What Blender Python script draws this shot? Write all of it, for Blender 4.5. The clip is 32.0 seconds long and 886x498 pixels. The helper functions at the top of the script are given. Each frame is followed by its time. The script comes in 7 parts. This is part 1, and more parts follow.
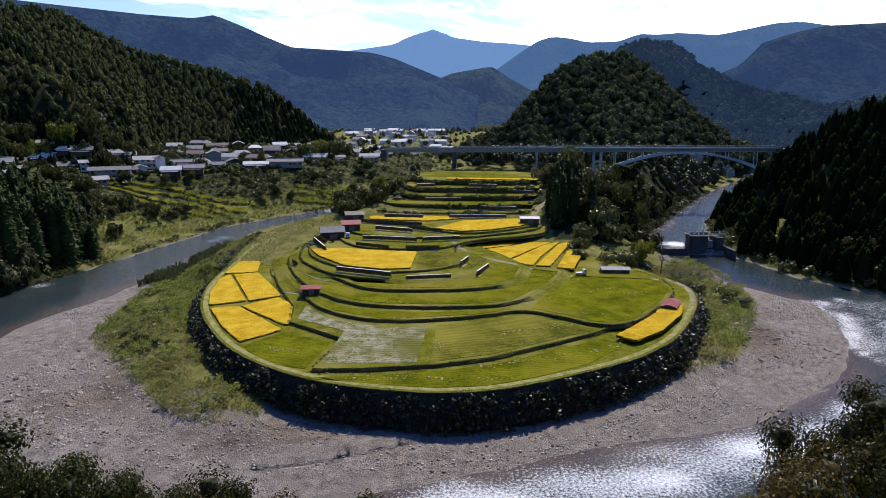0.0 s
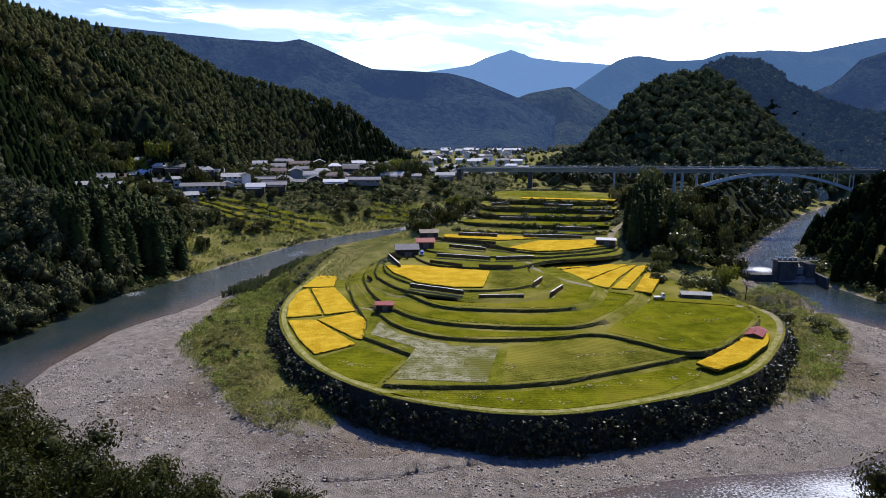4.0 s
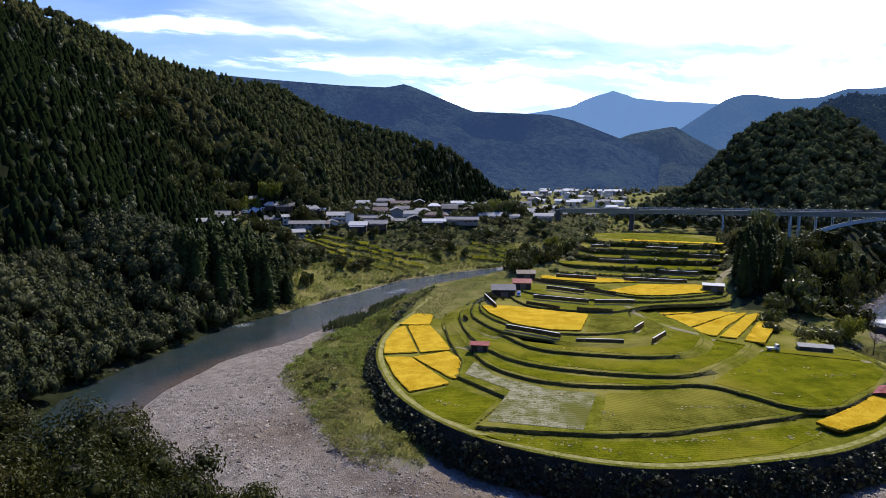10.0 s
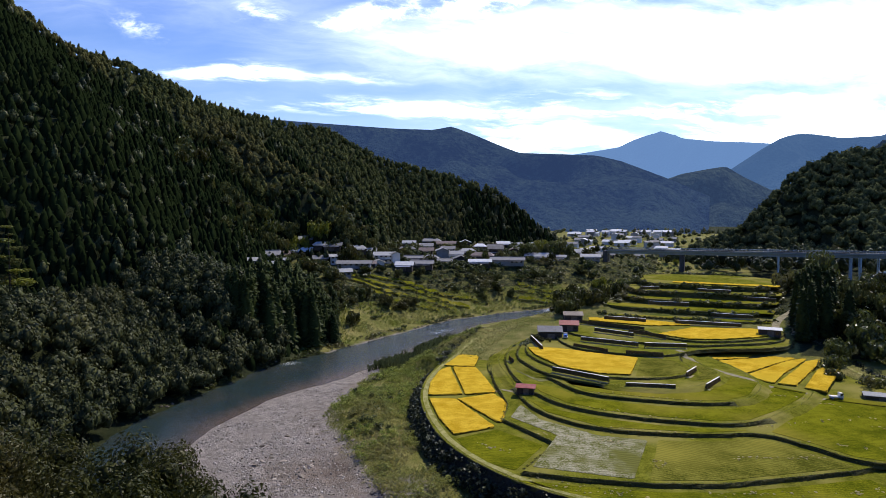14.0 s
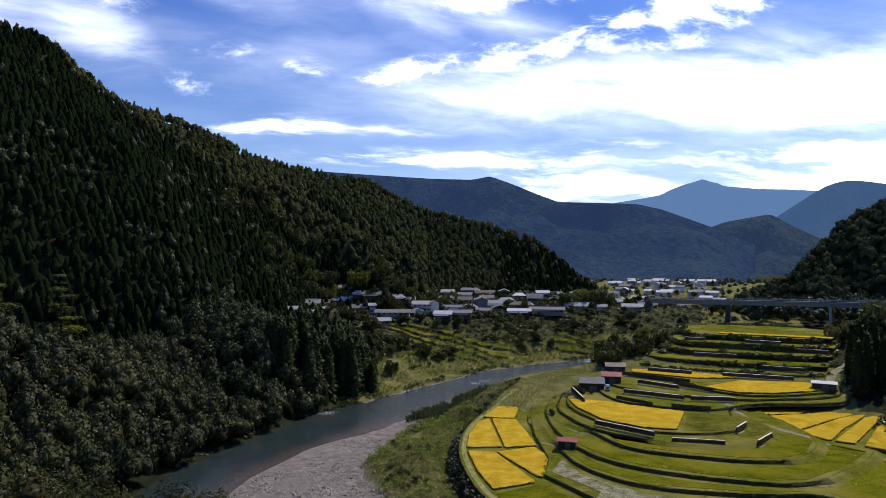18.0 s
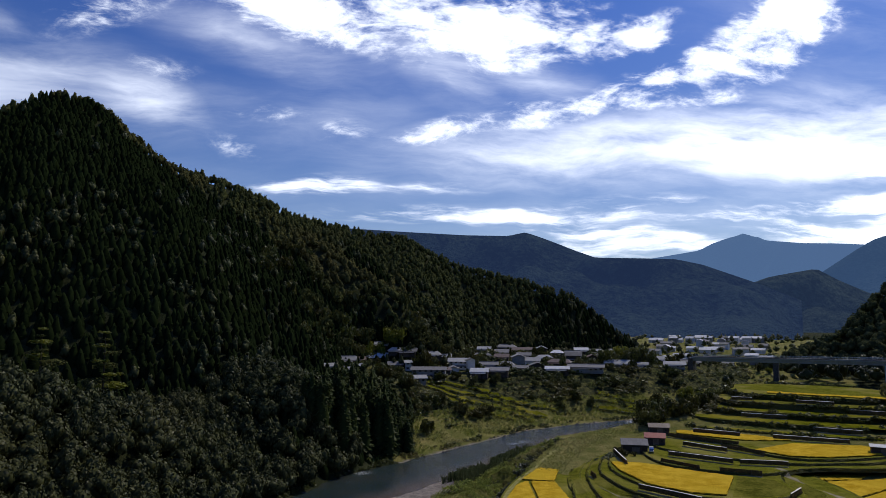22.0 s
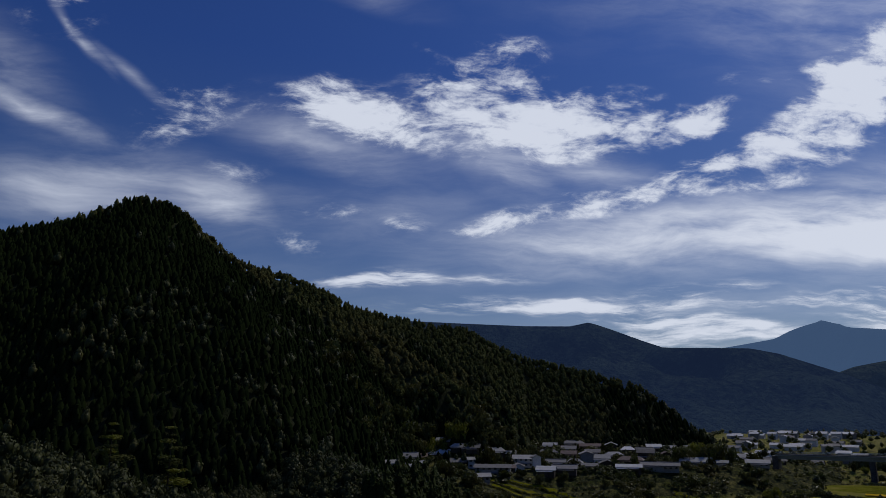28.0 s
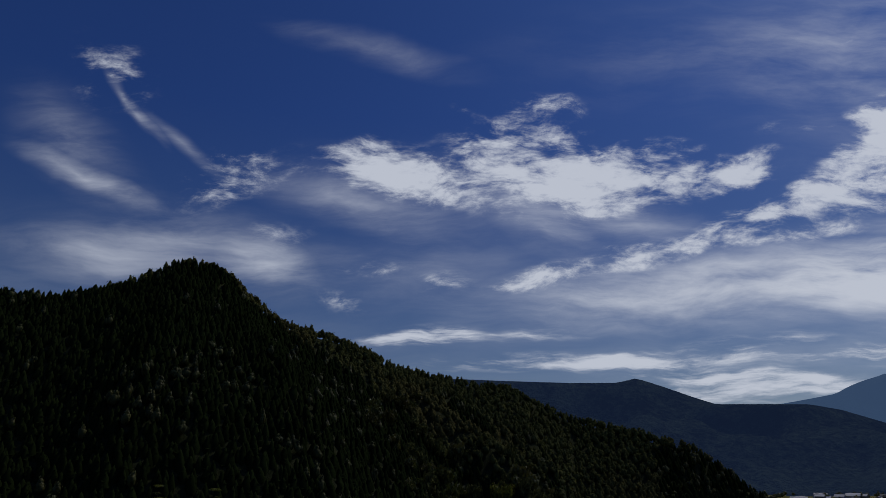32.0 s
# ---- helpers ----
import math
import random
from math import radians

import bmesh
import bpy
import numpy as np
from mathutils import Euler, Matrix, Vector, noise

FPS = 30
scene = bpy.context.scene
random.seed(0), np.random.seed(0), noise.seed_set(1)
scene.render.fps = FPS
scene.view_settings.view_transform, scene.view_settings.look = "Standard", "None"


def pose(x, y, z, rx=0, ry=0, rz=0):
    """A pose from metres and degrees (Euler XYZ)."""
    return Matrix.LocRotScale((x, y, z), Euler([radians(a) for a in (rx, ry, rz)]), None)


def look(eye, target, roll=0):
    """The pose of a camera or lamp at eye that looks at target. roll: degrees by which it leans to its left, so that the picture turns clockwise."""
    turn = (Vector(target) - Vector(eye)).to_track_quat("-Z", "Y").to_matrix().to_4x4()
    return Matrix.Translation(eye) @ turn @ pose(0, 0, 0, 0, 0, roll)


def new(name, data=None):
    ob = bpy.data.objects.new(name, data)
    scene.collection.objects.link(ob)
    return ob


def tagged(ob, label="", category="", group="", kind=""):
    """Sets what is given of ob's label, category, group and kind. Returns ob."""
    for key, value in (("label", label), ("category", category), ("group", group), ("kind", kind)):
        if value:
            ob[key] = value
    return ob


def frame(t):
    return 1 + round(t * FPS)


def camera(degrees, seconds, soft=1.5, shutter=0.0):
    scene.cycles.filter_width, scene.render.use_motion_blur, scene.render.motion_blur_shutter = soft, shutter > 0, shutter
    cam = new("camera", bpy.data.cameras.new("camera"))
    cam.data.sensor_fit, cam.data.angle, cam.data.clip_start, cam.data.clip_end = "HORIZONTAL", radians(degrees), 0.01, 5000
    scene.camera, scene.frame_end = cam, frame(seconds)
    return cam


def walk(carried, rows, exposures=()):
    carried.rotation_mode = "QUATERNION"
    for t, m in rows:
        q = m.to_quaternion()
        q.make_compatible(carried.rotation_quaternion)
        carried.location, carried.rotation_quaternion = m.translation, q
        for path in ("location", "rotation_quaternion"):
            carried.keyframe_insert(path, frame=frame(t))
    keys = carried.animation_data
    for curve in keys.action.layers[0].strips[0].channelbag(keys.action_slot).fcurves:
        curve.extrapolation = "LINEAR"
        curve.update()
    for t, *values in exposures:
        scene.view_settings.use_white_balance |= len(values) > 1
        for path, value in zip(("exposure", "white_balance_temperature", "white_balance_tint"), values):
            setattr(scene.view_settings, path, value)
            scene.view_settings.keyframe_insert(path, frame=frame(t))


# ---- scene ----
# ================= camera =================
EYE = (0.0, 0.0, 58.0)
cam = camera(68.27, 32.0, soft=0.65)
# seconds, yaw, pitch, roll
TURN = [(0, -0.00, -12.00, 0.05), (1, 1.64, -11.62, 0.06), (2, 3.36, -11.32, 0.08), (3, 5.10, -10.86, 0.08), (3.5, 5.86, -10.62, 0.09), (5.5, 8.50, -9.54, 0.10), (6, 9.18, -9.33, 0.10), (7, 10.64, -8.78, 0.10), (8, 12.15, -8.20, 0.10), (9, 13.82, -7.61, 0.10), (10, 15.13, -6.86, 0.10), (11, 16.12, -6.09, 0.09), (12, 17.22, -5.15, 0.09), (13, 18.23, -4.20, 0.08), (14, 19.15, -3.33, 0.07), (14.5, 19.49, -2.72, 0.07), (16.5, 21.30, -0.72, 0.04), (17, 21.81, -0.23, 0.03), (18, 22.54, 0.96, 0.02), (19, 23.50, 2.00, 0.00), (20, 24.25, 3.26, -0.01), (21, 24.91, 4.60, -0.03), (22, 25.68, 5.90, -0.05), (23, 26.55, 7.23, -0.07), (24, 27.31, 8.57, -0.10), (25, 28.12, 10.03, -0.12), (25.5, 28.64, 10.68, -0.13), (27.5, 30.48, 13.21, -0.18), (28, 30.99, 13.92, -0.20), (29, 31.97, 15.21, -0.22), (30, 32.86, 16.21, -0.25), (31, 33.79, 17.37, -0.28), (32, 34.65, 18.88, -0.31)]
# seconds, stops
EXPOSURE = [(0, 0.0), (6, 0.02), (9, 0.02), (13, -0.06), (17, -0.32), (19, -0.58), (21, -0.85), (23, -1.2), (25, -1.5), (28, -1.9), (30, -2.1), (32, -2.25)]
walk(cam, [(t, pose(*EYE, 90 + p, 0, y) @ pose(0, 0, 0, 0, 0, r)) for t, y, p, r in TURN], EXPOSURE)

# ================= sky and sun =================
SUN_EL, SUN_AZ = 53.0, 20.0   # azimuth clockwise from +y
world = bpy.data.worlds.new("world")
scene.world = world
world.use_nodes = True
wt = world.node_tree
wt.nodes.clear()


def nd(tree, kind, **sets):
    n = tree.nodes.new(kind)
    for k, val in sets.items():
        if k in n.inputs:
            n.inputs[k].default_value = val
    return n


sky = wt.nodes.new("ShaderNodeTexSky")
sky.sky_type = 'NISHITA'
sky.sun_disc = False
sky.sun_elevation, sky.sun_rotation = radians(SUN_EL), radians(SUN_AZ)
sky.altitude, sky.air_density, sky.dust_density, sky.ozone_density = 150, 1.0, 1.0, 1.5
SKY_STRENGTH, CLOUD = 0.125, 22.0
tint = wt.nodes.new("ShaderNodeMix")
tint.data_type, tint.blend_type = 'RGBA', 'MULTIPLY'
tint.inputs[0].default_value = 1.0
wt.links.new(sky.outputs[0], tint.inputs[6])
wtc = wt.nodes.new("ShaderNodeTexCoord")


def wmath(op, a, b=None, c=None):
    n = wt.nodes.new("ShaderNodeMath")
    n.operation = op
    for k, v in enumerate((a, b, c)):
        if v is None:
            continue
        if isinstance(v, (int, float)):
            n.inputs[k].default_value = v
        else:
            wt.links.new(v, n.inputs[k])
    return n.outputs[0]


def wdot(v):
    n = wt.nodes.new("ShaderNodeVectorMath")
    n.operation = 'DOT_PRODUCT'
    n.inputs[1].default_value = v
    wt.links.new(wtc.outputs["Generated"], n.inputs[0])
    return n.outputs["Value"]


# clear autumn air: pale at the horizon, deep blue above
hue = wt.nodes.new("ShaderNodeMix")
hue.data_type = 'RGBA'
hue.inputs[6].default_value, hue.inputs[7].default_value = (0.80, 0.98, 1.32, 1), (0.36, 0.66, 1.50, 1)
hmr = wt.nodes.new("ShaderNodeMapRange")
hmr.inputs["From Min"].default_value, hmr.inputs["From Max"].default_value = 0.05, 0.50
wt.links.new(wdot((0, 0, 1)), hmr.inputs["Value"])
wt.links.new(hmr.outputs[0], hue.inputs[0])
wt.links.new(hue.outputs[2], tint.inputs[7])
# the cloud layer is laid out on a plane that faces bearing -34.65, elevation 18.9
ca, ce = radians(-34.65), radians(18.9)
fwd = wdot((math.sin(ca) * math.cos(ce), math.cos(ca) * math.cos(ce), math.sin(ce)))
fwd = wmath('MAXIMUM', fwd, 0.12)
cu = wmath('DIVIDE', wdot((math.cos(ca), -math.sin(ca), 0)), fwd)
cv = wmath('DIVIDE', wdot((-math.sin(ca) * math.sin(ce), -math.cos(ca) * math.sin(ce), math.cos(ce))), fwd)
uv = wt.nodes.new("ShaderNodeCombineXYZ")
wt.links.new(cu, uv.inputs[0])
wt.links.new(cv, uv.inputs[1])


def wnoise(vec, scale, detail, rough, rot=0.0, sx=1.0, sy=1.0, distort=0.0):
    mp = wt.nodes.new("ShaderNodeMapping")
    mp.inputs["Rotation"].default_value = (0, 0, radians(rot))
    mp.inputs["Scale"].default_value = (sx, sy, 1)
    wt.links.new(vec, mp.inputs["Vector"])
    n = nd(wt, "ShaderNodeTexNoise", Scale=scale, Detail=detail, Roughness=rough, Distortion=distort)
    wt.links.new(mp.outputs[0], n.inputs["Vector"])
    return n


warp = wnoise(uv.outputs[0], 3.2, 4.0, 0.6)
wsub = wt.nodes.new("ShaderNodeVectorMath")
wsub.operation = 'MULTIPLY_ADD'
wt.links.new(warp.outputs["Color"], wsub.inputs[0])
wsub.inputs[1].default_value, wsub.inputs[2].default_value = (0.09, 0.06, 0), (-0.045, -0.03, 0)
wadd = wt.nodes.new("ShaderNodeVectorMath")
wt.links.new(uv.outputs[0], wadd.inputs[0])
wt.links.new(wsub.outputs[0], wadd.inputs[1])
wuv = wadd.outputs[0]
# cloud banks: centre u, v, half length, half width, tilt, density
MAIN = [(-0.090, 0.112, 0.126, 0.026, -12, 1.00), (-0.077, 0.125, 0.089, 0.034, -22, 1.00), (0.112, 0.112, 0.156, 0.051, -8, 1.40), (0.141, 0.183, 0.090, 0.034, 5, 0.90), (0.277, 0.107, 0.155, 0.041, 3, 1.30), (0.320, 0.133, 0.083, 0.030, 5, 1.00), (0.435, 0.110, 0.083, 0.022, 3, 1.10), (0.479, 0.117, 0.051, 0.022, 27, 1.20), (0.154, 0.221, 0.064, 0.012, -4, 0.70), (0.038, 0.213, 0.031, 0.008, -16, 0.50)]
MACKEREL = [(0.148, -0.050, 0.094, 0.014, 13, 1.00), (0.305, -0.014, 0.105, 0.016, 12, 1.10), (0.498, 0.044, 0.134, 0.023, 19, 1.30), (0.642, 0.110, 0.128, 0.040, 34, 1.40), (0.717, 0.176, 0.140, 0.054, 46, 1.40), (0.553, 0.015, 0.100, 0.011, 7, 0.90), (0.684, 0.186, 0.049, 0.018, 20, 1.00)]
PUFFS = [(-0.107, -0.028, 0.070, 0.014, -1, 0.85), (0.007, -0.053, 0.050, 0.013, 5, 1.00), (-0.144, -0.081, 0.072, 0.014, -8, 0.90), (0.647, 0.202, 0.044, 0.010, 6, 1.30), (0.510, 0.179, 0.033, 0.008, 13, 0.80), (0.570, 0.180, 0.029, 0.007, 4, 0.90), (0.620, 0.323, 0.017, 0.006, 14, 0.80), (-0.500, 0.267, 0.086, 0.040, -29, 0.95), (-0.315, 0.112, 0.108, 0.026, 17, 1.20), (-0.331, 0.148, 0.054, 0.012, -5, 0.70), (0.074, 0.004, 0.018, 0.005, 0, 0.80), (-0.244, 0.024, 0.111, 0.026, -19, 0.50), (0.253, -0.001, 0.024, 0.006, 3, 0.70)]
LOW = [(-0.047, -0.137, 0.076, 0.010, 8, 1.00), (-0.034, -0.137, 0.069, 0.009, 0, 0.80), (0.128, -0.170, 0.101, 0.009, 0, 1.00), (0.163, -0.181, 0.178, 0.006, 1, 0.90), (0.308, -0.172, 0.097, 0.008, 3, 0.90), (0.477, -0.157, 0.095, 0.014, 2, 1.00), (0.666, -0.162, 0.100, 0.009, 7, 1.00), (0.407, -0.201, 0.111, 0.012, -1, 1.20), (0.488, -0.221, 0.124, 0.016, -0, 1.30), (0.154, -0.133, 0.098, 0.006, 3, 0.60)]
EAST = [(0.943, -0.078, 0.103, 0.013, 5, 1.00), (1.008, -0.055, 0.117, 0.015, 10, 1.00), (0.943, -0.136, 0.213, 0.015, 3, 1.10), (1.063, -0.141, 0.212, 0.016, 2, 1.10), (1.012, -0.180, 0.352, 0.025, 1, 1.30), (1.508, -0.157, 0.342, 0.027, 2, 1.20), (1.596, -0.033, 0.343, 0.033, 5, 0.90)]
FAR_EAST = [(1.573, -0.144, 0.090, 0.014, 7, 1.20), (1.887, -0.088, 0.134, 0.014, 3, 1.20), (1.746, -0.062, 0.207, 0.016, 7, 0.90), (1.058, -0.188, 0.141, 0.027, 2, 1.20), (1.439, -0.144, 0.187, 0.020, -3, 0.60)]
VEIL = [(0.219, -0.080, 0.217, 0.040, 9, 0.60), (0.484, -0.064, 0.311, 0.044, 4, 0.72), (0.707, -0.039, 0.279, 0.053, 1, 0.60), (-0.171, 0.086, 0.163, 0.030, -16, 0.50), (0.065, 0.075, 0.299, 0.060, -6, 0.50), (0.152, 0.024, 0.100, 0.026, -28, 0.40), (0.291, 0.033, 0.184, 0.035, -13, 0.45), (-0.383, 0.012, 0.221, 0.051, -8, 0.50), (-0.265, -0.030, 0.072, 0.034, -27, 0.50), (-0.531, -0.010, 0.139, 0.034, -7, 0.45), (-0.549, 0.116, 0.122, 0.014, -24, 0.55), (-0.568, 0.175, 0.143, 0.050, -41, 0.50), (-0.400, 0.170, 0.100, 0.010, -40, 0.55), (-0.106, 0.302, 0.170, 0.020, -14, 0.50), (0.387, 0.300, 0.338, 0.077, 5, 0.34), (0.80, 0.30, 0.36, 0.16, 14, 0.60), (-0.47, 0.225, 0.090, 0.007, -52, 0.55), (-0.017, -0.033, 0.190, 0.043, -1, 0.35)]
VEIL_EAST = [(1.073, -0.004, 0.522, 0.073, 3, 1.00), (0.732, -0.064, 0.192, 0.024, 0, 0.90)]
VEIL_FAR = [(2.079, -0.050, 1.422, 0.100, 4, 0.60)]


def bank_sum(rows):
    """Adds up soft ellipses."""
    tot = None
    for u0, v0, l_, w_, ang, dens in rows:
        mp = wt.nodes.new("ShaderNodeMapping")
        mp.vector_type = 'TEXTURE'
        mp.inputs["Location"].default_value = (u0, v0, 0)
        mp.inputs["Rotation"].default_value = (0, 0, radians(ang))
        mp.inputs["Scale"].default_value = (l_ * 1.25, w_ * 1.7, 1)
        wt.links.new(wuv, mp.inputs["Vector"])
        gr = wt.nodes.new("ShaderNodeTexGradient")
        gr.gradient_type = 'SPHERICAL'
        wt.links.new(mp.outputs[0], gr.inputs["Vector"])
        tot = wmath('MULTIPLY', gr.outputs["Fac"], dens) if tot is None else wmath('MULTIPLY_ADD', gr.outputs["Fac"], dens, tot)
    return wmath('MINIMUM', tot, 1.5)


lumpy = bank_sum(MAIN + MACKEREL + [(u0, v0, l_ * 1.15, w_ * 1.2, ang, dens * 0.62) for u0, v0, l_, w_, ang, dens in PUFFS])
streaky = bank_sum([(u0, v0, l_ * 1.5, w_ * 1.15, ang, dens * 0.8) for u0, v0, l_, w_, ang, dens in LOW] + EAST + FAR_EAST)
silky = bank_sum(VEIL + VEIL_EAST + VEIL_FAR)
fib_east = wnoise(wuv, 3.4, 12.0, 0.62, 10, 1.0, 5.0, 0.25)
fib_west = wnoise(wuv, 3.4, 12.0, 0.62, -24, 1.0, 5.0, 0.35)
puff = wnoise(wuv, 9.0, 13.0, 0.68, 9, 1.0, 2.6, 0.2)
streak = wnoise(wuv, 4.0, 12.0, 0.66, 2, 1.0, 7.5, 0.2)
fleck = wnoise(wuv, 40.0, 6.0, 0.6, 14, 1.0, 1.7, 0.3)
veil = wnoise(uv.outputs[0], 1.3, 8.0, 0.55, -20, 1.0, 2.6, 0.6)


def wstretch(v, lo, hi, a=0.0, b=1.0, smooth=False):
    n = wt.nodes.new("ShaderNodeMapRange")
    n.interpolation_type = 'SMOOTHSTEP' if smooth else 'LINEAR'
    n.inputs["From Min"].default_value, n.inputs["From Max"].default_value = lo, hi
    n.inputs["To Min"].default_value, n.inputs["To Max"].default_value = a, b
    wt.links.new(v, n.inputs["Value"])
    return n.outputs[0]


def torn(banks, noise, lo, hi, solid=1.3, rag=1.0):
    """Cloud banks with ragged edges: noise eats into them from the rim."""
    reach = wmath('MINIMUM', wmath('MULTIPLY', banks, 2.2), 1.0)
    bite = wmath('MULTIPLY', wstretch(noise.outputs["Fac"], 0.32, 0.68, -rag, rag), reach)
    return wstretch(wmath('MULTIPLY_ADD', banks, solid, bite), lo, hi, smooth=True)


side = wstretch(cu, -0.15, 0.30, smooth=True)
fib = wmath('ADD', wmath('MULTIPLY', fib_east.outputs["Fac"], side), wmath('MULTIPLY', fib_west.outputs["Fac"], wmath('SUBTRACT', 1.0, side)))
fibc, veilc, fleckc = wstretch(fib, 0.32, 0.70), wstretch(veil.outputs["Fac"], 0.45, 0.75), wstretch(fleck.outputs["Fac"], 0.35, 0.65, 0.80, 1.0)
lump = wmath('MULTIPLY', torn(lumpy, puff, 0.10, 1.95, 1.0, 1.05), fleckc)
thin = torn(streaky, streak, 0.05, 1.85, 1.0, 1.05)
silk = wmath('MULTIPLY', silky, wmath('MULTIPLY_ADD', fibc, 0.85, 0.28))
silk = wmath('MULTIPLY_ADD', wmath('MULTIPLY', veilc, fibc), 0.17, silk)
silk = wmath('ADD', silk, wmath('MULTIPLY', wstretch(wdot((0, 0, 1)), 0.0, 0.40, 0.34, 0.0), wmath('MULTIPLY_ADD', fibc, 0.5, 0.65)))
raw = wmath('MULTIPLY_ADD', silk, 0.78, wmath('MAXIMUM', lump, thin))
cmask = wt.nodes.new("ShaderNodeMapRange")
cmask.interpolation_type = 'SMOOTHSTEP'
cmask.inputs["From Min"].default_value, cmask.inputs["From Max"].default_value = 0.02, 0.95
cmask.inputs["To Max"].default_value = 0.92
wt.links.new(raw, cmask.inputs["Value"])
cm = wt.nodes.new("ShaderNodeMix")
cm.data_type = 'RGBA'
wt.links.new(cmask.outputs[0], cm.inputs[0])
wt.links.new(tint.outputs[2], cm.inputs[6])
cm.inputs[7].default_value = (CLOUD * 0.92, CLOUD * 0.98, CLOUD * 1.12, 1)
bg = nd(wt, "ShaderNodeBackground", Strength=SKY_STRENGTH)
wout = wt.nodes.new("ShaderNodeOutputWorld")
wt.links.new(cm.outputs[2], bg.inputs["Color"])
wt.links.new(bg.outputs[0], wout.inputs["Surface"])

sun = new("sun", bpy.data.lights.new("sun", 'SUN'))
sun.data.energy, sun.data.angle, sun.data.color = 5.0, radians(0.53), (1.0, 0.92, 0.79)
se, sa = radians(SUN_EL), radians(SUN_AZ)
SUN_DIR = Vector((math.sin(sa) * math.cos(se), math.cos(sa) * math.cos(se), math.sin(se)))
sun.matrix_world = look(SUN_DIR * 200, (0, 0, 0))

# ================= materials =================


def mat(name, c1, c2, scale=1.0, rough=0.8, c3=None, fine=8.0, bump=0.3, dist=0.1, metal=0.0, island=0.0, spec=0.3, rand=0.0, extra=None, con=0.24):
    """Two-scale noise between c1 and c2, c3 in large patches; scale is in cycles per metre."""
    m = bpy.data.materials.new(name)
    m.use_nodes = True
    t = m.node_tree
    b = t.nodes["Principled BSDF"]
    tc = t.nodes.new("ShaderNodeTexCoord")
    geo = t.nodes.new("ShaderNodeNewGeometry")
    n1 = nd(t, "ShaderNodeTexNoise", Scale=scale, Detail=6.0, Roughness=0.65)
    n2 = nd(t, "ShaderNodeTexNoise", Scale=scale * fine, Detail=4.0, Roughness=0.7)
    t.links.new(geo.outputs["Position"], n1.inputs["Vector"])
    t.links.new(geo.outputs["Position"], n2.inputs["Vector"])
    add = nd(t, "ShaderNodeMath")
    add.operation = 'ADD'
    t.links.new(n1.outputs["Fac"], add.inputs[0])
    t.links.new(n2.outputs["Fac"], add.inputs[1])
    val = add.outputs[0]
    if island:
        ma = nd(t, "ShaderNodeMath")
        ma.operation = 'MULTIPLY_ADD'
        t.links.new(geo.outputs["Random Per Island"], ma.inputs[0])
        ma.inputs[1].default_value = island
        t.links.new(val, ma.inputs[2])
        val = ma.outputs[0]
    if rand:
        oi = t.nodes.new("ShaderNodeObjectInfo")
        ma = nd(t, "ShaderNodeMath")
        ma.operation = 'MULTIPLY_ADD'
        t.links.new(oi.outputs["Random"], ma.inputs[0])
        ma.inputs[1].default_value = rand
        t.links.new(val, ma.inputs[2])
        val = ma.outputs[0]
    mr = nd(t, "ShaderNodeMapRange")
    off = (island + rand) * 0.5
    mr.inputs["From Min"].default_value, mr.inputs["From Max"].default_value = 1 - con + off * 0.4, 1 + con + off * 1.6
    t.links.new(val, mr.inputs["Value"])
    mix = t.nodes.new("ShaderNodeMix")
    mix.data_type = 'RGBA'
    mix.inputs[6].default_value, mix.inputs[7].default_value = (*c1, 1), (*c2, 1)
    t.links.new(mr.outputs[0], mix.inputs[0])
    col = mix.outputs[2]
    if c3:
        n3 = nd(t, "ShaderNodeTexNoise", Scale=scale * 0.22, Detail=3.0)
        t.links.new(geo.outputs["Position"], n3.inputs["Vector"])
        mr3 = nd(t, "ShaderNodeMapRange")
        mr3.inputs["From Min"].default_value, mr3.inputs["From Max"].default_value = 0.48, 0.68
        t.links.new(n3.outputs["Fac"], mr3.inputs["Value"])
        mix3 = t.nodes.new("ShaderNodeMix")
        mix3.data_type = 'RGBA'
        t.links.new(mr3.outputs[0], mix3.inputs[0])
        t.links.new(col, mix3.inputs[6])
        mix3.inputs[7].default_value = (*c3, 1)
        col = mix3.outputs[2]
    t.links.new(col, b.inputs["Base Color"])
    b.inputs["Roughness"].default_value, b.inputs["Metallic"].default_value = rough, metal
    b.inputs["Specular IOR Level"].default_value = spec
    if bump:
        bp = nd(t, "ShaderNodeBump", Strength=bump, Distance=dist)
        t.links.new(add.outputs[0], bp.inputs["Height"])
        t.links.new(bp.outputs[0], b.inputs["Normal"])
    if extra:
        extra(t, b, geo, col)
    return m


def leafy(name, c1, c2, c3=None, scale=0.15, island=0.9, rough=0.42, glow=0.35, rand=0.0, gloss=0.30):
    """Foliage: a leaf material that lets some light through."""
    m = mat(name, c1, c2, scale, rough, c3, fine=9, bump=0, island=island, spec=gloss, rand=rand)
    t = m.node_tree
    b = t.nodes["Principled BSDF"]
    tr = t.nodes.new("ShaderNodeBsdfTranslucent")
    ms = t.nodes.new("ShaderNodeMixShader")
    out = t.nodes["Material Output"]
    ms.inputs[0].default_value = glow
    src = b.inputs["Base Color"].links[0].from_socket
    t.links.new(src, tr.inputs["Color"])
    t.links.new(b.outputs[0], ms.inputs[1])
    t.links.new(tr.outputs[0], ms.inputs[2])
    t.links.new(ms.outputs[0], out.inputs["Surface"])
    return m


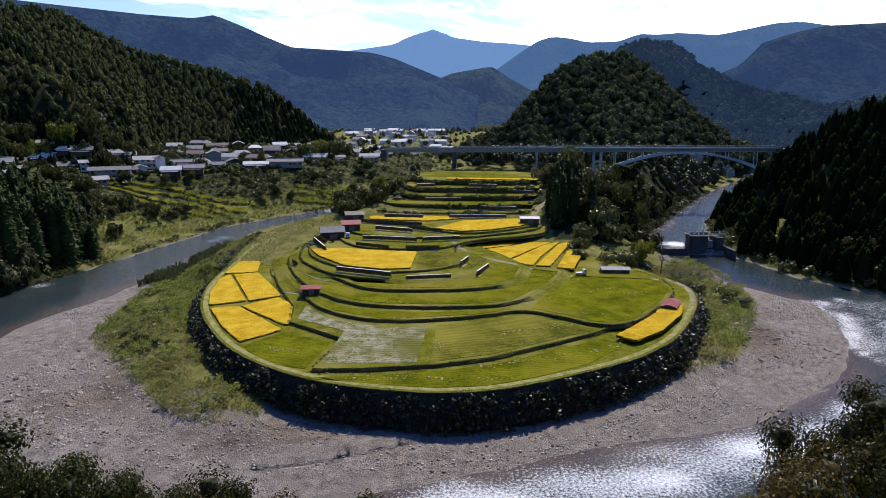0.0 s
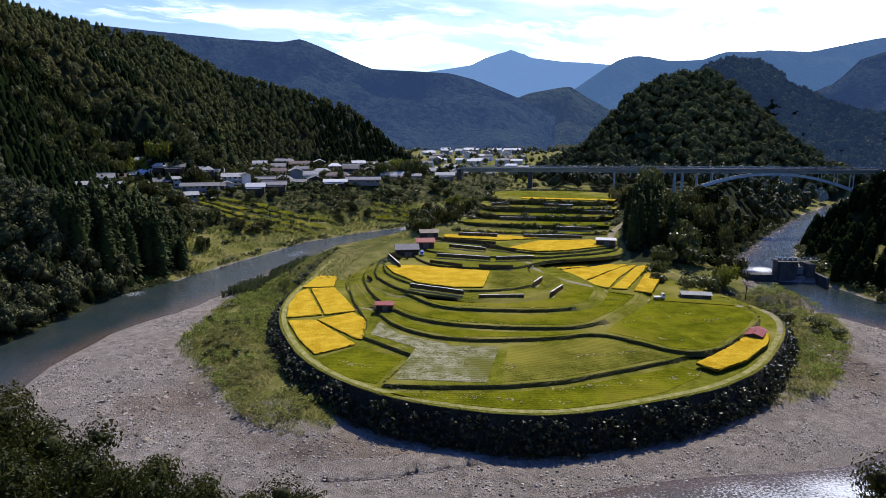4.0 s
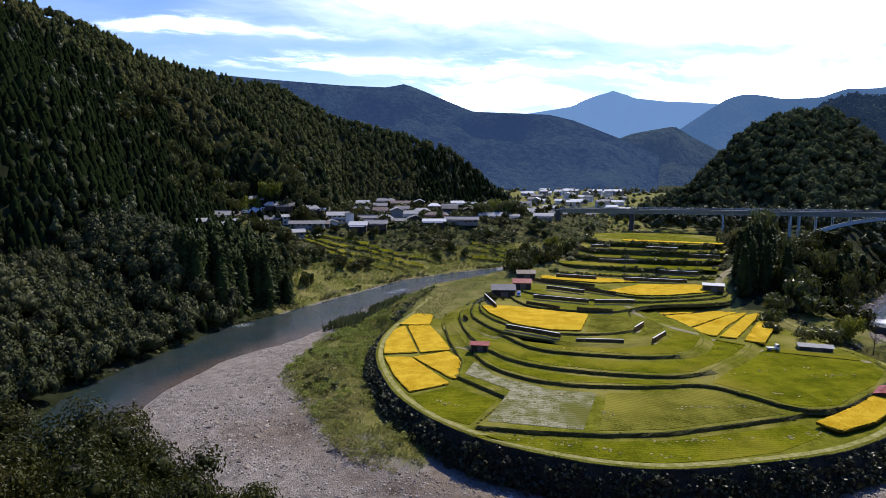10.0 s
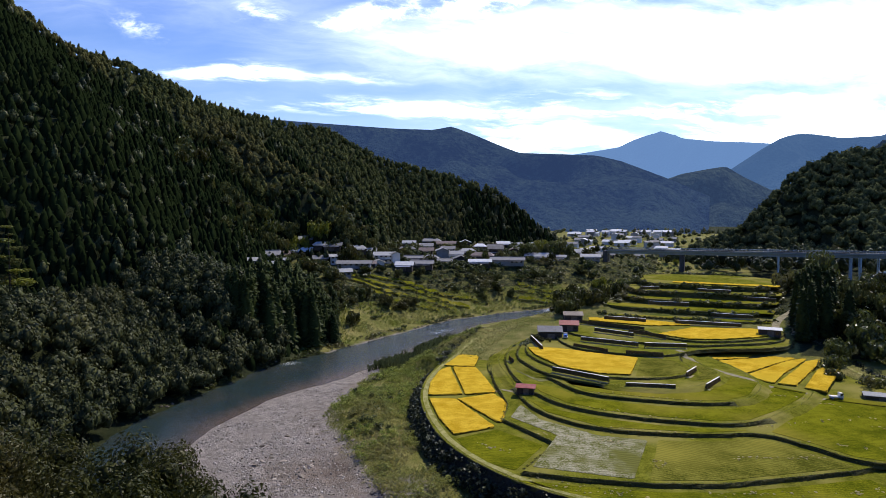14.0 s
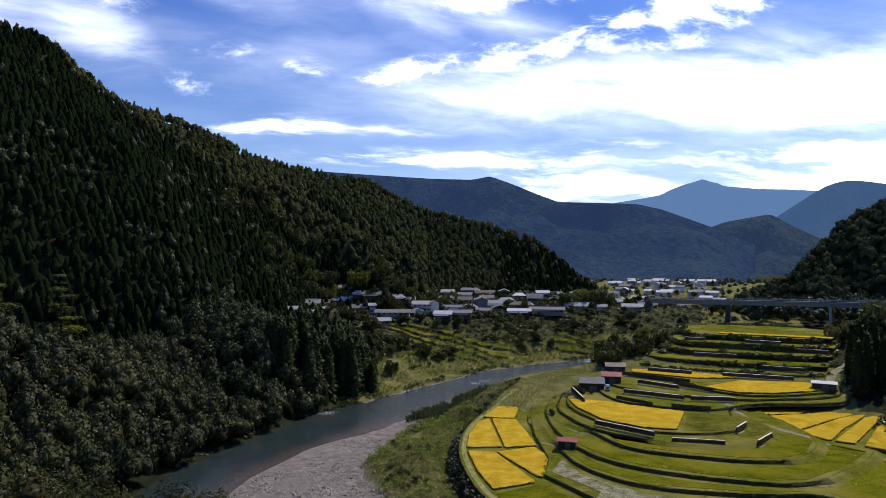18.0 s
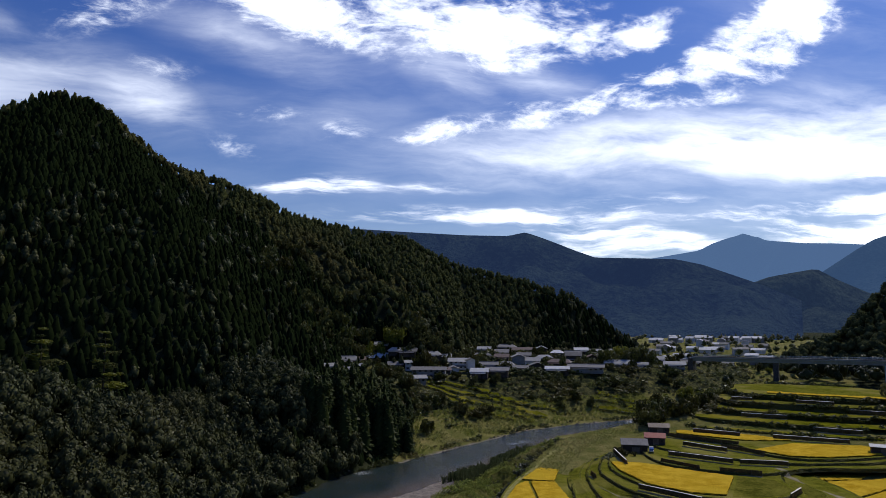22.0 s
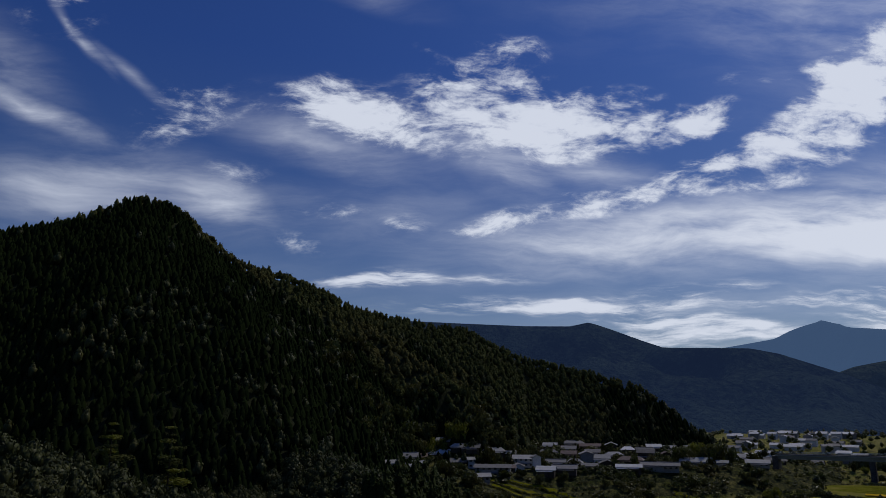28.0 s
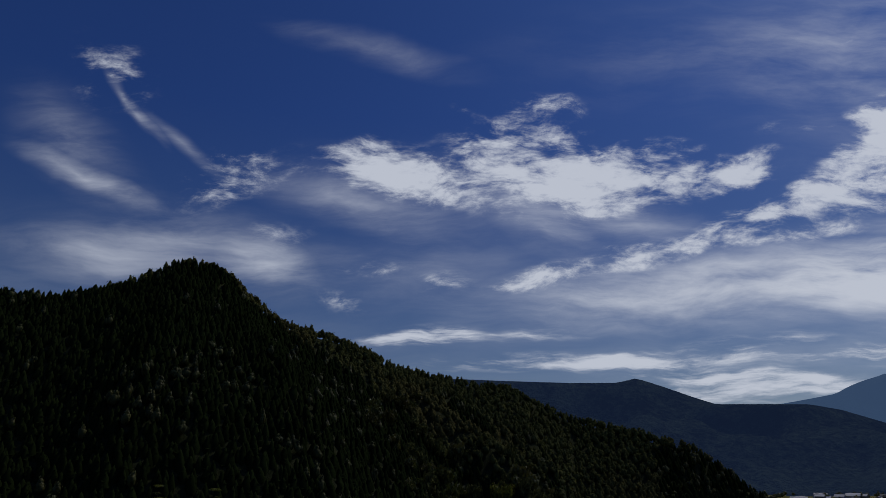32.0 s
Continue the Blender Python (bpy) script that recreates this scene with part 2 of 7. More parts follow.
def rows_extra(angle, per_m, strength):
    """Lines of stubble rows as relief and tone."""
    def f(t, b, geo, col):
        mp = t.nodes.new("ShaderNodeMapping")
        mp.inputs["Rotation"].default_value = (0, 0, radians(angle))
        t.links.new(geo.outputs["Position"], mp.inputs["Vector"])
        wv = nd(t, "ShaderNodeTexWave", Scale=per_m * 0.314, Distortion=4.0, Detail=4.0)
        wv.inputs["Detail Scale"].default_value = 1.5
        t.links.new(mp.outputs[0], wv.inputs["Vector"])
        mx = t.nodes.new("ShaderNodeMix")
        mx.data_type, mx.blend_type = 'RGBA', 'MULTIPLY'
        mr = nd(t, "ShaderNodeMapRange")
        mr.inputs["To Min"].default_value, mr.inputs["To Max"].default_value = 1 - strength, 1 + strength * 0.6
        t.links.new(wv.outputs["Fac"], mr.inputs["Value"])
        mx.inputs[0].default_value = 1.0
        t.links.new(col, mx.inputs[6])
        t.links.new(mr.outputs[0], mx.inputs[7])
        t.links.new(mx.outputs[2], b.inputs["Base Color"])
    return f


M = {}
M["lawn"] = mat("field_grass", (0.072, 0.080, 0.008), (0.180, 0.175, 0.022), 0.3, 0.95, (0.22, 0.195, 0.05), fine=10, bump=0.8, dist=0.2, spec=0.0, con=0.17)
M["stubble_green"] = mat("stubble_green", (0.058, 0.069, 0.004), (0.160, 0.158, 0.010), 0.16, 0.95, (0.20, 0.172, 0.022), fine=20, bump=0.5, dist=0.1, spec=0.0, extra=rows_extra(80, 1.1, 0.14), con=0.15)
M["stubble_olive"] = mat("stubble_olive", (0.055, 0.060, 0.008), (0.165, 0.155, 0.026), 0.16, 0.95, (0.20, 0.18, 0.030), fine=20, bump=0.5, dist=0.1, spec=0.0, extra=rows_extra(100, 1.0, 0.20), con=0.15)
M["stubble_pale"] = mat("stubble_pale", (0.085, 0.092, 0.014), (0.33, 0.305, 0.21), 0.35, 0.95, (0.12, 0.12, 0.03), fine=8, bump=0.6, dist=0.12, spec=0.0, extra=rows_extra(85, 0.9, 0.18), con=0.16)
# stems at the crop's sides, coloured darker to draw the shade line there
M["rice_side_shade"] = mat("shaded_rice_stems", (0.07, 0.055, 0.012), (0.20, 0.14, 0.02), 1.5, 0.95, bump=0.5, spec=0.0)
M["rice"] = mat("ripe_rice", (0.40, 0.245, 0.012), (0.63, 0.42, 0.04), 0.25, 0.95, (0.53, 0.36, 0.03), fine=14, bump=1.0, dist=0.25, spec=0.0, con=0.15)
M["bank"] = mat("terrace_bank_growth", (0.035, 0.040, 0.008), (0.10, 0.10, 0.024), 0.4, 0.95, (0.12, 0.11, 0.03), fine=8, bump=1.0, dist=0.4)
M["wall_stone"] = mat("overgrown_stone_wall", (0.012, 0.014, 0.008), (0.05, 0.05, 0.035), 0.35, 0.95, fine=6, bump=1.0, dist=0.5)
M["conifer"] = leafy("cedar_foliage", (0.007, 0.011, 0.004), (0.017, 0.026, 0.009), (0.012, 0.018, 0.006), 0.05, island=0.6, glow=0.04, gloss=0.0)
M["crest_leaf"] = leafy("crest_broadleaf", (0.046, 0.054, 0.017), (0.125, 0.130, 0.046), (0.112, 0.100, 0.036), 0.05, island=0.8, glow=0.2, gloss=0.0)
M["round_leaf"] = leafy("hill_broadleaf", (0.038, 0.047, 0.020), (0.125, 0.135, 0.058), (0.090, 0.096, 0.045), 0.05, island=0.9, glow=0.2, gloss=0.0)
# cedar colour cut near black to hold the shade of the backlit slope
M["shade_conifer"] = leafy("shaded_cedar_sprays", (0.004, 0.008, 0.003), (0.015, 0.024, 0.007), None, 0.3, island=0.9, glow=0.02, gloss=0.0)
# the same cedar in a lighter colour for groves that the sun reaches
M["lit_cedar"] = leafy("sunlit_cedar_sprays", (0.012, 0.019, 0.006), (0.052, 0.068, 0.019), None, 0.3, island=0.9, glow=0.08, gloss=0.02)
M["broadleaf"] = leafy("broadleaf_foliage", (0.019, 0.025, 0.008), (0.090, 0.098, 0.036), (0.074, 0.074, 0.027), 0.05, island=1.0, glow=0.15, gloss=0.08)
M["bark"] = mat("bark", (0.03, 0.022, 0.015), (0.09, 0.07, 0.05), 2.0, 0.95)
M["white_wall"] = mat("white_plaster", (0.50, 0.49, 0.46), (0.72, 0.71, 0.68), 0.6, 0.8, bump=0.1, rand=0.3)
M["brown_wall"] = mat("dark_wood_boards", (0.035, 0.028, 0.022), (0.095, 0.075, 0.06), 0.8, 0.85, bump=0.3, rand=0.5)
M["grey_wall"] = mat("grey_siding", (0.17, 0.165, 0.15), (0.34, 0.325, 0.30), 0.6, 0.8, bump=0.1, rand=0.6)
M["roof_grey"] = mat("grey_roof_tiles", (0.11, 0.107, 0.10), (0.26, 0.25, 0.24), 0.5, 0.6, bump=0.3, dist=0.05, rand=0.6, spec=0.06)
M["roof_light"] = mat("pale_metal_roof", (0.42, 0.42, 0.415), (0.66, 0.66, 0.65), 0.4, 0.5, bump=0.1, spec=0.12, rand=0.5)
M["roof_pale"] = mat("pale_worn_tiles", (0.20, 0.198, 0.19), (0.40, 0.395, 0.38), 0.5, 0.6, bump=0.2, dist=0.05, rand=0.6, spec=0.06)
M["roof_brown"] = mat("brown_roof", (0.09, 0.06, 0.045), (0.17, 0.12, 0.09), 0.5, 0.5, bump=0.2)
M["roof_red"] = mat("rusted_red_roof", (0.22, 0.035, 0.03), (0.36, 0.08, 0.06), 0.8, 0.5, bump=0.2)
M["glass"] = mat("dark_window_glass", (0.02, 0.025, 0.03), (0.04, 0.045, 0.05), 0.5, 0.1, bump=0, spec=0.6)
M["bridge"] = mat("pale_painted_steel", (0.36, 0.42, 0.42), (0.48, 0.54, 0.54), 0.3, 0.5, bump=0.1)
M["deck"] = mat("weathered_green_girder", (0.20, 0.225, 0.21), (0.30, 0.325, 0.30), 0.3, 0.6, bump=0.1)
# stained concrete, darkened further for the pier face turned from the sun
M["concrete"] = mat("stained_shade_concrete", (0.032, 0.030, 0.027), (0.12, 0.113, 0.10), 0.3, 0.85, bump=0.3)
M["asphalt"] = mat("asphalt", (0.05, 0.05, 0.05), (0.09, 0.09, 0.09), 0.5, 0.85)
M["grass_path"] = mat("trodden_grass_path", (0.15, 0.15, 0.03), (0.33, 0.30, 0.13), 0.5, 0.95, fine=12, spec=0.0, con=0.16)
M["track"] = mat("gravel_track", (0.16, 0.145, 0.075), (0.32, 0.28, 0.19), 0.5, 0.95, fine=12, spec=0.0)
M["straw"] = mat("drying_straw", (0.060, 0.042, 0.018), (0.17, 0.12, 0.05), 1.2, 0.95, fine=6, bump=0.8, spec=0.0)
M["sheet"] = mat("pale_plastic_cover", (0.66, 0.61, 0.50), (0.84, 0.79, 0.67), 1.0, 0.7, spec=0.05)
M["wood"] = mat("grey_wood", (0.10, 0.08, 0.06), (0.22, 0.18, 0.14), 2.0, 0.85)
M["blue"] = mat("blue_tarpaulin", (0.02, 0.08, 0.35), (0.05, 0.15, 0.50), 1.0, 0.5)
M["rock"] = mat("river_rock", (0.13, 0.105, 0.08), (0.44, 0.37, 0.28), 0.8, 0.9, rand=0.8, bump=0.6, spec=0.03)

# river water: ripples over a dark green-brown bed, white for rapids and for painted sun glitter
M["water"] = bpy.data.materials.new("river_water")
M["water"].use_nodes = True
wtree = M["water"].node_tree
wb = wtree.nodes["Principled BSDF"]
wb.inputs["IOR"].default_value = 1.33
wgeo = wtree.nodes.new("ShaderNodeNewGeometry")
wn1 = nd(wtree, "ShaderNodeTexNoise", Scale=1.6, Detail=6.0, Roughness=0.62, Distortion=0.5)
wn2 = nd(wtree, "ShaderNodeTexNoise", Scale=0.07, Detail=3.0)
wn3 = nd(wtree, "ShaderNodeTexNoise", Scale=2.0, Detail=8.0, Roughness=0.75)
for q in (wn1, wn2, wn3):
    wtree.links.new(wgeo.outputs["Position"], q.inputs["Vector"])
wbp = nd(wtree, "ShaderNodeBump", Strength=1.0, Distance=0.30)
wtree.links.new(wn1.outputs["Fac"], wbp.inputs["Height"])
wtree.links.new(wbp.outputs[0], wb.inputs["Normal"])
wat = wtree.nodes.new("ShaderNodeAttribute")
wat.attribute_name = "foam_glint"
wrough = nd(wtree, "ShaderNodeMapRange")
wrough.inputs["From Max"].default_value = 0.5
wrough.inputs["To Min"].default_value, wrough.inputs["To Max"].default_value = 0.42, 1.0
wtree.links.new(wat.outputs["Fac"], wrough.inputs["Value"])
wtree.links.new(wrough.outputs[0], wbp.inputs["Strength"])
wsh = wtree.nodes.new("ShaderNodeAttribute")
wsh.attribute_name = "shoal"
wfm = nd(wtree, "ShaderNodeMath")
wfm.operation = 'ADD'
wtree.links.new(wat.outputs["Fac"], wfm.inputs[0])
wtree.links.new(wn3.outputs["Fac"], wfm.inputs[1])
wfr = nd(wtree, "ShaderNodeMapRange")
wfr.inputs["From Min"].default_value, wfr.inputs["From Max"].default_value = 0.98, 1.22
wtree.links.new(wfm.outputs[0], wfr.inputs["Value"])
wdeep = wtree.nodes.new("ShaderNodeMix")
wdeep.data_type = 'RGBA'
wdeep.inputs[6].default_value, wdeep.inputs[7].default_value = (0.022, 0.036, 0.036, 1), (0.085, 0.062, 0.046, 1)
wdr = nd(wtree, "ShaderNodeMapRange")
wdr.inputs["From Min"].default_value, wdr.inputs["From Max"].default_value = 0.45, 1.35
wsa = nd(wtree, "ShaderNodeMath")
wsa.operation = 'ADD'
wtree.links.new(wn2.outputs["Fac"], wsa.inputs[0])
wtree.links.new(wsh.outputs["Fac"], wsa.inputs[1])
wtree.links.new(wsa.outputs[0], wdr.inputs["Value"])
wtree.links.new(wdr.outputs[0], wdeep.inputs[0])
wcol = wtree.nodes.new("ShaderNodeMix")
wcol.data_type = 'RGBA'
wtree.links.new(wfr.outputs[0], wcol.inputs[0])
wtree.links.new(wdeep.outputs[2], wcol.inputs[6])
wcol.inputs[7].default_value = (0.75, 0.78, 0.80, 1)
wtree.links.new(wcol.outputs[2], wb.inputs["Base Color"])
wro = nd(wtree, "ShaderNodeMapRange")
wro.inputs["To Min"].default_value, wro.inputs["To Max"].default_value = 0.07, 0.6
wtree.links.new(wfr.outputs[0], wro.inputs["Value"])
wtree.links.new(wro.outputs[0], wb.inputs["Roughness"])


def ground_material():
    """Shingle, rough grass and forest floor, parted by ragged edges."""
    m = mat("valley_ground", (0.13, 0.112, 0.094), (0.385, 0.335, 0.28), 0.5, 0.95, (0.245, 0.212, 0.176), fine=8, bump=1.0, dist=0.4, spec=0.05, con=0.20)
    t = m.node_tree
    b_ = t.nodes["Principled BSDF"]
    geo = t.nodes["Geometry"]
    src = b_.inputs["Base Color"].links[0].from_socket
    ragged = nd(t, "ShaderNodeTexNoise", Scale=0.35, Detail=8.0, Roughness=0.7)
    tone = nd(t, "ShaderNodeTexNoise", Scale=0.09, Detail=9.0, Roughness=0.72)
    t.links.new(geo.outputs["Position"], ragged.inputs["Vector"])
    t.links.new(geo.outputs["Position"], tone.inputs["Vector"])
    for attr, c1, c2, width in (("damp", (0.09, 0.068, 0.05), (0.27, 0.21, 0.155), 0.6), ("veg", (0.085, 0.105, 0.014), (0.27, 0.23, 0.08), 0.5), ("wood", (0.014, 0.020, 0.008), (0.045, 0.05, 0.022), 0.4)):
        at = t.nodes.new("ShaderNodeAttribute")
        at.attribute_name = attr
        ad = nd(t, "ShaderNodeMath")
        ad.operation = 'MULTIPLY_ADD'
        t.links.new(ragged.outputs["Fac"], ad.inputs[0])
        ad.inputs[1].default_value = 1.6
        t.links.new(at.outputs["Fac"], ad.inputs[2])
        r_ = nd(t, "ShaderNodeMapRange")
        r_.inputs["From Min"].default_value, r_.inputs["From Max"].default_value = 1.3 - width / 2, 1.3 + width / 2
        t.links.new(ad.outputs[0], r_.inputs["Value"])
        cc = t.nodes.new("ShaderNodeMix")
        cc.data_type = 'RGBA'
        cc.inputs[6].default_value, cc.inputs[7].default_value = (*c1, 1), (*c2, 1)
        tr = nd(t, "ShaderNodeMapRange")
        tr.inputs["From Min"].default_value, tr.inputs["From Max"].default_value = 0.36, 0.66
        t.links.new(tone.outputs["Fac"], tr.inputs["Value"])
        t.links.new(tr.outputs[0], cc.inputs[0])
        mx = t.nodes.new("ShaderNodeMix")
        mx.data_type = 'RGBA'
        t.links.new(r_.outputs[0], mx.inputs[0])
        t.links.new(src, mx.inputs[6])
        t.links.new(cc.outputs[2], mx.inputs[7])
        src = mx.outputs[2]
    t.links.new(src, b_.inputs["Base Color"])
    return m


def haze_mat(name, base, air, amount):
    """Far woods: the blue haze of kilometres of air is mixed into the surface as emission."""
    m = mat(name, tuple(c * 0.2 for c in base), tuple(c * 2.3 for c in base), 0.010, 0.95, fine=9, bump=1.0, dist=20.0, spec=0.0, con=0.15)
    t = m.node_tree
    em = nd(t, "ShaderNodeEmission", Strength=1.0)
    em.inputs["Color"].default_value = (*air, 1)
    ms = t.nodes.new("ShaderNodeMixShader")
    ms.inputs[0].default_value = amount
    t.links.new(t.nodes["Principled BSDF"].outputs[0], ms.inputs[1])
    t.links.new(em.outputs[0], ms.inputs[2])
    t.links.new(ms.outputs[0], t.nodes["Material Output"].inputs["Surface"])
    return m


# ================= mesh helpers =================


def mesh_np(name, co, faces, mats, mat_index=None, smooth=False):
    """A mesh from numpy arrays; faces are all of one size."""
    co = np.asarray(co, dtype=np.float32)
    faces = np.asarray(faces, dtype=np.int32)
    me = bpy.data.meshes.new(name)
    n, k = faces.shape
    me.vertices.add(len(co))
    me.vertices.foreach_set("co", co.ravel())
    me.loops.add(n * k)
    me.loops.foreach_set("vertex_index", faces.ravel())
    me.polygons.add(n)
    me.polygons.foreach_set("loop_start", np.arange(0, n * k, k, dtype=np.int32))
    me.polygons.foreach_set("loop_total", np.full(n, k, dtype=np.int32))
    for m in mats:
        me.materials.append(m)
    if mat_index is not None:
        me.polygons.foreach_set("material_index", np.asarray(mat_index, dtype=np.int32))
    if smooth:
        me.polygons.foreach_set("use_smooth", np.ones(n, dtype=bool))
    me.update(calc_edges=True)
    return me


def part(name, bm, material, parent, label=""):
    me = bpy.data.meshes.new(name)
    bm.normal_update()
    bm.to_mesh(me)
    bm.free()
    me.materials.append(material)
    ob = new(name, me)
    ob.parent = parent
    if label:
        ob["label"] = label
    return ob


def box(bm, x0, x1, y0, y1, z0, z1):
    vs = [bm.verts.new((x, y, z)) for z in (z0, z1) for x, y in ((x0, y0), (x1, y0), (x1, y1), (x0, y1))]
    for f in ((0, 3, 2, 1), (4, 5, 6, 7), (0, 1, 5, 4), (1, 2, 6, 5), (2, 3, 7, 6), (3, 0, 4, 7)):
        bm.faces.new([vs[i] for i in f])
    return vs


def boxed(*dims):
    bm = bmesh.new()
    box(bm, *dims)
    return bm


def beam(bm, a, b, r, sides=6, r2=None):
    """A rod from a to b."""
    a, b = Vector(a), Vector(b)
    r2 = r if r2 is None else r2
    q = (b - a).to_track_quat('Z', 'Y')
    ring = []
    for p, rr in ((a, r), (b, r2)):
        ring.append([bm.verts.new(p + q @ Vector((rr * math.cos(2 * math.pi * i / sides), rr * math.sin(2 * math.pi * i / sides), 0))) for i in range(sides)])
    for i in range(sides):
        j = (i + 1) % sides
        bm.faces.new((ring[0][i], ring[0][j], ring[1][j], ring[1][i]))
    bm.faces.new(ring[0][::-1])
    bm.faces.new(ring[1])


def rod(a, b, r, sides=6, r2=None):
    bm = bmesh.new()
    beam(bm, a, b, r, sides, r2)
    return bm


def chaikin(pts, times=2, closed=True):
    """Rounds the corners of an outline."""
    for _ in range(times):
        out = []
        n = len(pts)
        for i in range(n if closed else n - 1):
            p, q = pts[i], pts[(i + 1) % n]
            out += [(p[0] * .75 + q[0] * .25, p[1] * .75 + q[1] * .25), (p[0] * .25 + q[0] * .75, p[1] * .25 + q[1] * .75)]
        if not closed:
            out = [pts[0]] + out + [pts[-1]]
        pts = out
    return pts


def resample(pts, step, closed=True):
    P = np.array(pts + ([pts[0]] if closed else []), float)
    s = np.r_[0, np.cumsum(np.hypot(*np.diff(P[:, :2], axis=0).T))]
    n = max(3, int(s[-1] / step))
    u = np.linspace(0, s[-1], n + 1)[:-1 if closed else None]
    return np.stack([np.interp(u, s, P[:, k]) for k in range(P.shape[1])], 1)


def offset(P, d):
    """Moves a closed outline outward by d (counter-clockwise outlines)."""
    nx = np.roll(P, -1, 0) - np.roll(P, 1, 0)
    nrm = np.stack([nx[:, 1], -nx[:, 0]], 1)
    nrm /= np.linalg.norm(nrm, axis=1)[:, None] + 1e-9
    return P + nrm * d


def ccw(P):
    x, y = P[:, 0], P[:, 1]
    return P if np.sum(x * np.roll(y, -1) - y * np.roll(x, -1)) > 0 else P[::-1]


def inside(X, Y, poly):
    """Which points lie in the polygon."""
    r = np.zeros(X.shape, bool)
    n = len(poly)
    for i in range(n):
        (x0, y0), (x1, y1) = poly[i], poly[(i + 1) % n]
        if y0 == y1:
            continue
        c = ((y0 > Y) != (y1 > Y)) & (X < (x1 - x0) * (Y - y0) / (y1 - y0) + x0)
        r ^= c
    return r


def seg_dist(X, Y, P, closed=False):
    """Distance to a polyline and the values of its further columns at the nearest point."""
    P = np.asarray(P, float)
    best = np.full(X.shape, 1e9)
    vals = [np.zeros(X.shape) for _ in range(P.shape[1] - 2)]
    n = len(P)
    for i in range(n if closed else n - 1):
        a, b = P[i], P[(i + 1) % n]
        dx, dy = b[0] - a[0], b[1] - a[1]
        u = np.clip(((X - a[0]) * dx + (Y - a[1]) * dy) / (dx * dx + dy * dy + 1e-9), 0, 1)
        d = np.hypot(X - a[0] - u * dx, Y - a[1] - u * dy)
        k = d < best
        best = np.where(k, d, best)
        for j in range(len(vals)):
            vals[j] = np.where(k, a[2 + j] + u * (b[2 + j] - a[2 + j]), vals[j])
    return best, vals


def smooth01(x):
    x = np.clip(x, 0, 1)
    return x * x * (3 - 2 * x)


RNG = np.random.default_rng(7)
_lat = RNG.random((64, 64))


def vnoise(X, Y, size):
    """Smooth value noise, one lump per size metres, 0..1."""
    u, v = X / size, Y / size
    i, j = np.floor(u).astype(int), np.floor(v).astype(int)
    fu, fv = smooth01(u - i), smooth01(v - j)
    a, b, c, d = _lat[i % 64, j % 64], _lat[(i + 1) % 64, j % 64], _lat[i % 64, (j + 1) % 64], _lat[(i + 1) % 64, (j + 1) % 64]
    return (a * (1 - fu) + b * fu) * (1 - fv) + (c * (1 - fu) + d * fu) * fv


def polar(rows):
    """Crest lines given as bearing, elevation, distance from the viewpoint -> x, y, z."""
    return [(d * math.sin(radians(a)), d * math.cos(radians(a)), EYE[2] + d * math.tan(radians(e))) for a, e, d in rows]


# ================= the plan =================
# river centre line: x, y, half width, water level
RIVER = [(190, 440, 8, 4.2), (145, 365, 8, 3.8), (120, 318, 9, 3.6), (101, 278, 13, 3.4), (98, 262, 17, 3.2), (97, 259.5, 17, 0.6), (102, 243, 18, 0.4),
         (112, 217, 14, 0.3), (128, 196, 13, 0.2), (125, 175, 14, 0.1), (116, 150, 14, 0), (98, 124, 15, 0), (66, 102, 14, 0), (28, 89, 14, 0), (-12, 77, 12, 0), (-50, 76, 12, 0),
         (-90, 84, 13, 0), (-116, 105, 13, 0), (-126, 140, 11.5, 0), (-127, 170, 12, 0), (-123, 205, 17, 0), (-116, 230, 16, 0), (-112, 258, 14, 0), (-100, 320, 10, 0.3),
         (-80, 350, 10, 0.5), (-34, 402, 9, 1.2), (10, 440, 9, 2.0)]
RIVER = [(260, 530, 12, 4.6)] + RIVER + [(30, 520, 9, 3.0)]
BEND = [r[:2] for r in RIVER[1:-1]]          # the land inside the horseshoe

RIM = [(-59.6, 265.6), (-67.5, 246.8), (-70.4, 215), (-70.1, 191), (-65.6, 169.3), (-59.3, 153.7), (-48.4, 135.4), (-40, 126.2), (-32.2, 120.2), (-24.2, 115.6), (-17, 112.8), (-8.7, 111), (-0.4, 110),
       (9.1, 111), (19, 115.1), (30.1, 120.8), (39.3, 126.2), (46.9, 133), (53.3, 140.2), (61.3, 153.7), (67.8, 166.7), (70.9, 176.6), (71.2, 184), (68, 194), (60, 214), (52, 232), (44, 256), (38, 270), (-40, 276)]

APRON = [(-94, 240), (-93, 188), (-89, 157), (-76, 143), (-59, 122), (-51, 113.5), (-39, 108.5), (-35, 112), (-34, 122), (-58, 150), (-70, 190), (-66, 250)]
APRON_R = [(54, 135), (67, 139), (78, 158), (88, 178), (97, 201), (84, 218), (66, 205), (70, 176), (60, 152)]


def depth_in(X, Y, poly):
    """Distance inside (+) or outside (-) an outline."""
    d, _ = seg_dist(X, Y, poly, True)
    return np.where(inside(X, Y, poly), d, -d)


HILL_LEFT = polar([(-100, 12, 520), (-75, 12.8, 520), (-66, 13.3, 500), (-61, 15.0, 485), (-57, 17.2, 480), (-54.5, 16.9, 482), (-52, 15, 490), (-48.8, 12.6, 500), (-45.7, 11.95, 515), (-42.7, 11, 530), (-38.8, 9, 550), (-34, 8, 580), (-29, 7.2, 600), (-24.2, 4.7, 610), (-19.2, 3.6, 600), (-14.3, 2.1, 590), (-12, 0.2, 585), (-10.8, -1.0, 580)])
